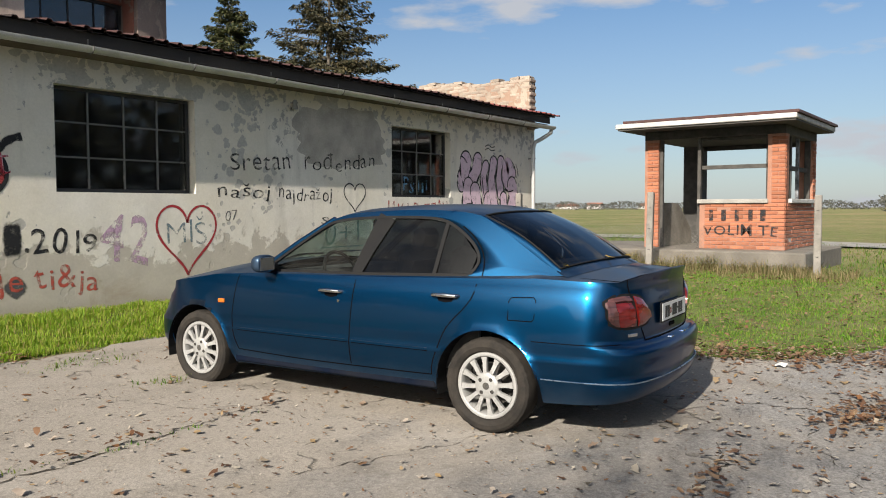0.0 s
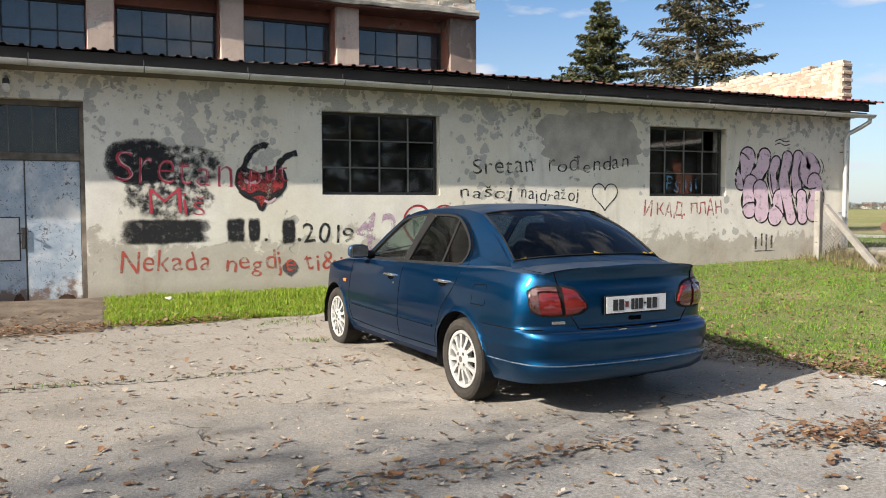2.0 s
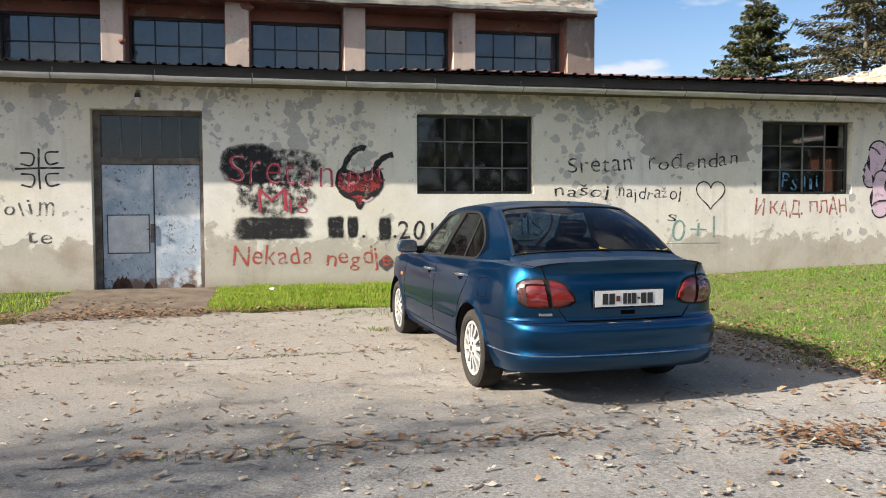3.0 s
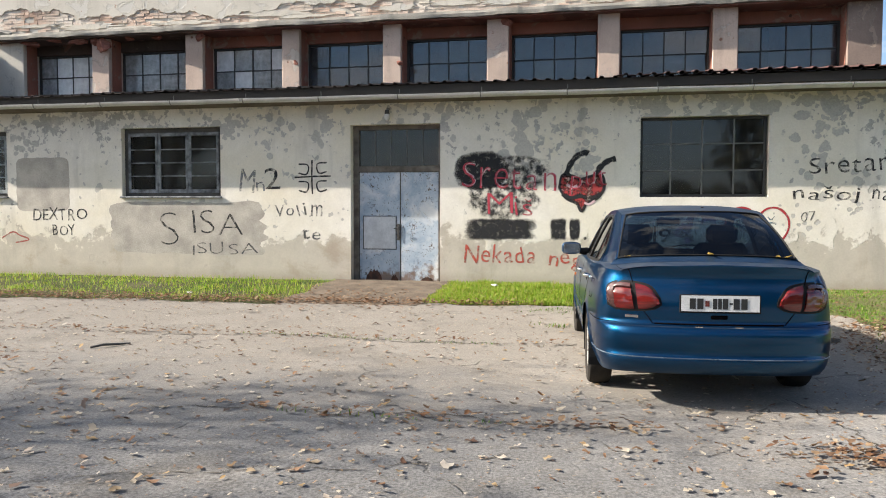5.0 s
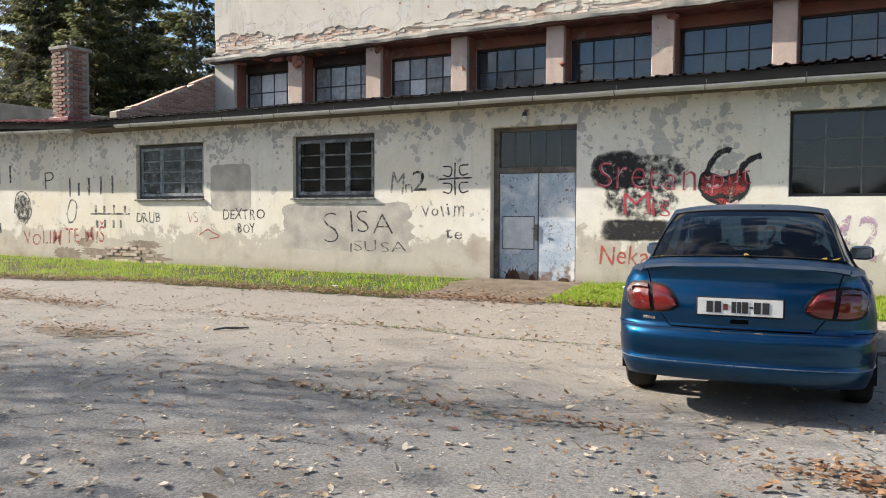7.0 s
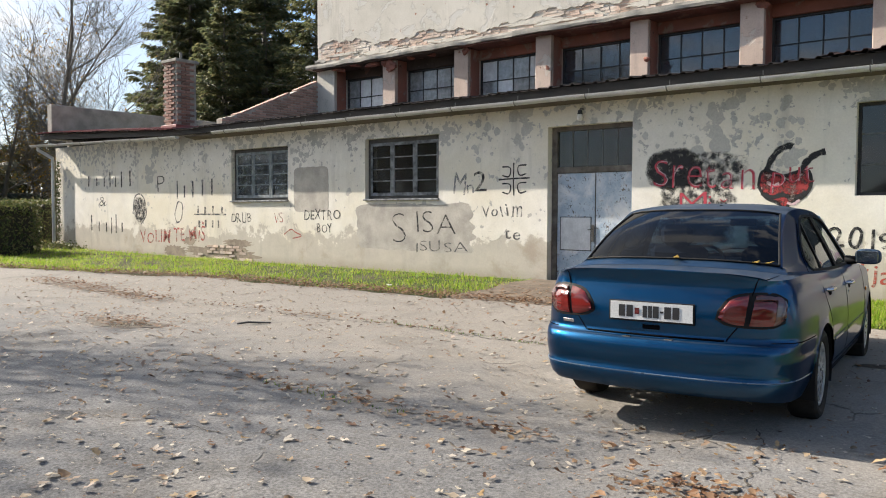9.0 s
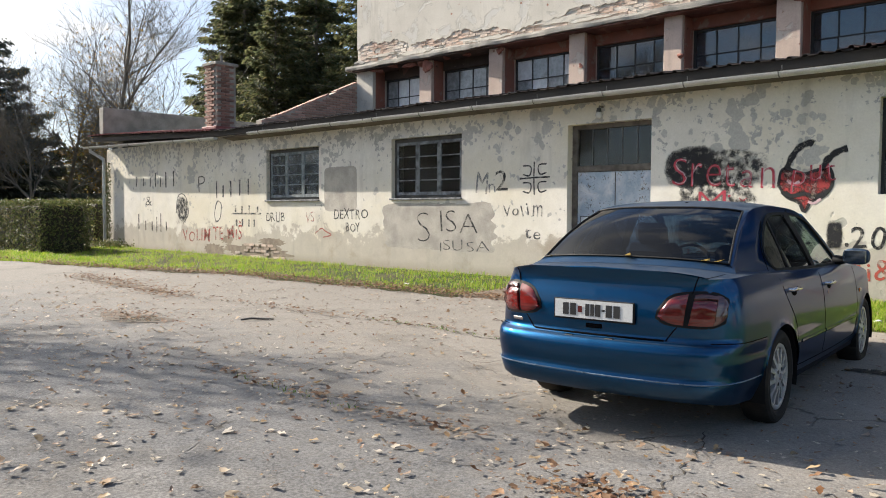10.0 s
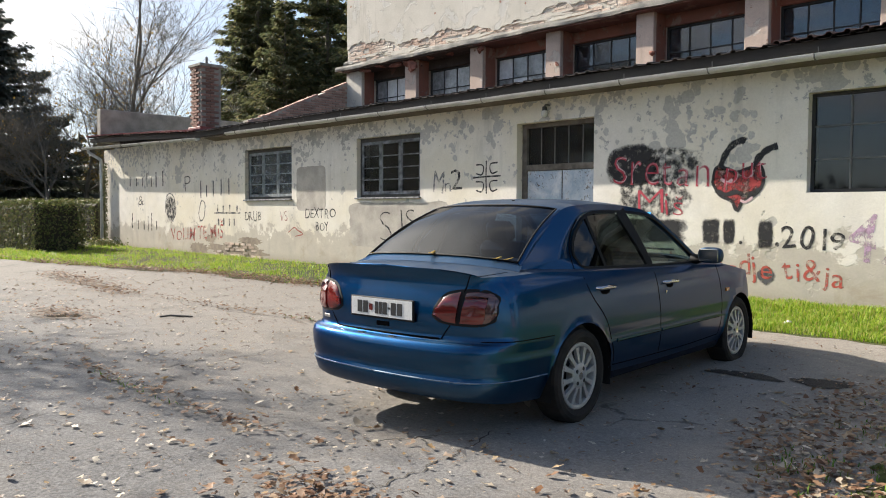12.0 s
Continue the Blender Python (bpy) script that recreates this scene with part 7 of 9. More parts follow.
for u, z in rail:
    x = pane_side(u, z)
    row = []
    for k in range(13):
        t = k / 12
        e = float(ss(0.55, 0.12, u)) * -0.085 + float(ss(1.05, 1.43, u)) * 0.09
        row.append((x * (1 - t), u + e * (1 - (1 - t) ** 2), z + (0.022 + 0.018 * float(ss(1.42, 1.2, u)) * float(ss(0.15, 0.4, u))) * (1 - (1 - t) ** 3)))
    rows.append(row)
add_patch(rows, "roof", False)

vs, fs = mirror_faces(verts, faces)
groups2 = groups + groups
PANELS = smooth_panels("car", vs, fs, [g + ("_left" if g in ("front_door", "rear_door") and k >= len(groups) else "") for k, g in enumerate(groups2)], PAINT)
LABELS = {"rear_bumper": "blue painted rear bumper with a raised lower edge", "roof": "dusty blue roof"}
for g, me in PANELS.items():
    ob = new(g.replace("_left", ""), me)
    ob.parent = car
    if g in LABELS:
        ob["label"] = LABELS[g]

# underside and wheel housings
block("underbody", -0.70, 0.70, -0.66, 3.05, 0.245, 0.30, TRIM, car, "dark underbody", 0.01)
bm = bmesh.new()
bm_box(bm, -0.50, 0.50, -0.74, -0.34, 0.30, 0.94, 0.01)
part("boot_lining", bm, TRIM, car)
for c in (0.0, 2.6):
    for s in (-1, 1):
        v, f = [], []
        n = 20
        for k in range(n + 1):
            a = -0.25 + (math.pi + 0.5) * k / n
            for x in (0.838, 0.50):
                v.append((s * x, c + (ARCH + 0.006) * math.cos(a), HUBZ + (ARCH + 0.006) * math.sin(a)))
        for k in range(n):
            f.append((2 * k, 2 * k + 1, 2 * k + 3, 2 * k + 2))
        f.append(tuple(2 * k + 1 for k in range(n + 1)))
        put("wheel_housing", v, f, TRIM, car)
for s in (-1, 1):
    block("side_sill", min(s * 0.74, s * 0.806), max(s * 0.74, s * 0.806), 0.385, 2.22, 0.235, 0.322, SILL, car, "dusty blue sill, darkened with the shade below the doors", 0.012)


# wheels
def wheel_meshes():
    prof = [(0.202, 0.055), (0.218, 0.082), (0.245, 0.094), (0.272, 0.090), (0.290, 0.076), (0.2985, 0.045), (0.300, 0.0), (0.2985, -0.045), (0.290, -0.076), (0.272, -0.090), (0.245, -0.094), (0.202, -0.07)]
    n = 60
    v, f = [], []
    for k in range(n):
        a = 2 * math.pi * k / n
        for r_, x in prof:
            rr_ = r_ - (0.004 if (k % 2 and r_ > 0.285) else 0)
            v.append((x, rr_ * math.cos(a), rr_ * math.sin(a)))
    m = len(prof)
    for k in range(n):
        for j in range(m - 1):
            a, b = k * m + j, ((k + 1) % n) * m + j
            f.append((a, a + 1, b + 1, b))
    tyre = mesh_of("tyre", v, f, [RUBBER], 30)
    # rim: barrel, lip and spokes, outside towards +x
    v, f = [], []
    prof = [(0.209, 0.066), (0.206, 0.076), (0.196, 0.079), (0.184, 0.074), (0.178, 0.062), (0.176, 0.02), (0.174, -0.07)]
    m = len(prof)
    for k in range(n):
        a = 2 * math.pi * k / n
        for r_, x in prof:
            v.append((x, r_ * math.cos(a), r_ * math.sin(a)))
    for k in range(n):
        for j in range(m - 1):
            a, b = k * m + j, ((k + 1) % n) * m + j
            f.append((a, b, b + 1, a + 1))
    rim = mesh_of("rim", v, f, [ALLOY], 40)
    bm = bmesh.new()
    for k in range(12):
        ang = 2 * math.pi * k / 12
        w0, w1 = 0.0125, 0.0135
        pts = []
        for r_, w, x in ((0.060, w0, 0.078), (0.10, w0, 0.080), (0.145, w1, 0.073), (0.180, w1 * 1.5, 0.073)):
            lean = ang
            for sgn in (-1, 1):
                c, s_ = math.cos(lean), math.sin(lean)
                pts.append((x, r_ * c - sgn * w * s_, r_ * s_ + sgn * w * c))
        fr = [bm.verts.new(p) for p in pts]
        bk = [bm.verts.new((p[0] - 0.022, p[1], p[2])) for p in pts]
        for q in range(3):
            a = 2 * q
            bm.faces.new((fr[a], fr[a + 1], fr[a + 3], fr[a + 2]))
            bm.faces.new((fr[a], fr[a + 2], bk[a + 2], bk[a]))
            bm.faces.new((fr[a + 1], bk[a + 1], bk[a + 3], fr[a + 3]))
    bmesh.ops.recalc_face_normals(bm, faces=bm.faces)
    spokes = bpy.data.meshes.new("spokes")
    bm.to_mesh(spokes); bm.free()
    spokes.materials.append(ALLOY)
    v, f = tube([(0.03, 0, 0), (0.072, 0, 0), (0.080, 0, 0), (0.084, 0, 0), (0.086, 0, 0)], [0.084, 0.084, 0.077, 0.055, 0.02], 36)
    hub = mesh_of("hub", v, f, [ALLOY], 40)
    v, f = tube([(0.0825, 0, 0), (0.088, 0, 0), (0.0885, 0, 0)], [0.024, 0.023, 0.005], 18)
    cap = mesh_of("hub_cap", v, f, [CHROME], 40)
    v, f = tube([(0.07, 0, 0), (0.0860, 0, 0)], [0.0125, 0.0125], 10)
    nut = mesh_of("wheel_nut", v, f, [HUBDARK], 40)
    v, f = tube([(-0.05, 0, 0), (-0.02, 0, 0)], [0.135, 0.135], 30)
    disc = mesh_of("brake_drum", v, f, [HUBDARK], 40)
    return tyre, rim, spokes, hub, cap, nut, disc


TYRE, RIM, SPOKES, HUB, CAP, NUT, DISC = wheel_meshes()
for u in (0.0, 2.6):
    for s in (-1, 1):
        w = new("wheel")
        w.parent = car
        w.matrix_local = pose(s * 0.742, u, HUBZ + (0.02 if s > 0 else 0.004), 0, 0, 0 if s > 0 else 180) @ pose(0, 0, 0, random.Random(int(u * 10 + s)).uniform(0, 50))
        w["label"] = "alloy wheel with twelve wide spokes"
        for nm, me in (("tyre", TYRE), ("rim", RIM), ("spokes", SPOKES), ("hub", HUB), ("hub_cap", CAP), ("brake_drum", DISC)):
            o = new(nm, me)
            o.parent = w
        for k in range(4):
            o = new("wheel_nut", NUT)
            o.parent = w
            a = math.pi / 4 + k * math.pi / 2
            o.matrix_local = Matrix.Translation((0, 0.053 * math.cos(a), 0.053 * math.sin(a)))


# glass
def patch_mesh(name, rows, material, label="", thick=None, flip=False):
    v = [p for r_ in rows for p in r_]
    ob = put(name, v, grid_faces(len(rows), len(rows[0]), flip), material, car, label, smooth=60)
    ob.visible_shadow = False
    return ob


def side_patch(name, poly_low, poly_high, s, material, label, n=10, m=6, inset=0.010):
    """Side glass between a lower and an upper line of (u, z)."""
    a, b = curve_of(poly_low, n), curve_of(poly_high, n)
    rows = []
    for p, q in zip(a, b):
        row = []
        for k in range(m):
            u, z = p + (q - p) * k / (m - 1)
            row.append((s * (pane_side(u, z) - inset), u, z))
        rows.append(row)
    return patch_mesh(name, rows, material, label, flip=s < 0)


def strip_on_side(name, pts, width, s, material, out=0.004, label="", thick=0.012):
    """A flat strip that follows the body side."""
    p = np.asarray(pts, float)
    v, f = [], []
    for i in range(len(p)):
        d = p[min(i + 1, len(p) - 1)] - p[max(i - 1, 0)]
        d /= np.linalg.norm(d)
        nrm = np.array([-d[1], d[0]])
        w = width[i] if isinstance(width, (list, tuple)) else width
        for t in (-0.5, 0.5):
            u, z = p[i] + nrm * w * t
            x = side_x(u, z)
            v += [(s * (x + out), u, z), (s * (x - thick), u, z)]
    for i in range(len(p) - 1):
        a = i * 4
        f += [(a, a + 4, a + 6, a + 2), (a + 1, a + 3, a + 7, a + 5), (a, a + 1, a + 5, a + 4), (a + 2, a + 6, a + 7, a + 3)]
    f += [(0, 2, 3, 1), (a + 4, a + 5, a + 7, a + 6)]
    return put(name, v, f, material, car, label)


UPF = curve_of([(1.945, 0.955), (1.70, 1.118), (1.50, 1.248), (1.40, 1.298), (1.25, 1.325), (0.97, 1.341)], 40)
for s in (-1, 1):
    side_patch("front_window", [(1.92, 0.958), (1.4, 0.957), (1.10, 0.960)], [(1.90, 0.972), (1.48, 1.252), (0.985, 1.33)], s, CLEARGLASS, "clear side window")
    up = side_patch("front_window", [(1.90, 0.972), (1.48, 1.252), (0.985, 1.33)], [(1.925, 0.96), (1.44, 1.285), (0.985, 1.342)], s, CLEARGLASS, "clear side window")
    side_patch("rear_window", [(1.02, 0.96), (0.7, 0.968), (0.425, 0.975)], [(0.845, 1.345), (0.62, 1.337), (0.405, 1.305)], s, TINTGLASS, "dark tinted rear door window")
    side_patch("quarter_window", [(0.425, 0.975), (0.28, 0.98), (0.17, 0.995)], [(0.405, 1.305), (0.31, 1.255), (0.15, 1.10)], s, TINTGLASS, "dark tinted quarter window")
    strip_on_side("pillar_trim", [(1.062, 0.955), (1.0, 1.12), (0.915, 1.345)], [0.085, 0.105, 0.15], s, TRIM, 0.002, "black door pillar")
    strip_on_side("pillar_trim", [(0.428, 0.97), (0.408, 1.31)], 0.028, s, TRIM, 0.001, "black window divider")
    strip_on_side("belt_trim", [(u, belt(u) + 0.007) for u in np.linspace(0.18, 1.93, 20)], 0.020, s, TRIM, 0.006, "black belt strip")
    strip_on_side("window_rubber", UPF, 0.020, s, TRIM, 0.003)
    strip_on_side("window_rubber", curve_of([(0.97, 1.341), (0.62, 1.34), (0.44, 1.32), (0.31, 1.262), (0.18, 1.165), (0.128, 1.07), (0.165, 0.99), (0.20, 0.982)], 30), 0.018, s, TRIM, 0.003)
    # seams
    for line in ([(1.055, 0.34), (1.06, 0.5), (1.045, 0.7), (1.03, 0.94)], [(2.15, 0.34), (2.19, 0.45), (2.20, 0.6), (2.165, 0.85), (2.15, 0.905)], [(0.40, 0.335), (0.385, 0.42), *SEAM_REAR], [(0.40, 0.335), (0.7, 0.33), (1.5, 0.325), (2.15, 0.34)]):
        strip_on_side("panel_gap", curve_of(line, 24), 0.008, s, GAP, 0.0012)
    seam = [(s * (shell_point(i, 0.610)[1] + 0.0005), shell_point(i, 0.610)[0], 0.6085) for i in range(40, 130) if -0.80 < shell_point(i, 0.610)[0] < -0.30]
    rod("panel_gap", seam, 0.003, GAP, car, "", 5)
    for a, b in ((0.42, 1.04), (1.075, 2.14)):
        strip_on_side("side_moulding", [(u, 0.50) for u in np.linspace(a, b, 10)], 0.016, s, PAINT, 0.006, "thin blue side moulding")
        # dark strip painted as the moulding's shadow on the door
        strip_on_side("moulding_shadow_gap", [(u, 0.489) for u in np.linspace(a, b, 10)], 0.006, s, GAP, 0.003)
    if s < 0:
        sq = [(-0.15, 0.725), (-0.15, 0.84), (-0.165, 0.86), (-0.31, 0.867), (-0.325, 0.85), (-0.32, 0.74), (-0.305, 0.725), (-0.15, 0.725)]
        strip_on_side("fuel_flap_gap", sq, 0.006, s, GAP, 0.0012)
    # handles
    for u in (1.23, 0.295):
        z = 0.832 if u > 1 else 0.85
        x = side_x(u, z)
        rod("door_handle", [(s * (x - 0.004), u - 0.095, z), (s * (x + 0.026), u - 0.085, z), (s * (x + 0.03), u, z + 0.003), (s * (x + 0.026), u + 0.085, z), (s * (x - 0.004), u + 0.095, z)], [0.010, 0.013, 0.0145, 0.013, 0.010], CHROME, car, "chrome pull handle", 8)
        # flat near-black patch painted as the shade behind the handle
        v = [(s * (side_x(u + a, z + b) + 0.0015), u + a, z + b) for a, b in ((-0.07, -0.006), (-0.05, -0.036), (0, -0.045), (0.05, -0.036), (0.07, -0.006))]
        put("handle_recess", v, [(0, 1, 2, 3, 4) if s > 0 else (4, 3, 2, 1, 0)], GAP, car)
    rod("lock", [(s * (side_x(1.16, 0.765) - 0.002), 1.16, 0.765), (s * (side_x(1.16, 0.765) + 0.004), 1.16, 0.765)], 0.011, CHROME, car)
    # side repeater
    x = side_x(2.32, 0.70)
    bm = bmesh.new()
    bm_box(bm, -0.006, 0.010, -0.035, 0.035, -0.016, 0.016, 0.005)
    rp = part("side_repeater", bm, AMBER, car, "orange side indicator")
    rp.matrix_local = pose(s * (x + (0 if s > 0 else 0)), 2.32, 0.70, 0, 0, 0 if s > 0 else 180)
    # mirror
    bm = bmesh.new()
    bmesh.ops.create_uvsphere(bm, u_segments=20, v_segments=14, radius=1.0)
    for vtx in bm.verts:
        x, y, z = vtx.co
        k = (abs(x) ** 3.2 + abs(z) ** 3.2) ** (1 / 3.2) if abs(x) + abs(z) > 1e-6 else 1
        rr_ = math.hypot(x, z)
        q = rr_ / k if k else 1
        vtx.co = Vector((x * q * 0.10, max(y, -0.35) * 0.085, z * q * 0.064))
    mm = part("wing_mirror", bm, PAINT, car, "blue wing mirror housing", 50)
    mm.matrix_local = pose(s * 0.905, 1.80, 1.005, 0, 0, s * -8)
    bm = bmesh.new()
    bm_box(bm, -0.082, 0.082, -0.036, -0.031, -0.048, 0.048, 0.003)
    part("mirror_glass", bm, CHROME, mm, "mirror glass")
    rod("mirror_arm", [(s * 0.74, 1.86, 0.965), (s * 0.82, 1.83, 0.975)], [0.045, 0.03], TRIM, car, "", 8)

# rear and front screens
rows = []
for side, rng_ in ((-1, range(13, 0, -1)), (1, range(14))):
    for k in rng_:
        row = []
        for m in range(9):
            t = m / 8
            p = RB[k] + (RT[k] - RB[k]) * t
            bulge = 0.035 * math.sin(math.pi * t)
            row.append((side * p[1], p[0] - bulge * 0.35, p[2] + bulge * 0.75))
        rows.append(row)
patch_mesh("rear_screen", rows, REARGLASS, "tinted rear window")
edge = [Vector(r_[0]) + Vector((0, 0, 0.004)) for r_ in rows]
edge_t = [Vector(r_[-1]) + Vector((0, 0, 0.003)) for r_ in rows]
sides_ = [Vector(p) + Vector((0, 0, 0.004)) for p in rows[-1]]
for pts in (edge, edge_t, sides_, [Vector((-p.x, p.y, p.z)) for p in sides_]):
    rod("screen_rubber", pts, 0.0065, TRIM, car, "", 6)
WB = curve_of([(2.10, 0, 0.985), (2.09, 0.3, 0.980), (2.05, 0.55, 0.965), (1.99, 0.70, 0.945)], 12)
WT = curve_of([(1.475, 0, 1.362), (1.465, 0.25, 1.358), (1.43, 0.45, 1.342), (1.385, 0.555, 1.322)], 12)
rows = []
for side, rng_ in ((-1, range(11, 0, -1)), (1, range(12))):
    for k in rng_:
        rows.append([(side * p[1], p[0] + 0.02 * math.sin(math.pi * t), p[2] + 0.028 * math.sin(math.pi * t)) for t in np.linspace(0, 1, 8) for p in (WB[k] + (WT[k] - WB[k]) * t,)])
patch_mesh("windscreen", rows, CLEARGLASS, "clear windscreen", flip=True)
for s in (-1, 1):
    rod("windscreen_pillar", [(s * (pane_side(2.0, 0.945) - 0.02), 1.995, 0.945), (s * (pane_side(1.7, 1.14) - 0.02), 1.70, 1.142), (s * (pane_side(1.40, 1.325) - 0.02), 1.40, 1.322)], 0.026, PAINT, car, "", 8)
block("cowl", -0.66, 0.66, 1.93, 2.10, 0.90, 0.955, TRIM, car, "black scuttle panel", 0.01)
for s, x0_ in ((1, 0.0), (1, -0.5)):
    rod("wiper", [(x0_, 2.10, 0.985), (x0_ + 0.25, 2.03, 1.035), (x0_ + 0.5, 2.02, 1.03)], 0.008, TRIM, car, "", 6)

# interior
for x in (-0.36, 0.36):
    bm = bmesh.new()
    bm_box(bm, x - 0.24, x + 0.24, 0.92, 1.42, 0.42, 0.56, 0.04)
    seat = part("front_seat", bm, FABRIC, car, "dark cloth front seat")
    bm = bmesh.new()
    bm_box(bm, x - 0.23, x + 0.23, -0.06, 0.07, 0, 0.60, 0.05, pose(0, 0.92, 0.52, 14))
    part("backrest", bm, FABRIC, seat)
    bm = bmesh.new()
    bm_box(bm, x - 0.13, x + 0.13, -0.05, 0.05, 0, 0.17, 0.04, pose(0, 0.77, 1.10, 14))
    part("headrest", bm, FABRIC, seat)
bm = bmesh.new()
bm_box(bm, -0.64, 0.64, 0.12, 0.60, 0.40, 0.54, 0.04)
bench = part("rear_seat", bm, FABRIC, car, "dark cloth rear bench")
bm = bmesh.new()
bm_box(bm, -0.63, 0.63, -0.07, 0.07, 0, 0.56, 0.05, pose(0, 0.12, 0.50, 20))
part("backrest", bm, FABRIC, bench)
block("parcel_shelf", -0.60, 0.60, -0.44, 0.02, 0.985, 1.005, DASH, car, "dark parcel shelf", 0.004)
bm = bmesh.new()
bm_box(bm, -0.68, 0.68, 1.60, 2.08, 0.62, 0.935, 0.05)
part("dashboard", bm, DASH, car, "grey dashboard")
block("cabin_floor", -0.72, 0.72, -0.2, 2.1, 0.30, 0.36, TRIM, car, "", 0)
for s in (-1, 1):
    block("door_lining", min(s * 0.70, s * 0.73), max(s * 0.70, s * 0.73), 0.1, 1.95, 0.36, 0.925, DASH, car, "", 0.01)
v, f = tube([(0.185 * math.cos(2 * math.pi * k / 28), 0, 0.185 * math.sin(2 * math.pi * k / 28)) for k in range(29)], 0.014, 8, False)
sw = put("steering_wheel", v, f, TRIM, car, "black steering wheel", 60)
sw.matrix_local = pose(-0.36, 1.52, 0.90, -24)
v, f = tube([(-0.17, 0, 0), (0, 0.02, -0.01), (0.17, 0, 0)], 0.018, 6)
put("wheel_spoke", v, f, TRIM, sw)
rod("steering_column", [(-0.36, 1.53, 0.895), (-0.36, 1.72, 0.82)], 0.035, TRIM, car)
bm = bmesh.new()
bm_box(bm, -0.11, 0.11, -0.012, 0.012, -0.03, 0.03, 0.008)
rv = part("rear_view_mirror", bm, TRIM, car, "black rear-view mirror")
rv.matrix_local = pose(0, 1.40, 1.285, 8)


# tail: lamps, plate, badge, boot seam
def rear_point(v_, z):
    """The skin of the tail at half width v_ and height z."""
    best = None
    for i in range(0, 110):
        p = shell_point(i, z)
        if best is None or abs(p[1] - v_) < best[0]:
            best = (abs(p[1] - v_), p[0], i)
    return best[1], best[2]


def tail_patch(name, lo, hi, s, material, out, label, n=14, m=7):
    """A lens or plate that hugs the tail between two lines of (half width, z)."""
    a, b = curve_of(lo, n), curve_of(hi, n)
    fr, bk = [], []
    for p, q in zip(a, b):
        for k in range(m):
            w, z = p + (q - p) * k / (m - 1)
            y, i = rear_point(w, z)
            edge_ = min(k, m - 1 - k, 1) * 1.0
            o = out * (0.35 + 0.65 * edge_)
            nx, ny = -inward[i][1], -inward[i][0]
            fr.append((s * (w + nx * o), y + ny * o, z))
            bk.append((s * (w - nx * 0.02), y - ny * 0.02, z))
    f = grid_faces(n, m, s < 0)
    nn = n * m
    f += [tuple(nn + i for i in q[::-1]) for q in f]
    rim_ = [k for k in range(m)] + [(i + 1) * m + m - 1 for i in range(n - 1)] + [(n - 1) * m + k for k in range(m - 2, -1, -1)] + [i * m for i in range(n - 2, 0, -1)]
    for i in range(len(rim_)):
        p, q = rim_[i], rim_[(i + 1) % len(rim_)]
        f.append((p, q, nn + q, nn + p))
    ob = put(name, fr + bk, f, material, car, label, smooth=45)
    return ob


for s in (-1, 1):
    tail_patch("tail_lamp_surround", [(0.374, 0.738), (0.44, 0.702), (0.60, 0.690), (0.68, 0.696), (0.732, 0.724)], [(0.386, 0.790), (0.45, 0.870), (0.56, 0.898), (0.68, 0.896), (0.736, 0.860)], s, TRIM, 0.006, "black lamp surround")
    tail_patch("tail_lamp", [(0.390, 0.742), (0.46, 0.714), (0.530, 0.706)], [(0.402, 0.786), (0.46, 0.856), (0.550, 0.884)], s, REDLAMP, 0.020, "red inner tail lamp on the boot lid", 10)
    tail_patch("tail_lamp", [(0.556, 0.708), (0.62, 0.706), (0.672, 0.710)], [(0.578, 0.846), (0.63, 0.850), (0.682, 0.846)], s, REDLAMP, 0.020, "red outer tail lamp", 10)
    tail_patch("tail_lamp", [(0.578, 0.848), (0.63, 0.852), (0.682, 0.848)], [(0.582, 0.884), (0.63, 0.888), (0.684, 0.880)], s, SMOKELAMP, 0.020, "smoky upper band of the tail lamp", 8, 4)
    tail_patch("tail_lamp", [(0.674, 0.710), (0.700, 0.720), (0.722, 0.742)], [(0.686, 0.880), (0.706, 0.872), (0.726, 0.848)], s, SMOKELAMP, 0.020, "smoky outer edge of the tail lamp", 8)
    line = [(s * w, rear_point(w, z)[0] - 0.001, z) for w, z in ((0.435, 0.612), (0.47, 0.66), (0.515, 0.72), (0.542, 0.80), (0.562, 0.87), (0.575, 0.91), (0.588, 0.96), (0.600, 0.980))]
    rod("boot_gap", line, 0.0035, GAP, car, "", 5)
# shut lines of the boot lid across the deck
def deck_z(x, y):
    i = min(boot_ids, key=lambda k: abs(OUT[k, 0] - y))
    xe, _, z = shell[i, -1]
    t = 1 - min(abs(x) / max(xe, 0.01), 1)
    return z + (0.045 * float(ss(-0.86, -0.45, y)) + 0.008) * (1 - (1 - t) ** 2.6)


for s in (-1, 1):
    rod("boot_gap", [(s * x, y, deck_z(x, y) - 0.0006) for x, y in ((0.615, -0.80), (0.635, -0.72), (0.65, -0.62), (0.655, -0.54))], 0.0022, GAP, car, "", 5)
line = [(w, rear_point(abs(w), 0.612)[0] - 0.002, 0.612) for w in np.linspace(-0.425, 0.425, 15)]
rod("boot_gap", line, 0.006, GAP, car, "", 5)
# plate
py = rear_point(0.15, 0.75)[0] - 0.012
plate = block("number_plate", -0.265, 0.265, py - 0.008, py + 0.004, 0.692, 0.818, TRIM, car, "white number plate with dark bars in a black frame", 0.003)
block("plate_face", -0.255, 0.255, py - 0.0105, py - 0.0085, 0.704, 0.812, PLATE, plate, "", 0)
x = -0.20
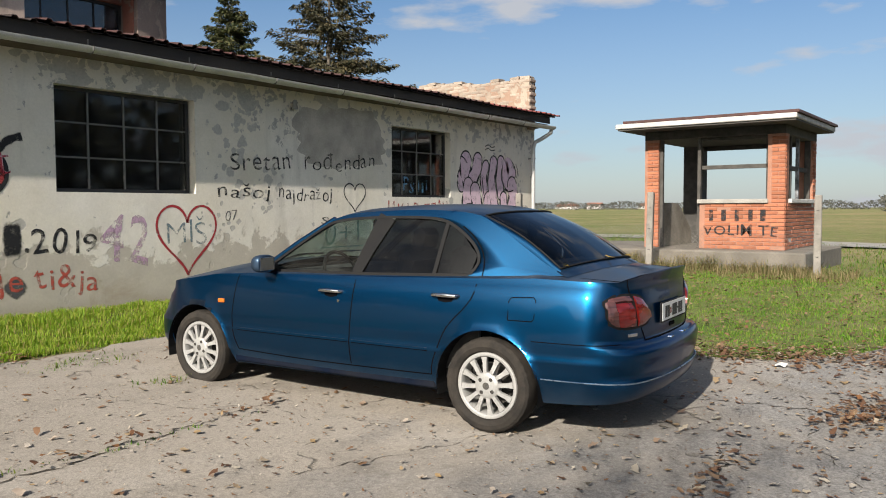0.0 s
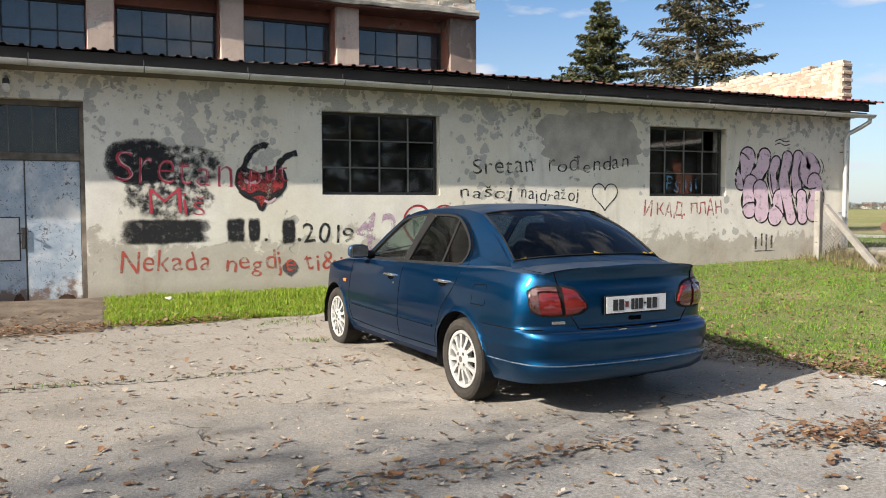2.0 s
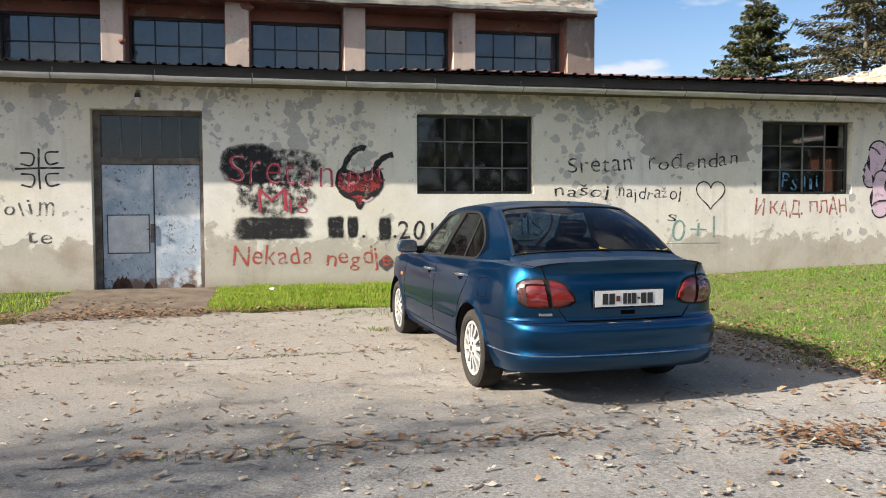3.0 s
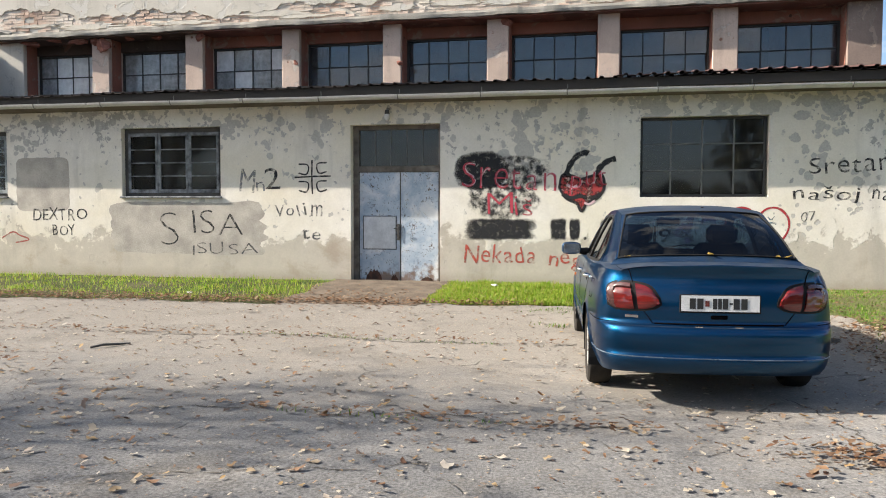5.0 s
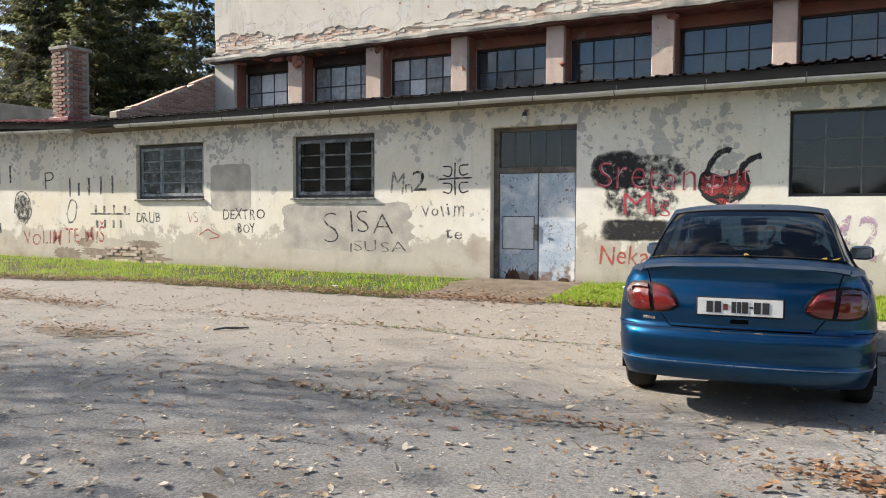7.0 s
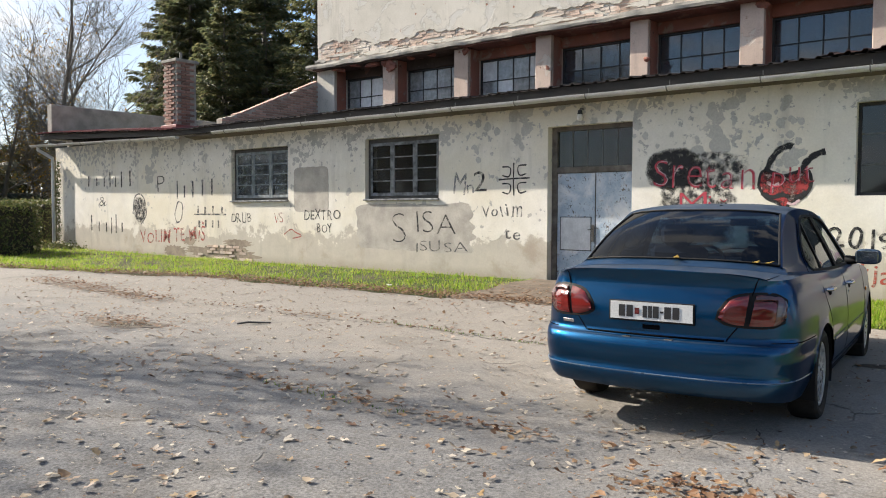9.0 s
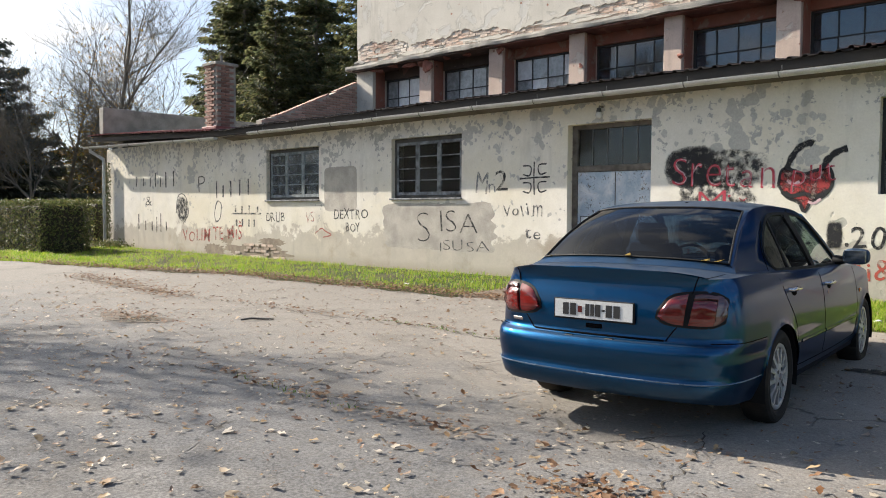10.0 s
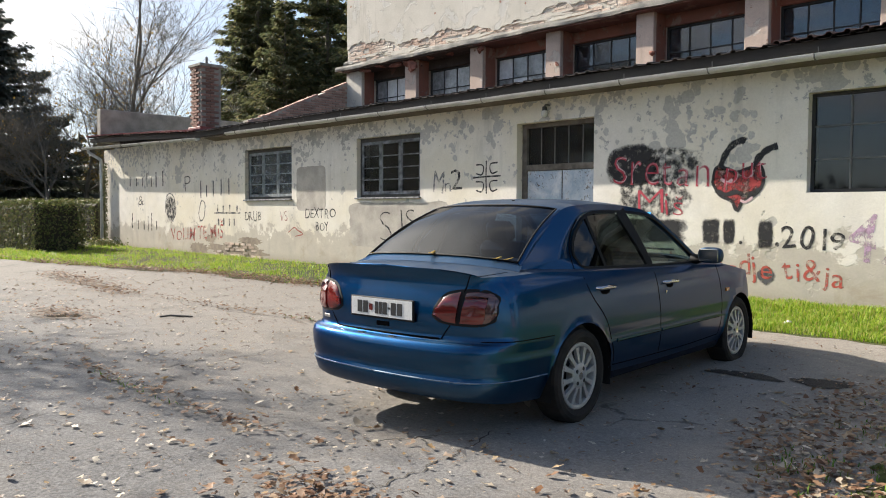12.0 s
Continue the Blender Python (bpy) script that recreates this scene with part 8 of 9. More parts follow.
for w in (0.050, 0.050, None, 0.034, 0.030, 0.044, 0.026, 0.050, 0.050):
    if w is None:
        block("crest", x + 0.002, x + 0.030, py - 0.0125, py - 0.0107, 0.738, 0.776, REDLAMP, plate, "", 0)
        x += 0.052
        continue
    h0 = 0.72 if w != 0.026 else 0.752
    h1 = 0.792 if w != 0.026 else 0.764
    block("plate_bar", x, x + w * 0.80, py - 0.0125, py - 0.0107, h0, h1, INK, plate, "", 0)
    x += w
hy = rear_point(0.05, 0.665)[0]
bm = bmesh.new()
bm_box(bm, -0.055, 0.055, hy - 0.006, hy + 0.01, 0.648, 0.678, 0.006)
part("boot_handle", bm, GAP, car, "dark boot release recess")
bm = bmesh.new()
bm_box(bm, -0.045, 0.045, -0.004, 0.006, -0.011, 0.011, 0.003)
bd = part("badge", bm, CHROME, car, "small chrome badge")
bd.matrix_local = pose(-0.575, rear_point(0.575, 0.655)[0] - 0.002, 0.655, 0, 0, -18)
# raised edge line of the bumper, painted pale as caught light
for s in (-1, 1):
    edge_line = []
    for i in range(0, 110):
        p = shell_point(i, 0.387)
        if p[0] < -0.36:
            edge_line.append((s * (p[1] + 0.001), p[0] - 0.001, 0.387))
    rod("bumper_edge", edge_line, 0.0045, EDGEGLINT, car, "pale painted highlight along the bumper edge", 5)
for x in (-0.14, 0.12):
    block("bumper_chip", x - 0.025, x + 0.025, -0.955, -0.93, 0.598, 0.604, CHROME, car, "pale scuff on the bumper edge", 0)
rod("aerial_base", [(0.1, 0.28, 1.405), (0.1, 0.28, 1.417)], 0.012, TRIM, car)
# front: lamps and grille, out of sight but closed
for s in (-1, 1):
    block("headlamp", min(s * 0.30, s * 0.50), max(s * 0.30, s * 0.50), 3.10, 3.27, 0.60, 0.68, CHROME, car, "clear headlamp", 0.02)

# ---- writing and drawings on the long wall ----
BLACK = spray("black_spray", (0.018, 0.018, 0.02), 0.95)
BLACKFAINT = spray("faint_black_spray", (0.03, 0.03, 0.032), 0.62, soft=True)
BLACKTHIN = spray("thin_black_spray", (0.022, 0.022, 0.024), 0.86)
GREYTHIN = spray("faded_grey_spray", (0.075, 0.075, 0.08), 0.80)
REDSPRAY = spray("red_spray", (0.43, 0.050, 0.075), 1.05)
REDFADE = spray("faded_red_spray", (0.40, 0.10, 0.08), 0.74)
ORANGE = spray("orange_red_spray", (0.44, 0.085, 0.060), 0.80)
PURPLE = spray("faded_purple_spray", (0.48, 0.32, 0.44), 0.62)
LILAC = spray("lilac_fill", (0.70, 0.53, 0.62), 1.15)
FAINT = spray("faint_grey_spray", (0.20, 0.20, 0.20), 0.66)
BLUESPRAY = spray("blue_spray", (0.10, 0.25, 0.40), 0.8)
PALE = spray("pale_pink_line", (0.60, 0.42, 0.44), 0.9)
HEARTRED = spray("blotchy_crimson", (0.33, 0.045, 0.045), 0.70)
BLACKMIST = spray("black_spray_mist", (0.018, 0.018, 0.020), 1.1, True)
THINMIST = spray("thin_black_mist", (0.022, 0.022, 0.024), 0.74, True)
BLACKLINE = spray("black_spray_line", (0.020, 0.020, 0.022), 1.1, True)
REDLINE = spray("red_spray_line", (0.36, 0.030, 0.040), 1.0, True)
GREYLINE = spray("grey_spray_line", (0.085, 0.085, 0.09), 0.9, True)
REDFADELINE = spray("faded_red_line", (0.40, 0.10, 0.08), 0.85, True)
PALELINE = spray("pale_spray_line", (0.60, 0.42, 0.44), 1.0, True)
TEALFAINT = spray("faint_teal_spray", (0.16, 0.22, 0.25), 0.72)
GREENFADE = spray("faded_green_spray", (0.22, 0.36, 0.32), 0.80)
SOFT = {"black_spray": BLACKLINE, "thin_black_spray": BLACKLINE, "faded_grey_spray": GREYLINE, "red_spray": REDLINE, "faded_red_spray": REDFADELINE, "pale_pink_line": PALELINE}
GLYPHS = {}


def glyph(ch, weight):
    """Outline of one letter of the built-in font, as vertices and faces."""
    key = (ch, round(weight, 4))
    if key not in GLYPHS:
        cu = bpy.data.curves.new("glyph", "FONT")
        cu.body, cu.size, cu.resolution_u, cu.offset = ch, 1.0, 3, weight
        ob = bpy.data.objects.new("glyph", cu)
        scene.collection.objects.link(ob)
        bpy.context.view_layer.update()
        me = ob.evaluated_get(bpy.context.evaluated_depsgraph_get()).to_mesh()
        vs = [tuple(v.co) for v in me.vertices]
        fs = [tuple(p.vertices) for p in me.polygons]
        w = max([v[0] for v in vs], default=0.25) + 0.07
        bpy.data.objects.remove(ob)
        bpy.data.curves.remove(cu)
        GLYPHS[key] = (vs, fs, w)
    return GLYPHS[key]


def letters(text, x0, x1, z, h, material, label, seed=1, weight=0.0, jig=1.0, slope=0.0, y=WY - 0.0020, place=None, name="graffiti", depth=0.004):
    """Handwritten-looking letters between x0 and x1 on the wall, capitals h high."""
    r = random.Random(seed)
    gs = [glyph(c, weight) if c not in " \u2009" else ([], [], 0.35 if c == " " else 0.14) for c in text]
    total = sum(g[2] for g in gs)
    sx = (x1 - x0) / total
    sz = h / 0.73
    pen = 0.0
    at = Vector(place(x0, y, z) if place else (x0, y, z))
    top = tagged(holder(name, at), label, "graffiti", "writing on the wall")
    for vs, fs, w in gs:
        a, kx, kz, dz = r.gauss(0, 0.07 * jig), 1 + r.gauss(0, 0.05 * jig), 1 + r.gauss(0, 0.09 * jig), r.gauss(0, 0.05 * jig) * h
        verts = []
        for vx, vy, _ in vs:
            wob = 0.012 * math.sin(vy * 9 + seed) * jig
            px, pz = (vx + wob) * kx * sx, vy * kz * sz
            px, pz = px * math.cos(a) - pz * math.sin(a), px * math.sin(a) + pz * math.cos(a)
            X = x0 + pen * sx + px
            verts.append((X, y, z + dz + pz + slope * (X - x0)))
        pen += w
        if vs:
            if place:
                verts = [place(*v) for v in verts]
            put("letter", [Vector(v) - at for v in verts], fs, material, top)
    return top


def bars(spans, material, label, y=WY - 0.0020):
    """Plain bars where a name stands."""
    a, _, c, _ = spans[0]
    top = tagged(holder("graffiti", (a, y, c)), label, "graffiti", "writing on the wall")
    for x0, x1, z0, z1 in spans:
        if z1 - z0 > (x1 - x0) * 0.6:
            m, w = (x0 + x1) / 2, min((x1 - x0) * 0.5, 0.07)
            x0, x1 = m - w / 2, m + w / 2
        put("bar", [(x0 - a, 0, z0 - c), (x1 - a, 0, z0 - c), (x1 - a, 0, z1 - c), (x0 - a, 0, z1 - c)], [(0, 1, 2, 3)], material, top)
    return top


def line(pts, width, material, label, closed=False, y=WY - 0.0020, n=60, group="drawings on the wall", smooth=True):
    """A sprayed line of (x, z) points."""
    p = curve_of(list(pts) + ([pts[0]] if closed else []), n) if smooth else np.asarray(pts, float)
    v, f, fade = [], [], []
    for i in range(len(p)):
        d = p[min(i + 1, len(p) - 1)] - p[max(i - 1, 0)]
        d = d / (np.linalg.norm(d) + 1e-9)
        w = width * (1 + 0.12 * math.sin(i * 0.37 + width * 90))
        for t, k in ((-0.85, 0), (-0.3, 1), (0.3, 1), (0.85, 0)):
            v.append((p[i][0] - d[1] * w * t, y, p[i][1] + d[0] * w * t))
            fade.append(k if 0 < i < len(p) - 1 or closed else 0)
    for i in range(len(p) - 1):
        f += [(4 * i + k, 4 * i + 4 + k, 4 * i + 5 + k, 4 * i + 1 + k) for k in range(3)]
    ob = put("graffiti", v, f, SOFT[material.name])
    ob.data.attributes.new("fade", "FLOAT", "POINT").data.foreach_set("value", fade)
    return tagged(ob, label, "graffiti", group)


def blob(cx, cz, w, h, material, label, seed, power=2.2, rough=0.10, y=WY - 0.0017):
    """A sprayed blot whose edge fades to mist."""
    r = random.Random(seed)
    n, ph = 96, [(r.uniform(0, 6.28), r.randint(2, 5)) for _ in range(3)] + [(r.uniform(0, 6.28), r.randint(6, 13)) for _ in range(3)]
    v, f, fade = [(cx, y, cz)], [], [1.0]
    for ring, fd in ((0.45, 1.0), (0.78, 0.78), (1.0, 0.40), (1.25, 0.0)):
        for i in range(n):
            a = 2 * math.pi * i / n
            c, s = math.cos(a), math.sin(a)
            k = (abs(c) ** power + abs(s) ** power) ** (-1 / power)
            k *= 1 + sum(rough * (0.55 if m < 6 else 0.22) * math.sin(m * a + p) for p, m in ph)
            lift = 1.0 if ring <= 1 else 1 + (ring - 1) * min(0.45, 0.12 / min(w, h)) * 2.2
            q = min(ring, 1.0) * lift * k
            v.append((cx + c * q * w / 2, y, cz + s * q * h / 2))
            fade.append(fd)
    for i in range(n):
        f.append((0, 1 + i, 1 + (i + 1) % n))
        for k in range(3):
            a, b = 1 + k * n + i, 1 + k * n + (i + 1) % n
            f.append((a, a + n, b + n, b))
    ob = put("graffiti", v, f, {"black_spray": BLACKMIST, "thin_black_spray": THINMIST}.get(material.name, SOFT.get(material.name, material)))
    ob.data.attributes.new("fade", "FLOAT", "POINT").data.foreach_set("value", fade)
    return tagged(ob, label, "graffiti", "drawings on the wall")


# farewell wish: red letters over a black cloud
blob(1.98, 2.05, 0.84, 0.62, BLACK, "black sprayed cloud behind the red words", 1, 2.6, 0.05)
blob(2.62, 2.00, 0.95, 0.56, BLACKFAINT, "thin black sprayed cloud", 2, 2.2, 0.07, WY - 0.0015)
blob(2.34, 1.58, 1.15, 0.60, BLACKFAINT, "thin black sprayed cloud", 3, 2.4, 0.06, WY - 0.0014)
blob(2.30, 1.09, 1.02, 0.34, BLACK, "black painted-out block on the plaster wall", 4, 7, 0.05)
blob(3.25, 1.10, 0.24, 0.31, BLACK, "black painted-out block on the plaster wall", 5, 7, 0.05)
blob(3.51, 1.10, 0.16, 0.31, BLACK, "black painted-out block on the plaster wall", 6, 6, 0.05)
blob(4.01, 1.07, 0.18, 0.36, BLACK, "black painted-out block on the plaster wall", 7, 7, 0.05)
letters("Sretan", 1.64, 3.26, 1.75, 0.49, REDSPRAY, "red sprayed word over a black cloud", 3, -0.012, 1.2, y=WY - 0.0030)
letters("Sretan", 1.66, 3.27, 1.76, 0.48, PALE, "thin pale line along the red word", 3, -0.034, 1.2, y=WY - 0.0038)
letters("put", 3.40, 4.06, 1.79, 0.34, REDSPRAY, "red sprayed word across the heart", 5, -0.016, 1.2, y=WY - 0.0040)
letters("put", 3.42, 4.07, 1.80, 0.33, PALE, "thin pale line along the red word", 5, -0.036, 1.2, y=WY - 0.0046)
letters("Miš", 2.03, 2.88, 1.31, 0.35, REDSPRAY, "red sprayed word under the wish", 8, -0.018, 1.0, y=WY - 0.0030)
letters(".", 3.63, 3.72, 0.94, 0.30, BLACK, "black dot on the plaster wall", 1)
letters(".2019", 4.12, 5.02, 0.90, 0.29, BLACKTHIN, "black year 2019 on the plaster wall", 9, 0.004, 1.1)
letters("Nekada", 1.68, 2.92, 0.54, 0.30, ORANGE, "orange-red handwritten word low on the wall", 11, 0.0, 1.0)
letters("negdje ti&ja", 3.08, 5.02, 0.52, 0.27, ORANGE, "orange-red handwritten words low on the wall", 12, 0.002, 1.0, -0.03)
blob(4.03, 0.53, 0.24, 0.24, GREYTHIN, "small grey heart between the words", 13, 1.4, 0.04)
# red heart with horns
def heart_pts(cx, cz, w, h, n=40):
    out = []
    for k in range(n):
        t = 2 * math.pi * k / n
        out.append((cx + w / 2 * math.sin(t) ** 3, cz + h / 2 * (13 * math.cos(t) - 5 * math.cos(2 * t) - 2 * math.cos(3 * t) - math.cos(4 * t)) / 14.5))
    return out


def filled(pts, material, label, y=WY - 0.0025):
    v = [(x, y, z) for x, z in pts]
    return tagged(put("graffiti", v, [tuple(range(len(v)))], material), label, "graffiti", "drawings on the wall")


h_ = [tuple(p) for p in curve_of([(3.26, 1.76), (3.31, 1.97), (3.47, 1.95), (3.61, 1.90), (3.77, 1.95), (3.93, 1.97), (3.97, 1.76), (3.86, 1.59), (3.70, 1.51), (3.62, 1.38), (3.54, 1.51), (3.37, 1.59), (3.26, 1.76)], 60)][:-1]
filled(h_, BLACK, "black ground of the sprayed heart", WY - 0.0022)
filled(h_, HEARTRED, "dark red sprayed heart with horns")
line(h_, 0.034, BLACK, "black outline round the red heart", True, WY - 0.0030)
line([(3.30, 1.66), (3.45, 1.60), (3.60, 1.63), (3.75, 1.59), (3.92, 1.66)], 0.05, BLACKTHIN, "black stroke across the heart", y=WY - 0.0033)
line([(3.38, 1.82), (3.47, 1.76), (3.55, 1.80)], 0.035, PALE, "pale stroke on the heart", y=WY - 0.0035)
line([(3.66, 1.52), (3.74, 1.50), (3.83, 1.56)], 0.030, PALE, "pale stroke on the heart", y=WY - 0.0035)
line([(3.36, 1.93), (3.42, 2.10), (3.52, 2.25), (3.66, 2.32), (3.72, 2.30)], 0.068, BLACK, "black sprayed horn on the plaster wall")
line([(3.84, 1.93), (3.90, 2.08), (4.02, 2.18), (4.15, 2.22)], 0.068, BLACK, "black sprayed horn on the plaster wall")
# birthday wish
letters("Sretan", 6.98, 8.15, 1.96, 0.27, BLACKTHIN, "black handwritten birthday wish", 21, -0.004, 1.1, 0.035)
letters("rođendan", 8.38, 10.06, 2.00, 0.24, BLACKTHIN, "black handwritten birthday wish", 22, -0.005, 1.1, 0.06)
letters("našoj", 6.76, 7.72, 1.57, 0.20, BLACKTHIN, "black handwritten birthday wish", 23, -0.002, 1.2)
letters("najdražoj", 7.86, 9.0, 1.54, 0.20, BLACKTHIN, "black handwritten birthday wish", 24, -0.004, 1.2)
line(heart_pts(9.53, 1.62, 0.52, 0.48), 0.016, BLACKTHIN, "thin black outlined heart", True)
line(heart_pts(6.27, 1.06, 0.92, 0.94), 0.026, REDSPRAY, "large red outlined heart", True, n=90)
letters("MIŠ", 5.93, 6.60, 0.93, 0.33, TEALFAINT, "faded grey-blue word inside the heart", 31, -0.012, 1.0)
letters("42", 5.02, 5.74, 0.86, 0.60, PURPLE, "faded purple number on the plaster wall", 33, 0.012, 1.2, -0.2)
letters("07", 6.88, 7.12, 1.25, 0.14, GREYTHIN, "small grey number on the plaster wall", 34, -0.01)
letters("0+1", 8.79, 9.68, 0.86, 0.40, GREENFADE, "large faded green characters on the plaster wall", 35, -0.012, 0.8)
bars([(8.74, 9.72, 0.772, 0.792)], GREENFADE, "faded green line under the characters")
letters("s", 8.72, 8.92, 1.17, 0.16, BLACKTHIN, "small black letter on the plaster wall", 36, -0.01)
letters("И КАД. ПЛАН", 10.33, 12.16, 1.27, 0.24, REDFADE, "faded red letters below the window", 36, 0.006, 1.0)
bars([(12.92, 13.02, 0.60, 0.84), (13.08, 13.16, 0.66, 0.90), (13.20, 13.27, 0.58, 0.88), (13.32, 13.42, 0.62, 0.86), (12.95, 13.45, 0.555, 0.575)], GREYTHIN, "small unreadable black scrawl")
# bubble letters in lilac with a black outline
def fat_stroke(pts, width, material, y, parent):
    """A thick sprayed stroke with round ends."""
    p = curve_of(pts, 40)
    v, f = [], []
    for i in range(len(p)):
        d = p[min(i + 1, len(p) - 1)] - p[max(i - 1, 0)]
        d = d / (np.linalg.norm(d) + 1e-9)
        w = width * (1 + 0.10 * math.sin(i * 0.23 + width * 40))
        for t in (-0.5, 0.5):
            v.append((p[i][0] - d[1] * w * t, y, p[i][1] + d[0] * w * t))
    for i in range(len(p) - 1):
        f.append((2 * i, 2 * i + 2, 2 * i + 3, 2 * i + 1))
    for e, g in ((0, 1), (-1, -2)):
        d = p[e] - p[g]
        a0 = math.atan2(d[1], d[0])
        o = len(v)
        v += [(p[e][0] + width / 2 * math.cos(a0 + t), y, p[e][1] + width / 2 * math.sin(a0 + t)) for t in np.linspace(-math.pi / 2, math.pi / 2, 12)]
        f.append(tuple(range(o, o + 12)))
    return put("stroke", v, f, material, parent)


# each lobe of a bubble letter: its middle line and its width
def lobe(width, *pts):
    return [(12.4 + a, 1.0 + b) for a, b in pts], width


BUBBLES = [
    [lobe(0.30, (0.19, 0.86), (0.20, 1.05)), lobe(0.40, (0.34, 1.36), (0.33, 1.18), (0.40, 0.98)), lobe(0.34, (0.76, 1.38), (0.70, 1.18), (0.56, 0.98)), lobe(0.36, (0.42, 0.86), (0.38, 0.55), (0.40, 0.36)), lobe(0.38, (0.66, 0.76), (0.72, 0.50), (0.70, 0.28))],
    [lobe(0.26, (1.05, 1.28), (0.96, 1.05), (1.00, 0.80), (1.10, 0.55)), lobe(0.38, (1.16, 0.58), (1.14, 0.40), (1.04, 0.22))],
    [lobe(0.30, (1.34, 1.36), (1.26, 0.95), (1.34, 0.60), (1.46, 0.20))],
    [lobe(0.30, (1.62, 1.38), (1.58, 0.95), (1.62, 0.70)), lobe(0.30, (1.72, 0.62), (1.74, 0.40), (1.76, 0.20))],
    [lobe(0.34, (2.06, 1.16), (1.88, 1.34), (1.80, 1.10), (1.90, 0.94)), lobe(0.40, (2.06, 0.90), (2.12, 0.60), (2.04, 0.30))],
]
layer = 0
for lobes in BUBBLES:
    top = tagged(holder("graffiti", (0, 0, 0)), "lilac bubble letter with a thick black outline", "graffiti", "bubble letters on the wall")
    for pts, width in lobes:
        fat_stroke(pts, width, BLACK, WY - 0.0012 - layer * 0.0005, top)
        fat_stroke(pts, width - 0.062, LILAC, WY - 0.0015 - layer * 0.0005, top)
        layer += 1
for pts in ([(12.55, 2.44), (12.66, 2.40), (12.78, 2.30)], [(12.62, 1.40), (12.74, 1.48), (12.92, 1.50)], [(14.16, 1.80), (14.34, 1.76), (14.52, 1.79)], [(13.44, 1.44), (13.56, 1.36), (13.68, 1.22)], [(13.30, 2.05), (13.34, 1.80), (13.38, 1.66)], [(13.76, 2.10), (13.80, 1.85)]):
    line(pts, 0.022, BLACK, "thin black line inside a bubble letter", y=WY - 0.0085)
for dz in (0.0, 0.07):
    line([(13.42, 2.60 + dz), (13.54, 2.64 + dz), (13.66, 2.60 + dz), (13.80, 2.62 + dz)], 0.016, BLACK, "thin black flourish on the plaster wall")
line([(14.62, 2.36), (14.70, 2.22), (14.66, 2.06)], 0.016, BLACK, "thin black flourish on the plaster wall")
# blue scrawl on the window glass
letters("PS", 10.92, 11.27, 1.70, 0.24, BLUESPRAY, "blue scrawl on the window pane", 41, 0.0, 1.4, y=WY + 0.128)
bars([(11.36, 11.42, 1.72, 1.92), (11.46, 11.56, 1.70, 1.90), (11.60, 11.66, 1.74, 1.93)], BLUESPRAY, "blue scrawl on the window pane", WY + 0.128)
# left of the door
letters("2", -1.86, -1.52, 1.73, 0.36, BLACKTHIN, "black sprayed number on the plaster wall", 51, -0.004)
letters("n", -2.02, -1.80, 1.74, 0.26, FAINT, "faded grey letter on the plaster wall", 52)
letters("M", -2.35, -1.98, 1.72, 0.50, FAINT, "faded grey letter on the plaster wall", 53, 0.0)
line([(-0.955, 2.26), (-0.96, 1.97), (-0.95, 1.67)], 0.022, BLACKTHIN, "black sprayed cross on the plaster wall")
line([(-1.28, 1.96), (-0.95, 1.975), (-0.61, 1.98)], 0.022, BLACKTHIN, "black sprayed cross on the plaster wall")
for cx, cz, m in ((-1.11, 2.10, -1), (-1.11, 1.80, -1), (-0.78, 2.12, 1), (-0.78, 1.81, 1)):
    line([(cx + m * 0.10, cz + 0.09), (cx - m * 0.06, cz + 0.08), (cx - m * 0.09, cz), (cx - m * 0.04, cz - 0.09), (cx + m * 0.10, cz - 0.06)], 0.020, BLACKTHIN, "black hooked letter by the cross", n=24)
letters("Vo\u2009l\u2009i\u2009m", -1.64, -0.76, 1.29, 0.25, GREYTHIN, "grey handwritten word on the plaster wall", 54, 0.0, 1.4)
letters("te", -1.14, -0.76, 0.87, 0.22, GREYTHIN, "grey handwritten word on the plaster wall", 55, 0.0, 1.2)
letters("S", -3.92, -3.42, 0.74, 0.70, BLACKTHIN, "tall thin black letter", 56, -0.03, 0.5)
letters("ISA", -3.28, -2.20, 0.97, 0.42, BLACKTHIN, "thin black letters on the cement patch", 57, -0.022, 0.8)
letters("ISUSA", -3.28, -1.94, 0.61, 0.22, GREYTHIN, "small thin black letters", 58, -0.016, 0.9)
letters("DEXTRO", -6.52, -5.36, 1.21, 0.23, BLACKTHIN, "black sprayed word on the plaster wall", 61, 0.0, 0.8)
letters("BOY", -6.10, -5.60, 0.93, 0.20, BLACKTHIN, "black sprayed word on the plaster wall", 62, 0.0, 0.8)
letters("VS", -7.55, -7.20, 1.12, 0.24, REDFADE, "faded red letters on the plaster wall", 63, -0.01)
line([(-7.2, 0.86), (-6.95, 0.98), (-6.80, 0.92), (-6.6, 0.84), (-6.9, 0.78)], 0.02, REDFADE, "faded red scribble on the plaster wall")
letters("DRUB", -9.16, -8.35, 1.12, 0.26, BLACKTHIN, "black sprayed word on the plaster wall", 64, 0.0, 1.0)
bars([(-10.7, -9.35, 1.29, 1.33), (-10.6, -10.42, 1.34, 1.52), (-10.3, -10.12, 1.33, 1.5), (-9.95, -9.8, 1.33, 1.52), (-9.6, -9.42, 1.33, 1.5)], GREYTHIN, "struck-out unreadable dark word")
bars([(-10.55, -10.38, 0.98, 1.16), (-10.28, -10.1, 0.98, 1.17), (-9.98, -9.82, 0.98, 1.16), (-9.72, -9.6, 0.98, 1.16)], GREYTHIN, "unreadable grey word on the plaster wall")
line([(-10.75, 1.30), (-9.4, 1.52)], 0.02, BLACKTHIN, "black stroke through a word", n=4, smooth=False)
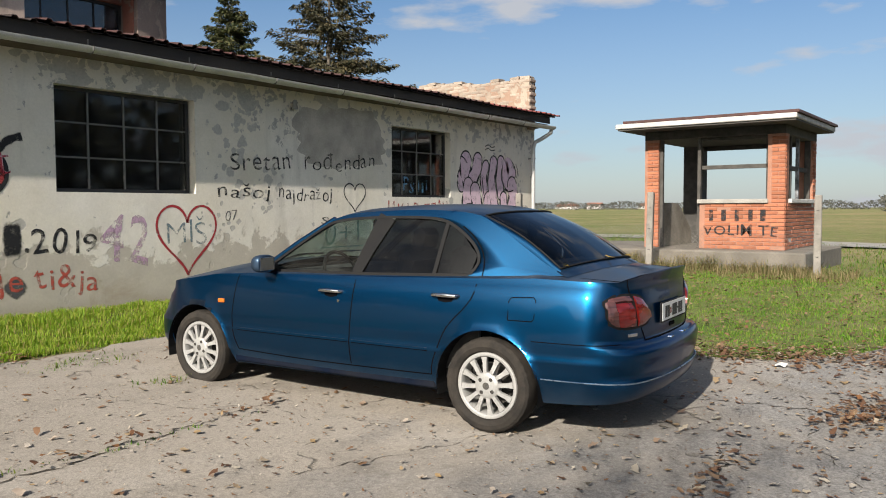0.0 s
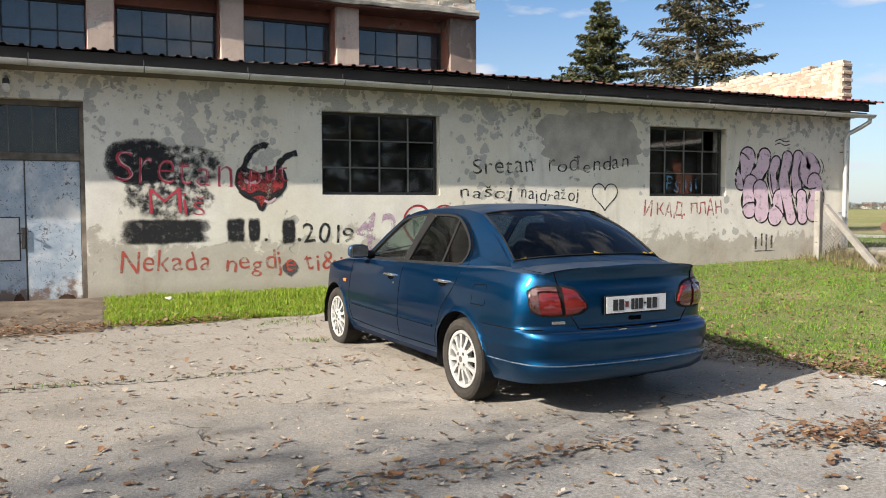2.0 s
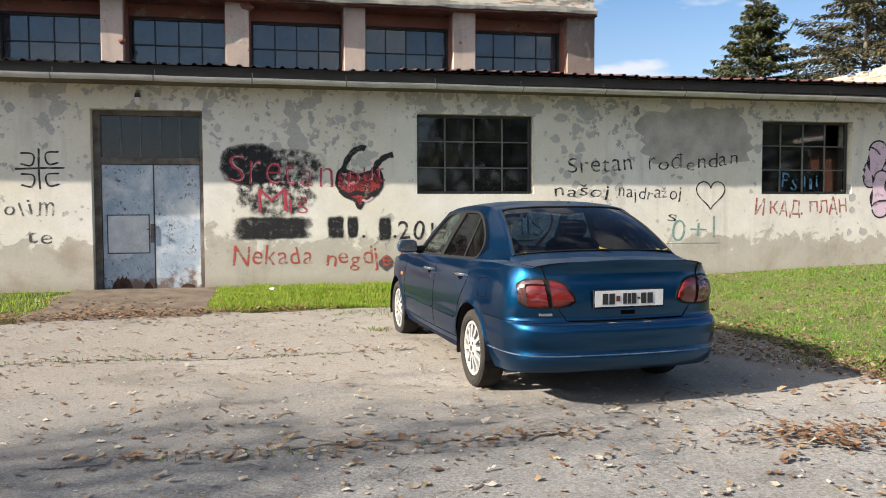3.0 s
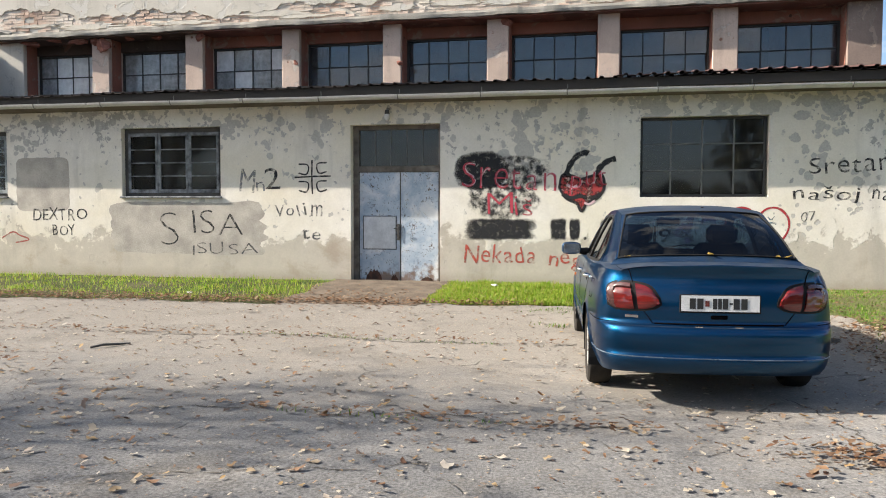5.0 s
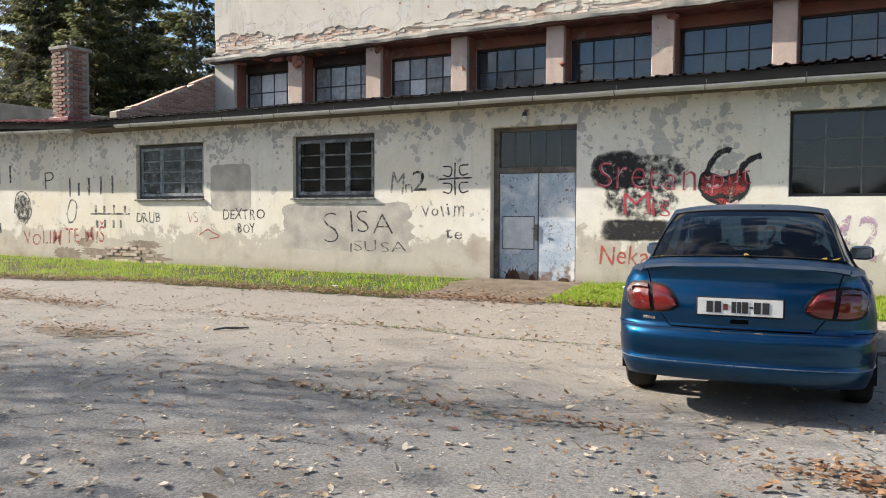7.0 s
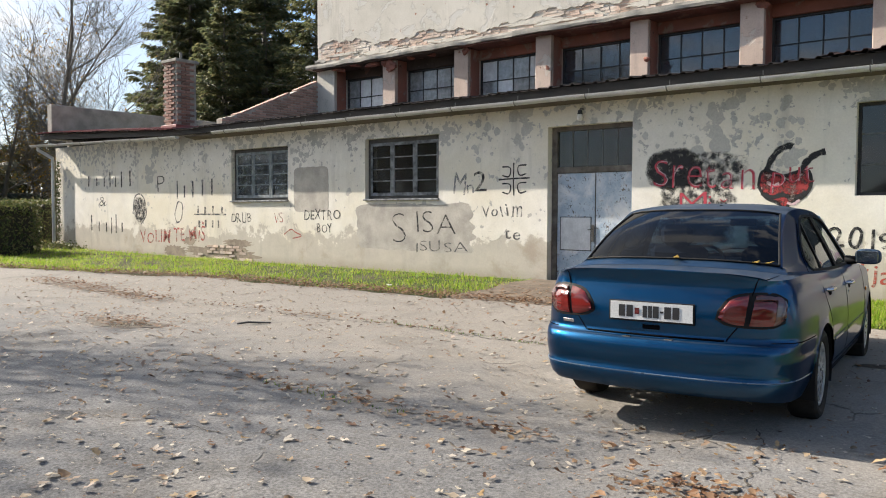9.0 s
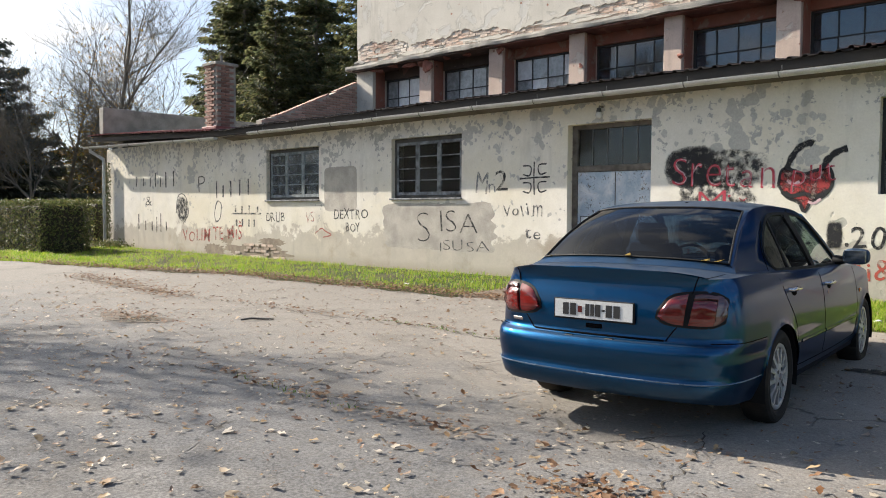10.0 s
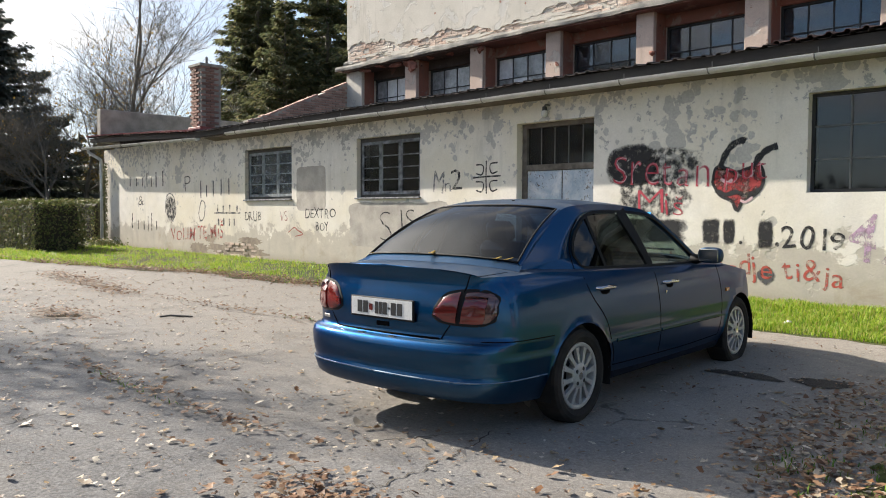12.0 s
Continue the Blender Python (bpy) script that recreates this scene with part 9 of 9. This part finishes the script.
line([(-10.75, 1.52), (-9.4, 1.31)], 0.02, BLACKTHIN, "black stroke through a word", n=4, smooth=False)
letters("P", -12.42, -11.95, 1.86, 0.47, BLACKTHIN, "tall black letter on the plaster wall", 66, -0.02)
bars([(-11.48, -11.36, 1.72, 2.18), (-11.2, -11.0, 1.74, 2.05), (-10.86, -10.6, 1.74, 2.16), (-10.42, -10.2, 1.76, 2.18), (-9.98, -9.85, 1.78, 2.2)], GREYTHIN, "grey bars of a sprayed name")
line([(-11.55, 1.30), (-11.4, 1.62), (-11.2, 1.55), (-11.25, 1.2), (-11.45, 1.1)], 0.03, GREYTHIN, "grey looped sign on the plaster wall", True)
letters("VOLIM TE MIŠ", -13.2, -10.2, 0.52, 0.34, REDFADE, "faded red sprayed words", 67, 0.004, 1.0, 0.045)
bars([(-16.2, -15.85, 2.12, 2.42), (-15.7, -15.4, 2.12, 2.36), (-15.25, -15.0, 2.1, 2.36), (-14.86, -14.74, 2.08, 2.5), (-14.6, -14.4, 2.08, 2.38), (-14.25, -14.1, 2.06, 2.5), (-13.95, -13.5, 2.08, 2.52)], BLACKTHIN, "black bars of a sprayed name")
letters("&", -15.45, -14.95, 1.57, 0.30, BLACKTHIN, "black and-sign on the plaster wall", 68, -0.01)
bars([(-16.05, -15.72, 0.82, 1.28), (-15.6, -15.3, 0.80, 1.08), (-15.15, -14.92, 0.78, 1.06), (-14.8, -14.7, 0.74, 1.2), (-14.55, -14.45, 0.76, 1.3), (-14.35, -14.0, 0.80, 1.06)], BLACKTHIN, "black bars of a sprayed name")
blob(-13.26, 1.44, 0.58, 0.72, BLACKTHIN, "dark sprayed face-like blot", 71, 2.2, 0.12)
line([(-13.6, 1.3), (-13.5, 1.75), (-13.25, 1.86), (-13.0, 1.7), (-12.92, 1.3), (-13.2, 1.02)], 0.03, GREYTHIN, "thin grey outline round the blot")
# words on the hut, on its street side
hutp = lambda x, y, z: (15.7 - 0.020, 5.36 - x, z)
letters("VOLIM TE", 0.0, 1.44, 0.86, 0.20, BLACK, "black sprayed words on orange bricks", 81, 0.006, 0.6, place=hutp)
top = tagged(holder("graffiti", hutp(0.1, 0, 1.14)), "black bars of a sprayed name on orange bricks", "graffiti", "writing on the hut")
for a, b in ((0.12, 0.20), (0.36, 0.45), (0.62, 0.70), (0.88, 0.96), (1.10, 1.20)):
    put("bar", [(0, 0.1 - a, 0), (0, 0.1 - b, 0), (0, 0.1 - b, 0.22), (0, 0.1 - a, 0.22)], [(0, 1, 2, 3)], BLACKTHIN, top)

# ---- grass and fallen leaves ----
DRYGRASS = leafy("dry_weeds", [(0.22, 0.17, 0.085), (0.30, 0.24, 0.13), (0.13, 0.14, 0.045), (0.17, 0.12, 0.06), (0.10, 0.14, 0.03)], 0.7, 0.25)
GRASS = leafy("grass_blades", [(0.044, 0.110, 0.009), (0.072, 0.165, 0.013), (0.105, 0.205, 0.020), (0.155, 0.205, 0.035), (0.21, 0.17, 0.07)], 0.6, 0.32)
LAWNGRASS = leafy("lawn_blades", [(0.058, 0.145, 0.010), (0.100, 0.240, 0.014), (0.145, 0.31, 0.020), (0.21, 0.30, 0.04), (0.27, 0.21, 0.09)], 0.6, 0.35)
# brighter copy of the grass, with the sun on it in the colour
GRASSLIT = leafy("sunlit_grass_blades", [(0.095, 0.19, 0.012), (0.175, 0.31, 0.018), (0.26, 0.39, 0.028), (0.35, 0.41, 0.055), (0.36, 0.28, 0.12)], 0.55, 0.45)
BROWNLEAF = leafy("brown_fallen_leaves", [(0.17, 0.090, 0.048), (0.25, 0.15, 0.085), (0.11, 0.055, 0.032), (0.32, 0.22, 0.13), (0.075, 0.040, 0.027), (0.21, 0.10, 0.042)], 0.6, 0.2)
FALLEN = leafy("fallen_leaves", [(0.36, 0.30, 0.22), (0.43, 0.38, 0.30), (0.20, 0.11, 0.06), (0.48, 0.43, 0.36), (0.13, 0.075, 0.05), (0.34, 0.23, 0.11), (0.32, 0.26, 0.19)], 0.5, 0.2)


def in_grass(x, y):
    e = np.interp(x, EDGE[:, 0], EDGE[:, 1])
    xr = np.interp(y, RIGHT[:, 0], RIGHT[:, 1])
    door_gap = (x > -0.45) & (x < 1.5)
    return ((y > e - 0.05) & ~door_gap) | ((x > xr) & (x > 4)) & (y > 0.8)


def blades(name, xy, hmin, hmax, width, seed, label, material=GRASS):
    rnd = np.random.default_rng(seed)
    n = len(xy)
    z = gz(xy[:, 0], xy[:, 1])
    a = rnd.uniform(0, 6.283, n)
    h = rnd.uniform(hmin, hmax, n) * (0.55 + 0.8 * clump(xy[:, 0] * 2.3, xy[:, 1] * 2.9 + 1))
    d = np.stack([np.cos(a), np.sin(a), np.zeros(n)], 1)
    s = np.stack([-np.sin(a), np.cos(a), np.zeros(n)], 1)
    base = np.stack([xy[:, 0], xy[:, 1], z - 0.01], 1)
    w = (width * rnd.uniform(0.6, 1.3, n))[:, None]
    lean = rnd.uniform(0.15, 0.9, n)[:, None] * h[:, None]
    mid = base + d * lean * 0.35 + np.stack([np.zeros(n), np.zeros(n), h * 0.62], 1)
    tip = base + d * lean + np.stack([np.zeros(n), np.zeros(n), h * rnd.uniform(0.75, 1.0, n)], 1)
    v = np.stack([base - s * w, base + s * w, mid + s * w * 0.7, mid - s * w * 0.7, tip], 1).reshape(-1, 3)
    o = np.arange(n)[:, None] * 5
    t = np.concatenate([o + [0, 1, 2], o + [0, 2, 3], o + [3, 2, 4]], 1).reshape(-1, 3)
    return tagged(new(name, quick_mesh(name, v, t, [material])), label, "grass", kind="stuff")


rnd = np.random.default_rng(12)


def scatter(n, x0, x1, y0, y1, keep):
    p = np.stack([rnd.uniform(x0, x1, n), rnd.uniform(y0, y1, n)], 1)
    return p[keep(p[:, 0], p[:, 1])]


clump = lambda x, y: 0.5 + 0.5 * np.sin(x * 2.1 + np.sin(y * 1.7) * 2) * np.sin(y * 2.7 + np.sin(x * 1.3) * 2)
strip = scatter(125000, -18, 6.2, 5.2, 9.08, lambda x, y: in_grass(x, y) & (rnd.uniform(0, 1, len(x)) < (0.12 + 0.88 * clump(x * 1.3, y * 1.5) ** 1.3) * np.clip((y - np.interp(x, EDGE[:, 0], EDGE[:, 1]) - 0.05 - 0.25 * clump(x * 1.7, y)) / 0.35, 0.06, 1.0)))
strip = np.vstack([strip, scatter(120000, 1.2, 6.8, 6.6, 9.08, lambda x, y: in_grass(x, y) & (rnd.uniform(0, 1, len(x)) < 0.25 + 0.75 * clump(x * 1.3, y * 1.5)))])
blades("grass_strip", strip, 0.02, 0.105, 0.0042, 1, "bright green grass strip along the wall", GRASSLIT)
lawn = scatter(165000, 5.5, 15.2, 1.0, 9.05, lambda x, y: in_grass(x, y) & (rnd.uniform(0, 1, len(x)) < 0.35 + 0.65 * clump(x, y)))
blades("lawn", lawn, 0.015, 0.060, 0.0036, 2, "short green lawn with dry leaves in it", LAWNGRASS)
rough = scatter(36000, 15, 27, -6, 22, lambda x, y: rnd.uniform(0, 1, len(x)) < 0.3 + 0.7 * clump(x, y))
blades("field_grass", rough, 0.04, 0.13, 0.008, 3, "longer grass at the edge of the field")
rough = scatter(9000, 13.6, 15.4, 2.4, 9.0, lambda x, y: clump(x * 2, y * 2) > 0.4)
blades("tall_grass", rough, 0.06, 0.20, 0.005, 4, "tall dry grass along the fence and plinth", DRYGRASS)
rough = scatter(5000, 14.55, 15.05, 3.0, 9.0, lambda x, y: clump(x * 1.3, y * 1.1) > 0.3)
blades("tall_grass", rough, 0.10, 0.34, 0.006, 14, "dry weeds at the foot of the plinth", DRYGRASS)
left = scatter(30000, -19, -9.5, 2.5, 6.4, lambda x, y: (y > 3.5 + (-10.6 - x) * 0.86) & (y < 6.3) & (x < -12.9) | in_grass(x, y))
blades("grass_corner", left, 0.04, 0.14, 0.007, 5, "bright green grass beside the hedge", GRASSLIT)


def tuft(x, y, n, rx, ry):
    q = rnd.normal(size=(n, 2)) * (rx, ry)
    return q + (x, y)


cr = [tuft(3.35, 6.58, 500, 0.20, 0.13), tuft(3.5, 5.45, 140, 0.13, 0.06)]
for k in range(26):
    cr.append(tuft(0.1 + k * 0.13, 4.38 - 0.04 * k * 0.13 + 0.03 * math.sin(k), 10 + int(22 * rnd.uniform() ** 3), 0.07, 0.02))
for k in range(14):
    cr.append(tuft(1.9 + k * 0.11, 1.28 + 0.02 * math.sin(k * 2), 6, 0.06, 0.015))
blades("crack_weeds", np.vstack(cr), 0.02, 0.07, 0.005, 6, "dry weeds growing in the cracks of the concrete")


def leaf_bed(name, xy, size, seed, label, lift=0.0, material=FALLEN):
    """Curled fallen leaves lying on the ground."""
    g = np.random.default_rng(seed)
    n = len(xy)
    z = gz(xy[:, 0], xy[:, 1]) + 0.020 + lift * g.uniform(0, 1, n)
    a = g.uniform(0, 6.283, n)
    s = size * g.uniform(0.45, 1.25, n)
    tilt = g.normal(size=n) * 0.22
    curl = g.uniform(0.02, 0.26, n)
    # outline of six points and a middle, in the leaf's own plane
    px = np.array([-1.0, -0.62, -0.20, 0.35, 1.0, 0.35, -0.20, -0.62, 0.0])
    py = np.array([0.0, 0.52, 0.36, 0.50, 0.0, -0.50, -0.36, -0.52, 0.0])
    X = px[None] * s[:, None] * 0.5 * (1 + g.normal(size=(n, 9)) * 0.20)
    Y = py[None] * s[:, None] * (0.72 + 0.5 * g.uniform(0, 1, (n, 1))) * (1 + g.normal(size=(n, 9)) * 0.20) * 0.62
    Z = curl[:, None] * (np.abs(Y) * 1.1 + X ** 2 / s[:, None] * 0.8) + tilt[:, None] * X + g.normal(size=(n, 9)) * s[:, None] * 0.06
    Z -= Z.min(axis=1)[:, None] - 0.001
    c, d = np.cos(a)[:, None], np.sin(a)[:, None]
    v = np.stack([xy[:, :1] + X * c - Y * d, xy[:, 1:] + X * d + Y * c, z[:, None] + Z], 2).reshape(-1, 3)
    o = np.arange(n)[:, None] * 9
    t = np.concatenate([o + [8, i, (i + 1) % 8] for i in range(8)], 1).reshape(-1, 3)
    return tagged(new(name, quick_mesh(name, v, t, [material])), label, "leaves", kind="stuff")


yard = lambda x, y: ~in_grass(x, y)
few = scatter(2900, -9, 9, -4.5, 7.0, yard)
leaf_bed("fallen_leaves", few, 0.053, 1, "dry brown and tan leaves strewn over the concrete")
more = scatter(1500, -4, 8.5, -3.5, 2.2, yard)
leaf_bed("fallen_leaves", more, 0.062, 2, "dry brown and tan leaves strewn over the concrete")
brown = scatter(900, -7, 8.5, -3.5, 6.6, yard)
leaf_bed("fallen_leaves", brown, 0.050, 7, "curled brown leaves strewn over the concrete", 0.0, BROWNLEAF)
# crumbs of leaf, twig and grit
crumbs = scatter(9000, -8, 9, -4.5, 7.0, yard)
leaf_bed("leaf_crumbs", crumbs, 0.020, 8, "crumbs of dry leaf and grit over the concrete", 0.0, BROWNLEAF)
crumbs = scatter(5000, -6, 9, -3.8, 6.0, yard)
leaf_bed("leaf_crumbs", crumbs, 0.024, 9, "pale crumbs of dry leaf over the concrete")
# drifts
dr = []
for k in range(2600):
    x = rnd.uniform(-13, 3.2)
    dr.append((x, np.interp(x, EDGE[:, 0], EDGE[:, 1]) - 0.10 + rnd.normal() * 0.13))
for k in range(1000):
    y = rnd.uniform(0.7, 6.2)
    dr.append((np.interp(y, RIGHT[:, 0], np.minimum(RIGHT[:, 1], 7.4)) + rnd.normal() * 0.28 - 0.05, y + rnd.normal() * 0.1))
for k in range(260):
    dr.append((5.62 + rnd.normal() * 0.30, 0.88 + rnd.normal() * 0.13))
for k in range(900):
    t = rnd.uniform(0, 1)
    dr.append((-9.2 + 5.4 * t + rnd.normal() * 0.2, 4.55 - 0.55 * t + rnd.normal() * 0.20))
for k in range(150):
    dr.append((1.4 + rnd.uniform(0, 3.0), 1.31 + rnd.normal() * 0.07))
for k in range(220):
    x = rnd.uniform(-3.4, 3.7)
    dr.append((x, 4.25 + 0.029 * x + rnd.normal() * 0.06))
for k in range(220):
    dr.append((-2.2 + rnd.normal() * 0.55, 2.38 + rnd.normal() * 0.22))
for k in range(420):
    dr.append((0.45 + rnd.normal() * 0.65, 7.0 + rnd.normal() * 0.5))
for k in range(1800):
    x = rnd.uniform(-17, -0.6)
    dr.append((x, np.interp(x, EDGE[:, 0], EDGE[:, 1]) + 0.05 + np.abs(rnd.normal()) * 0.2))
leaf_bed("leaf_drift", np.array(dr), 0.056, 3, "drift of dry brown leaves along the edge", 0.05, BROWNLEAF)
lw = scatter(2400, 6.5, 14, 1.2, 8.8, in_grass)
leaf_bed("lawn_leaves", lw, 0.058, 4, "tan leaves caught in the lawn", 0.06, BROWNLEAF)
for k, (count, wide, size, material) in enumerate(((750, 0.42, 0.050, BROWNLEAF), (560, 0.46, 0.052, FALLEN), (900, 0.50, 0.026, BROWNLEAF))):
    y = rnd.uniform(0.9, 5.9, count)
    x = np.interp(y, [0.9, 1.8, 2.5, 3.3, 4.9, 5.9], [7.7, 7.2, 6.85, 6.34, 6.38, 6.7]) + np.abs(rnd.normal(size=count)) * wide + rnd.normal(size=count) * 0.09
    leaf_bed("leaf_drift", np.stack([x, y], 1), size, 50 + k, "loose drift of brown and tan leaves over the lawn edge", 0.03, material)
sprigs = [tuft(x, y, 60, 0.12, 0.10) for x, y in ((6.95, 2.75), (7.05, 3.2), (6.85, 3.05), (7.1, 3.7), (6.95, 4.1), (7.15, 2.4), (6.8, 4.7), (7.0, 5.2))]
blades("edge_grass", np.vstack(sprigs), 0.03, 0.09, 0.005, 16, "sparse grass growing through the leaves at the lawn edge")

# leaves caught on the car's boot
r = random.Random(9)
for x, y, z, turn in ((-0.56, -0.415, 1.040, 30), (0.02, -0.49, 1.064, 100), (0.56, -0.42, 1.042, 10), (0.50, -0.44, 1.046, 70)):
    bm = bmesh.new()
    vs = [bm.verts.new(p) for p in ((-0.04, 0, 0.012), (-0.015, 0.02, 0.006), (0.02, 0.018, 0.010), (0.045, 0, 0.022), (0.018, -0.018, 0.008), (-0.016, -0.02, 0.006))]
    bm.faces.new(vs)
    ob = part("fallen_leaf", bm, YELLOW)
    ob.matrix_world = car.matrix_world @ pose(x, y, z, 0, 0, turn)
    tagged(ob, "yellow leaf lying on the car's boot lid", "leaf", "leaves on the car")

# crawling roots and ivy at the west corner
ivy = rnd.normal(size=(1400, 2)) * (0.5, 0.16) + (-17.4, 8.85)
P = np.stack([ivy[:, 0], np.minimum(ivy[:, 1], 9.1), 0.22 + np.abs(rnd.normal(size=1400)) * 0.10], 1)
N = rnd.normal(size=(1400, 3)); N /= np.linalg.norm(N, axis=1)[:, None]
v, t = leaf_tris(P, N, 0.04, rnd)
tagged(new("ivy", quick_mesh("ivy", v, t, [HEDGE])), "dark ivy creeping at the wall corner", "ivy", kind="stuff")
n = 900
zz = rnd.uniform(0.2, 2.9, n)
P = np.stack([-17.80 + rnd.normal(size=n) * 0.09, np.full(n, 9.06) - np.abs(rnd.normal(size=n)) * 0.03, zz], 1)
v, t = leaf_tris(P, np.tile([0, -1.0, 0], (n, 1)) + rnd.normal(size=(n, 3)) * 0.4, 0.035, rnd)
tagged(new("ivy", quick_mesh("ivy", v, t, [HEDGE])), "dark dead ivy climbing beside the downpipe", "ivy", kind="stuff")
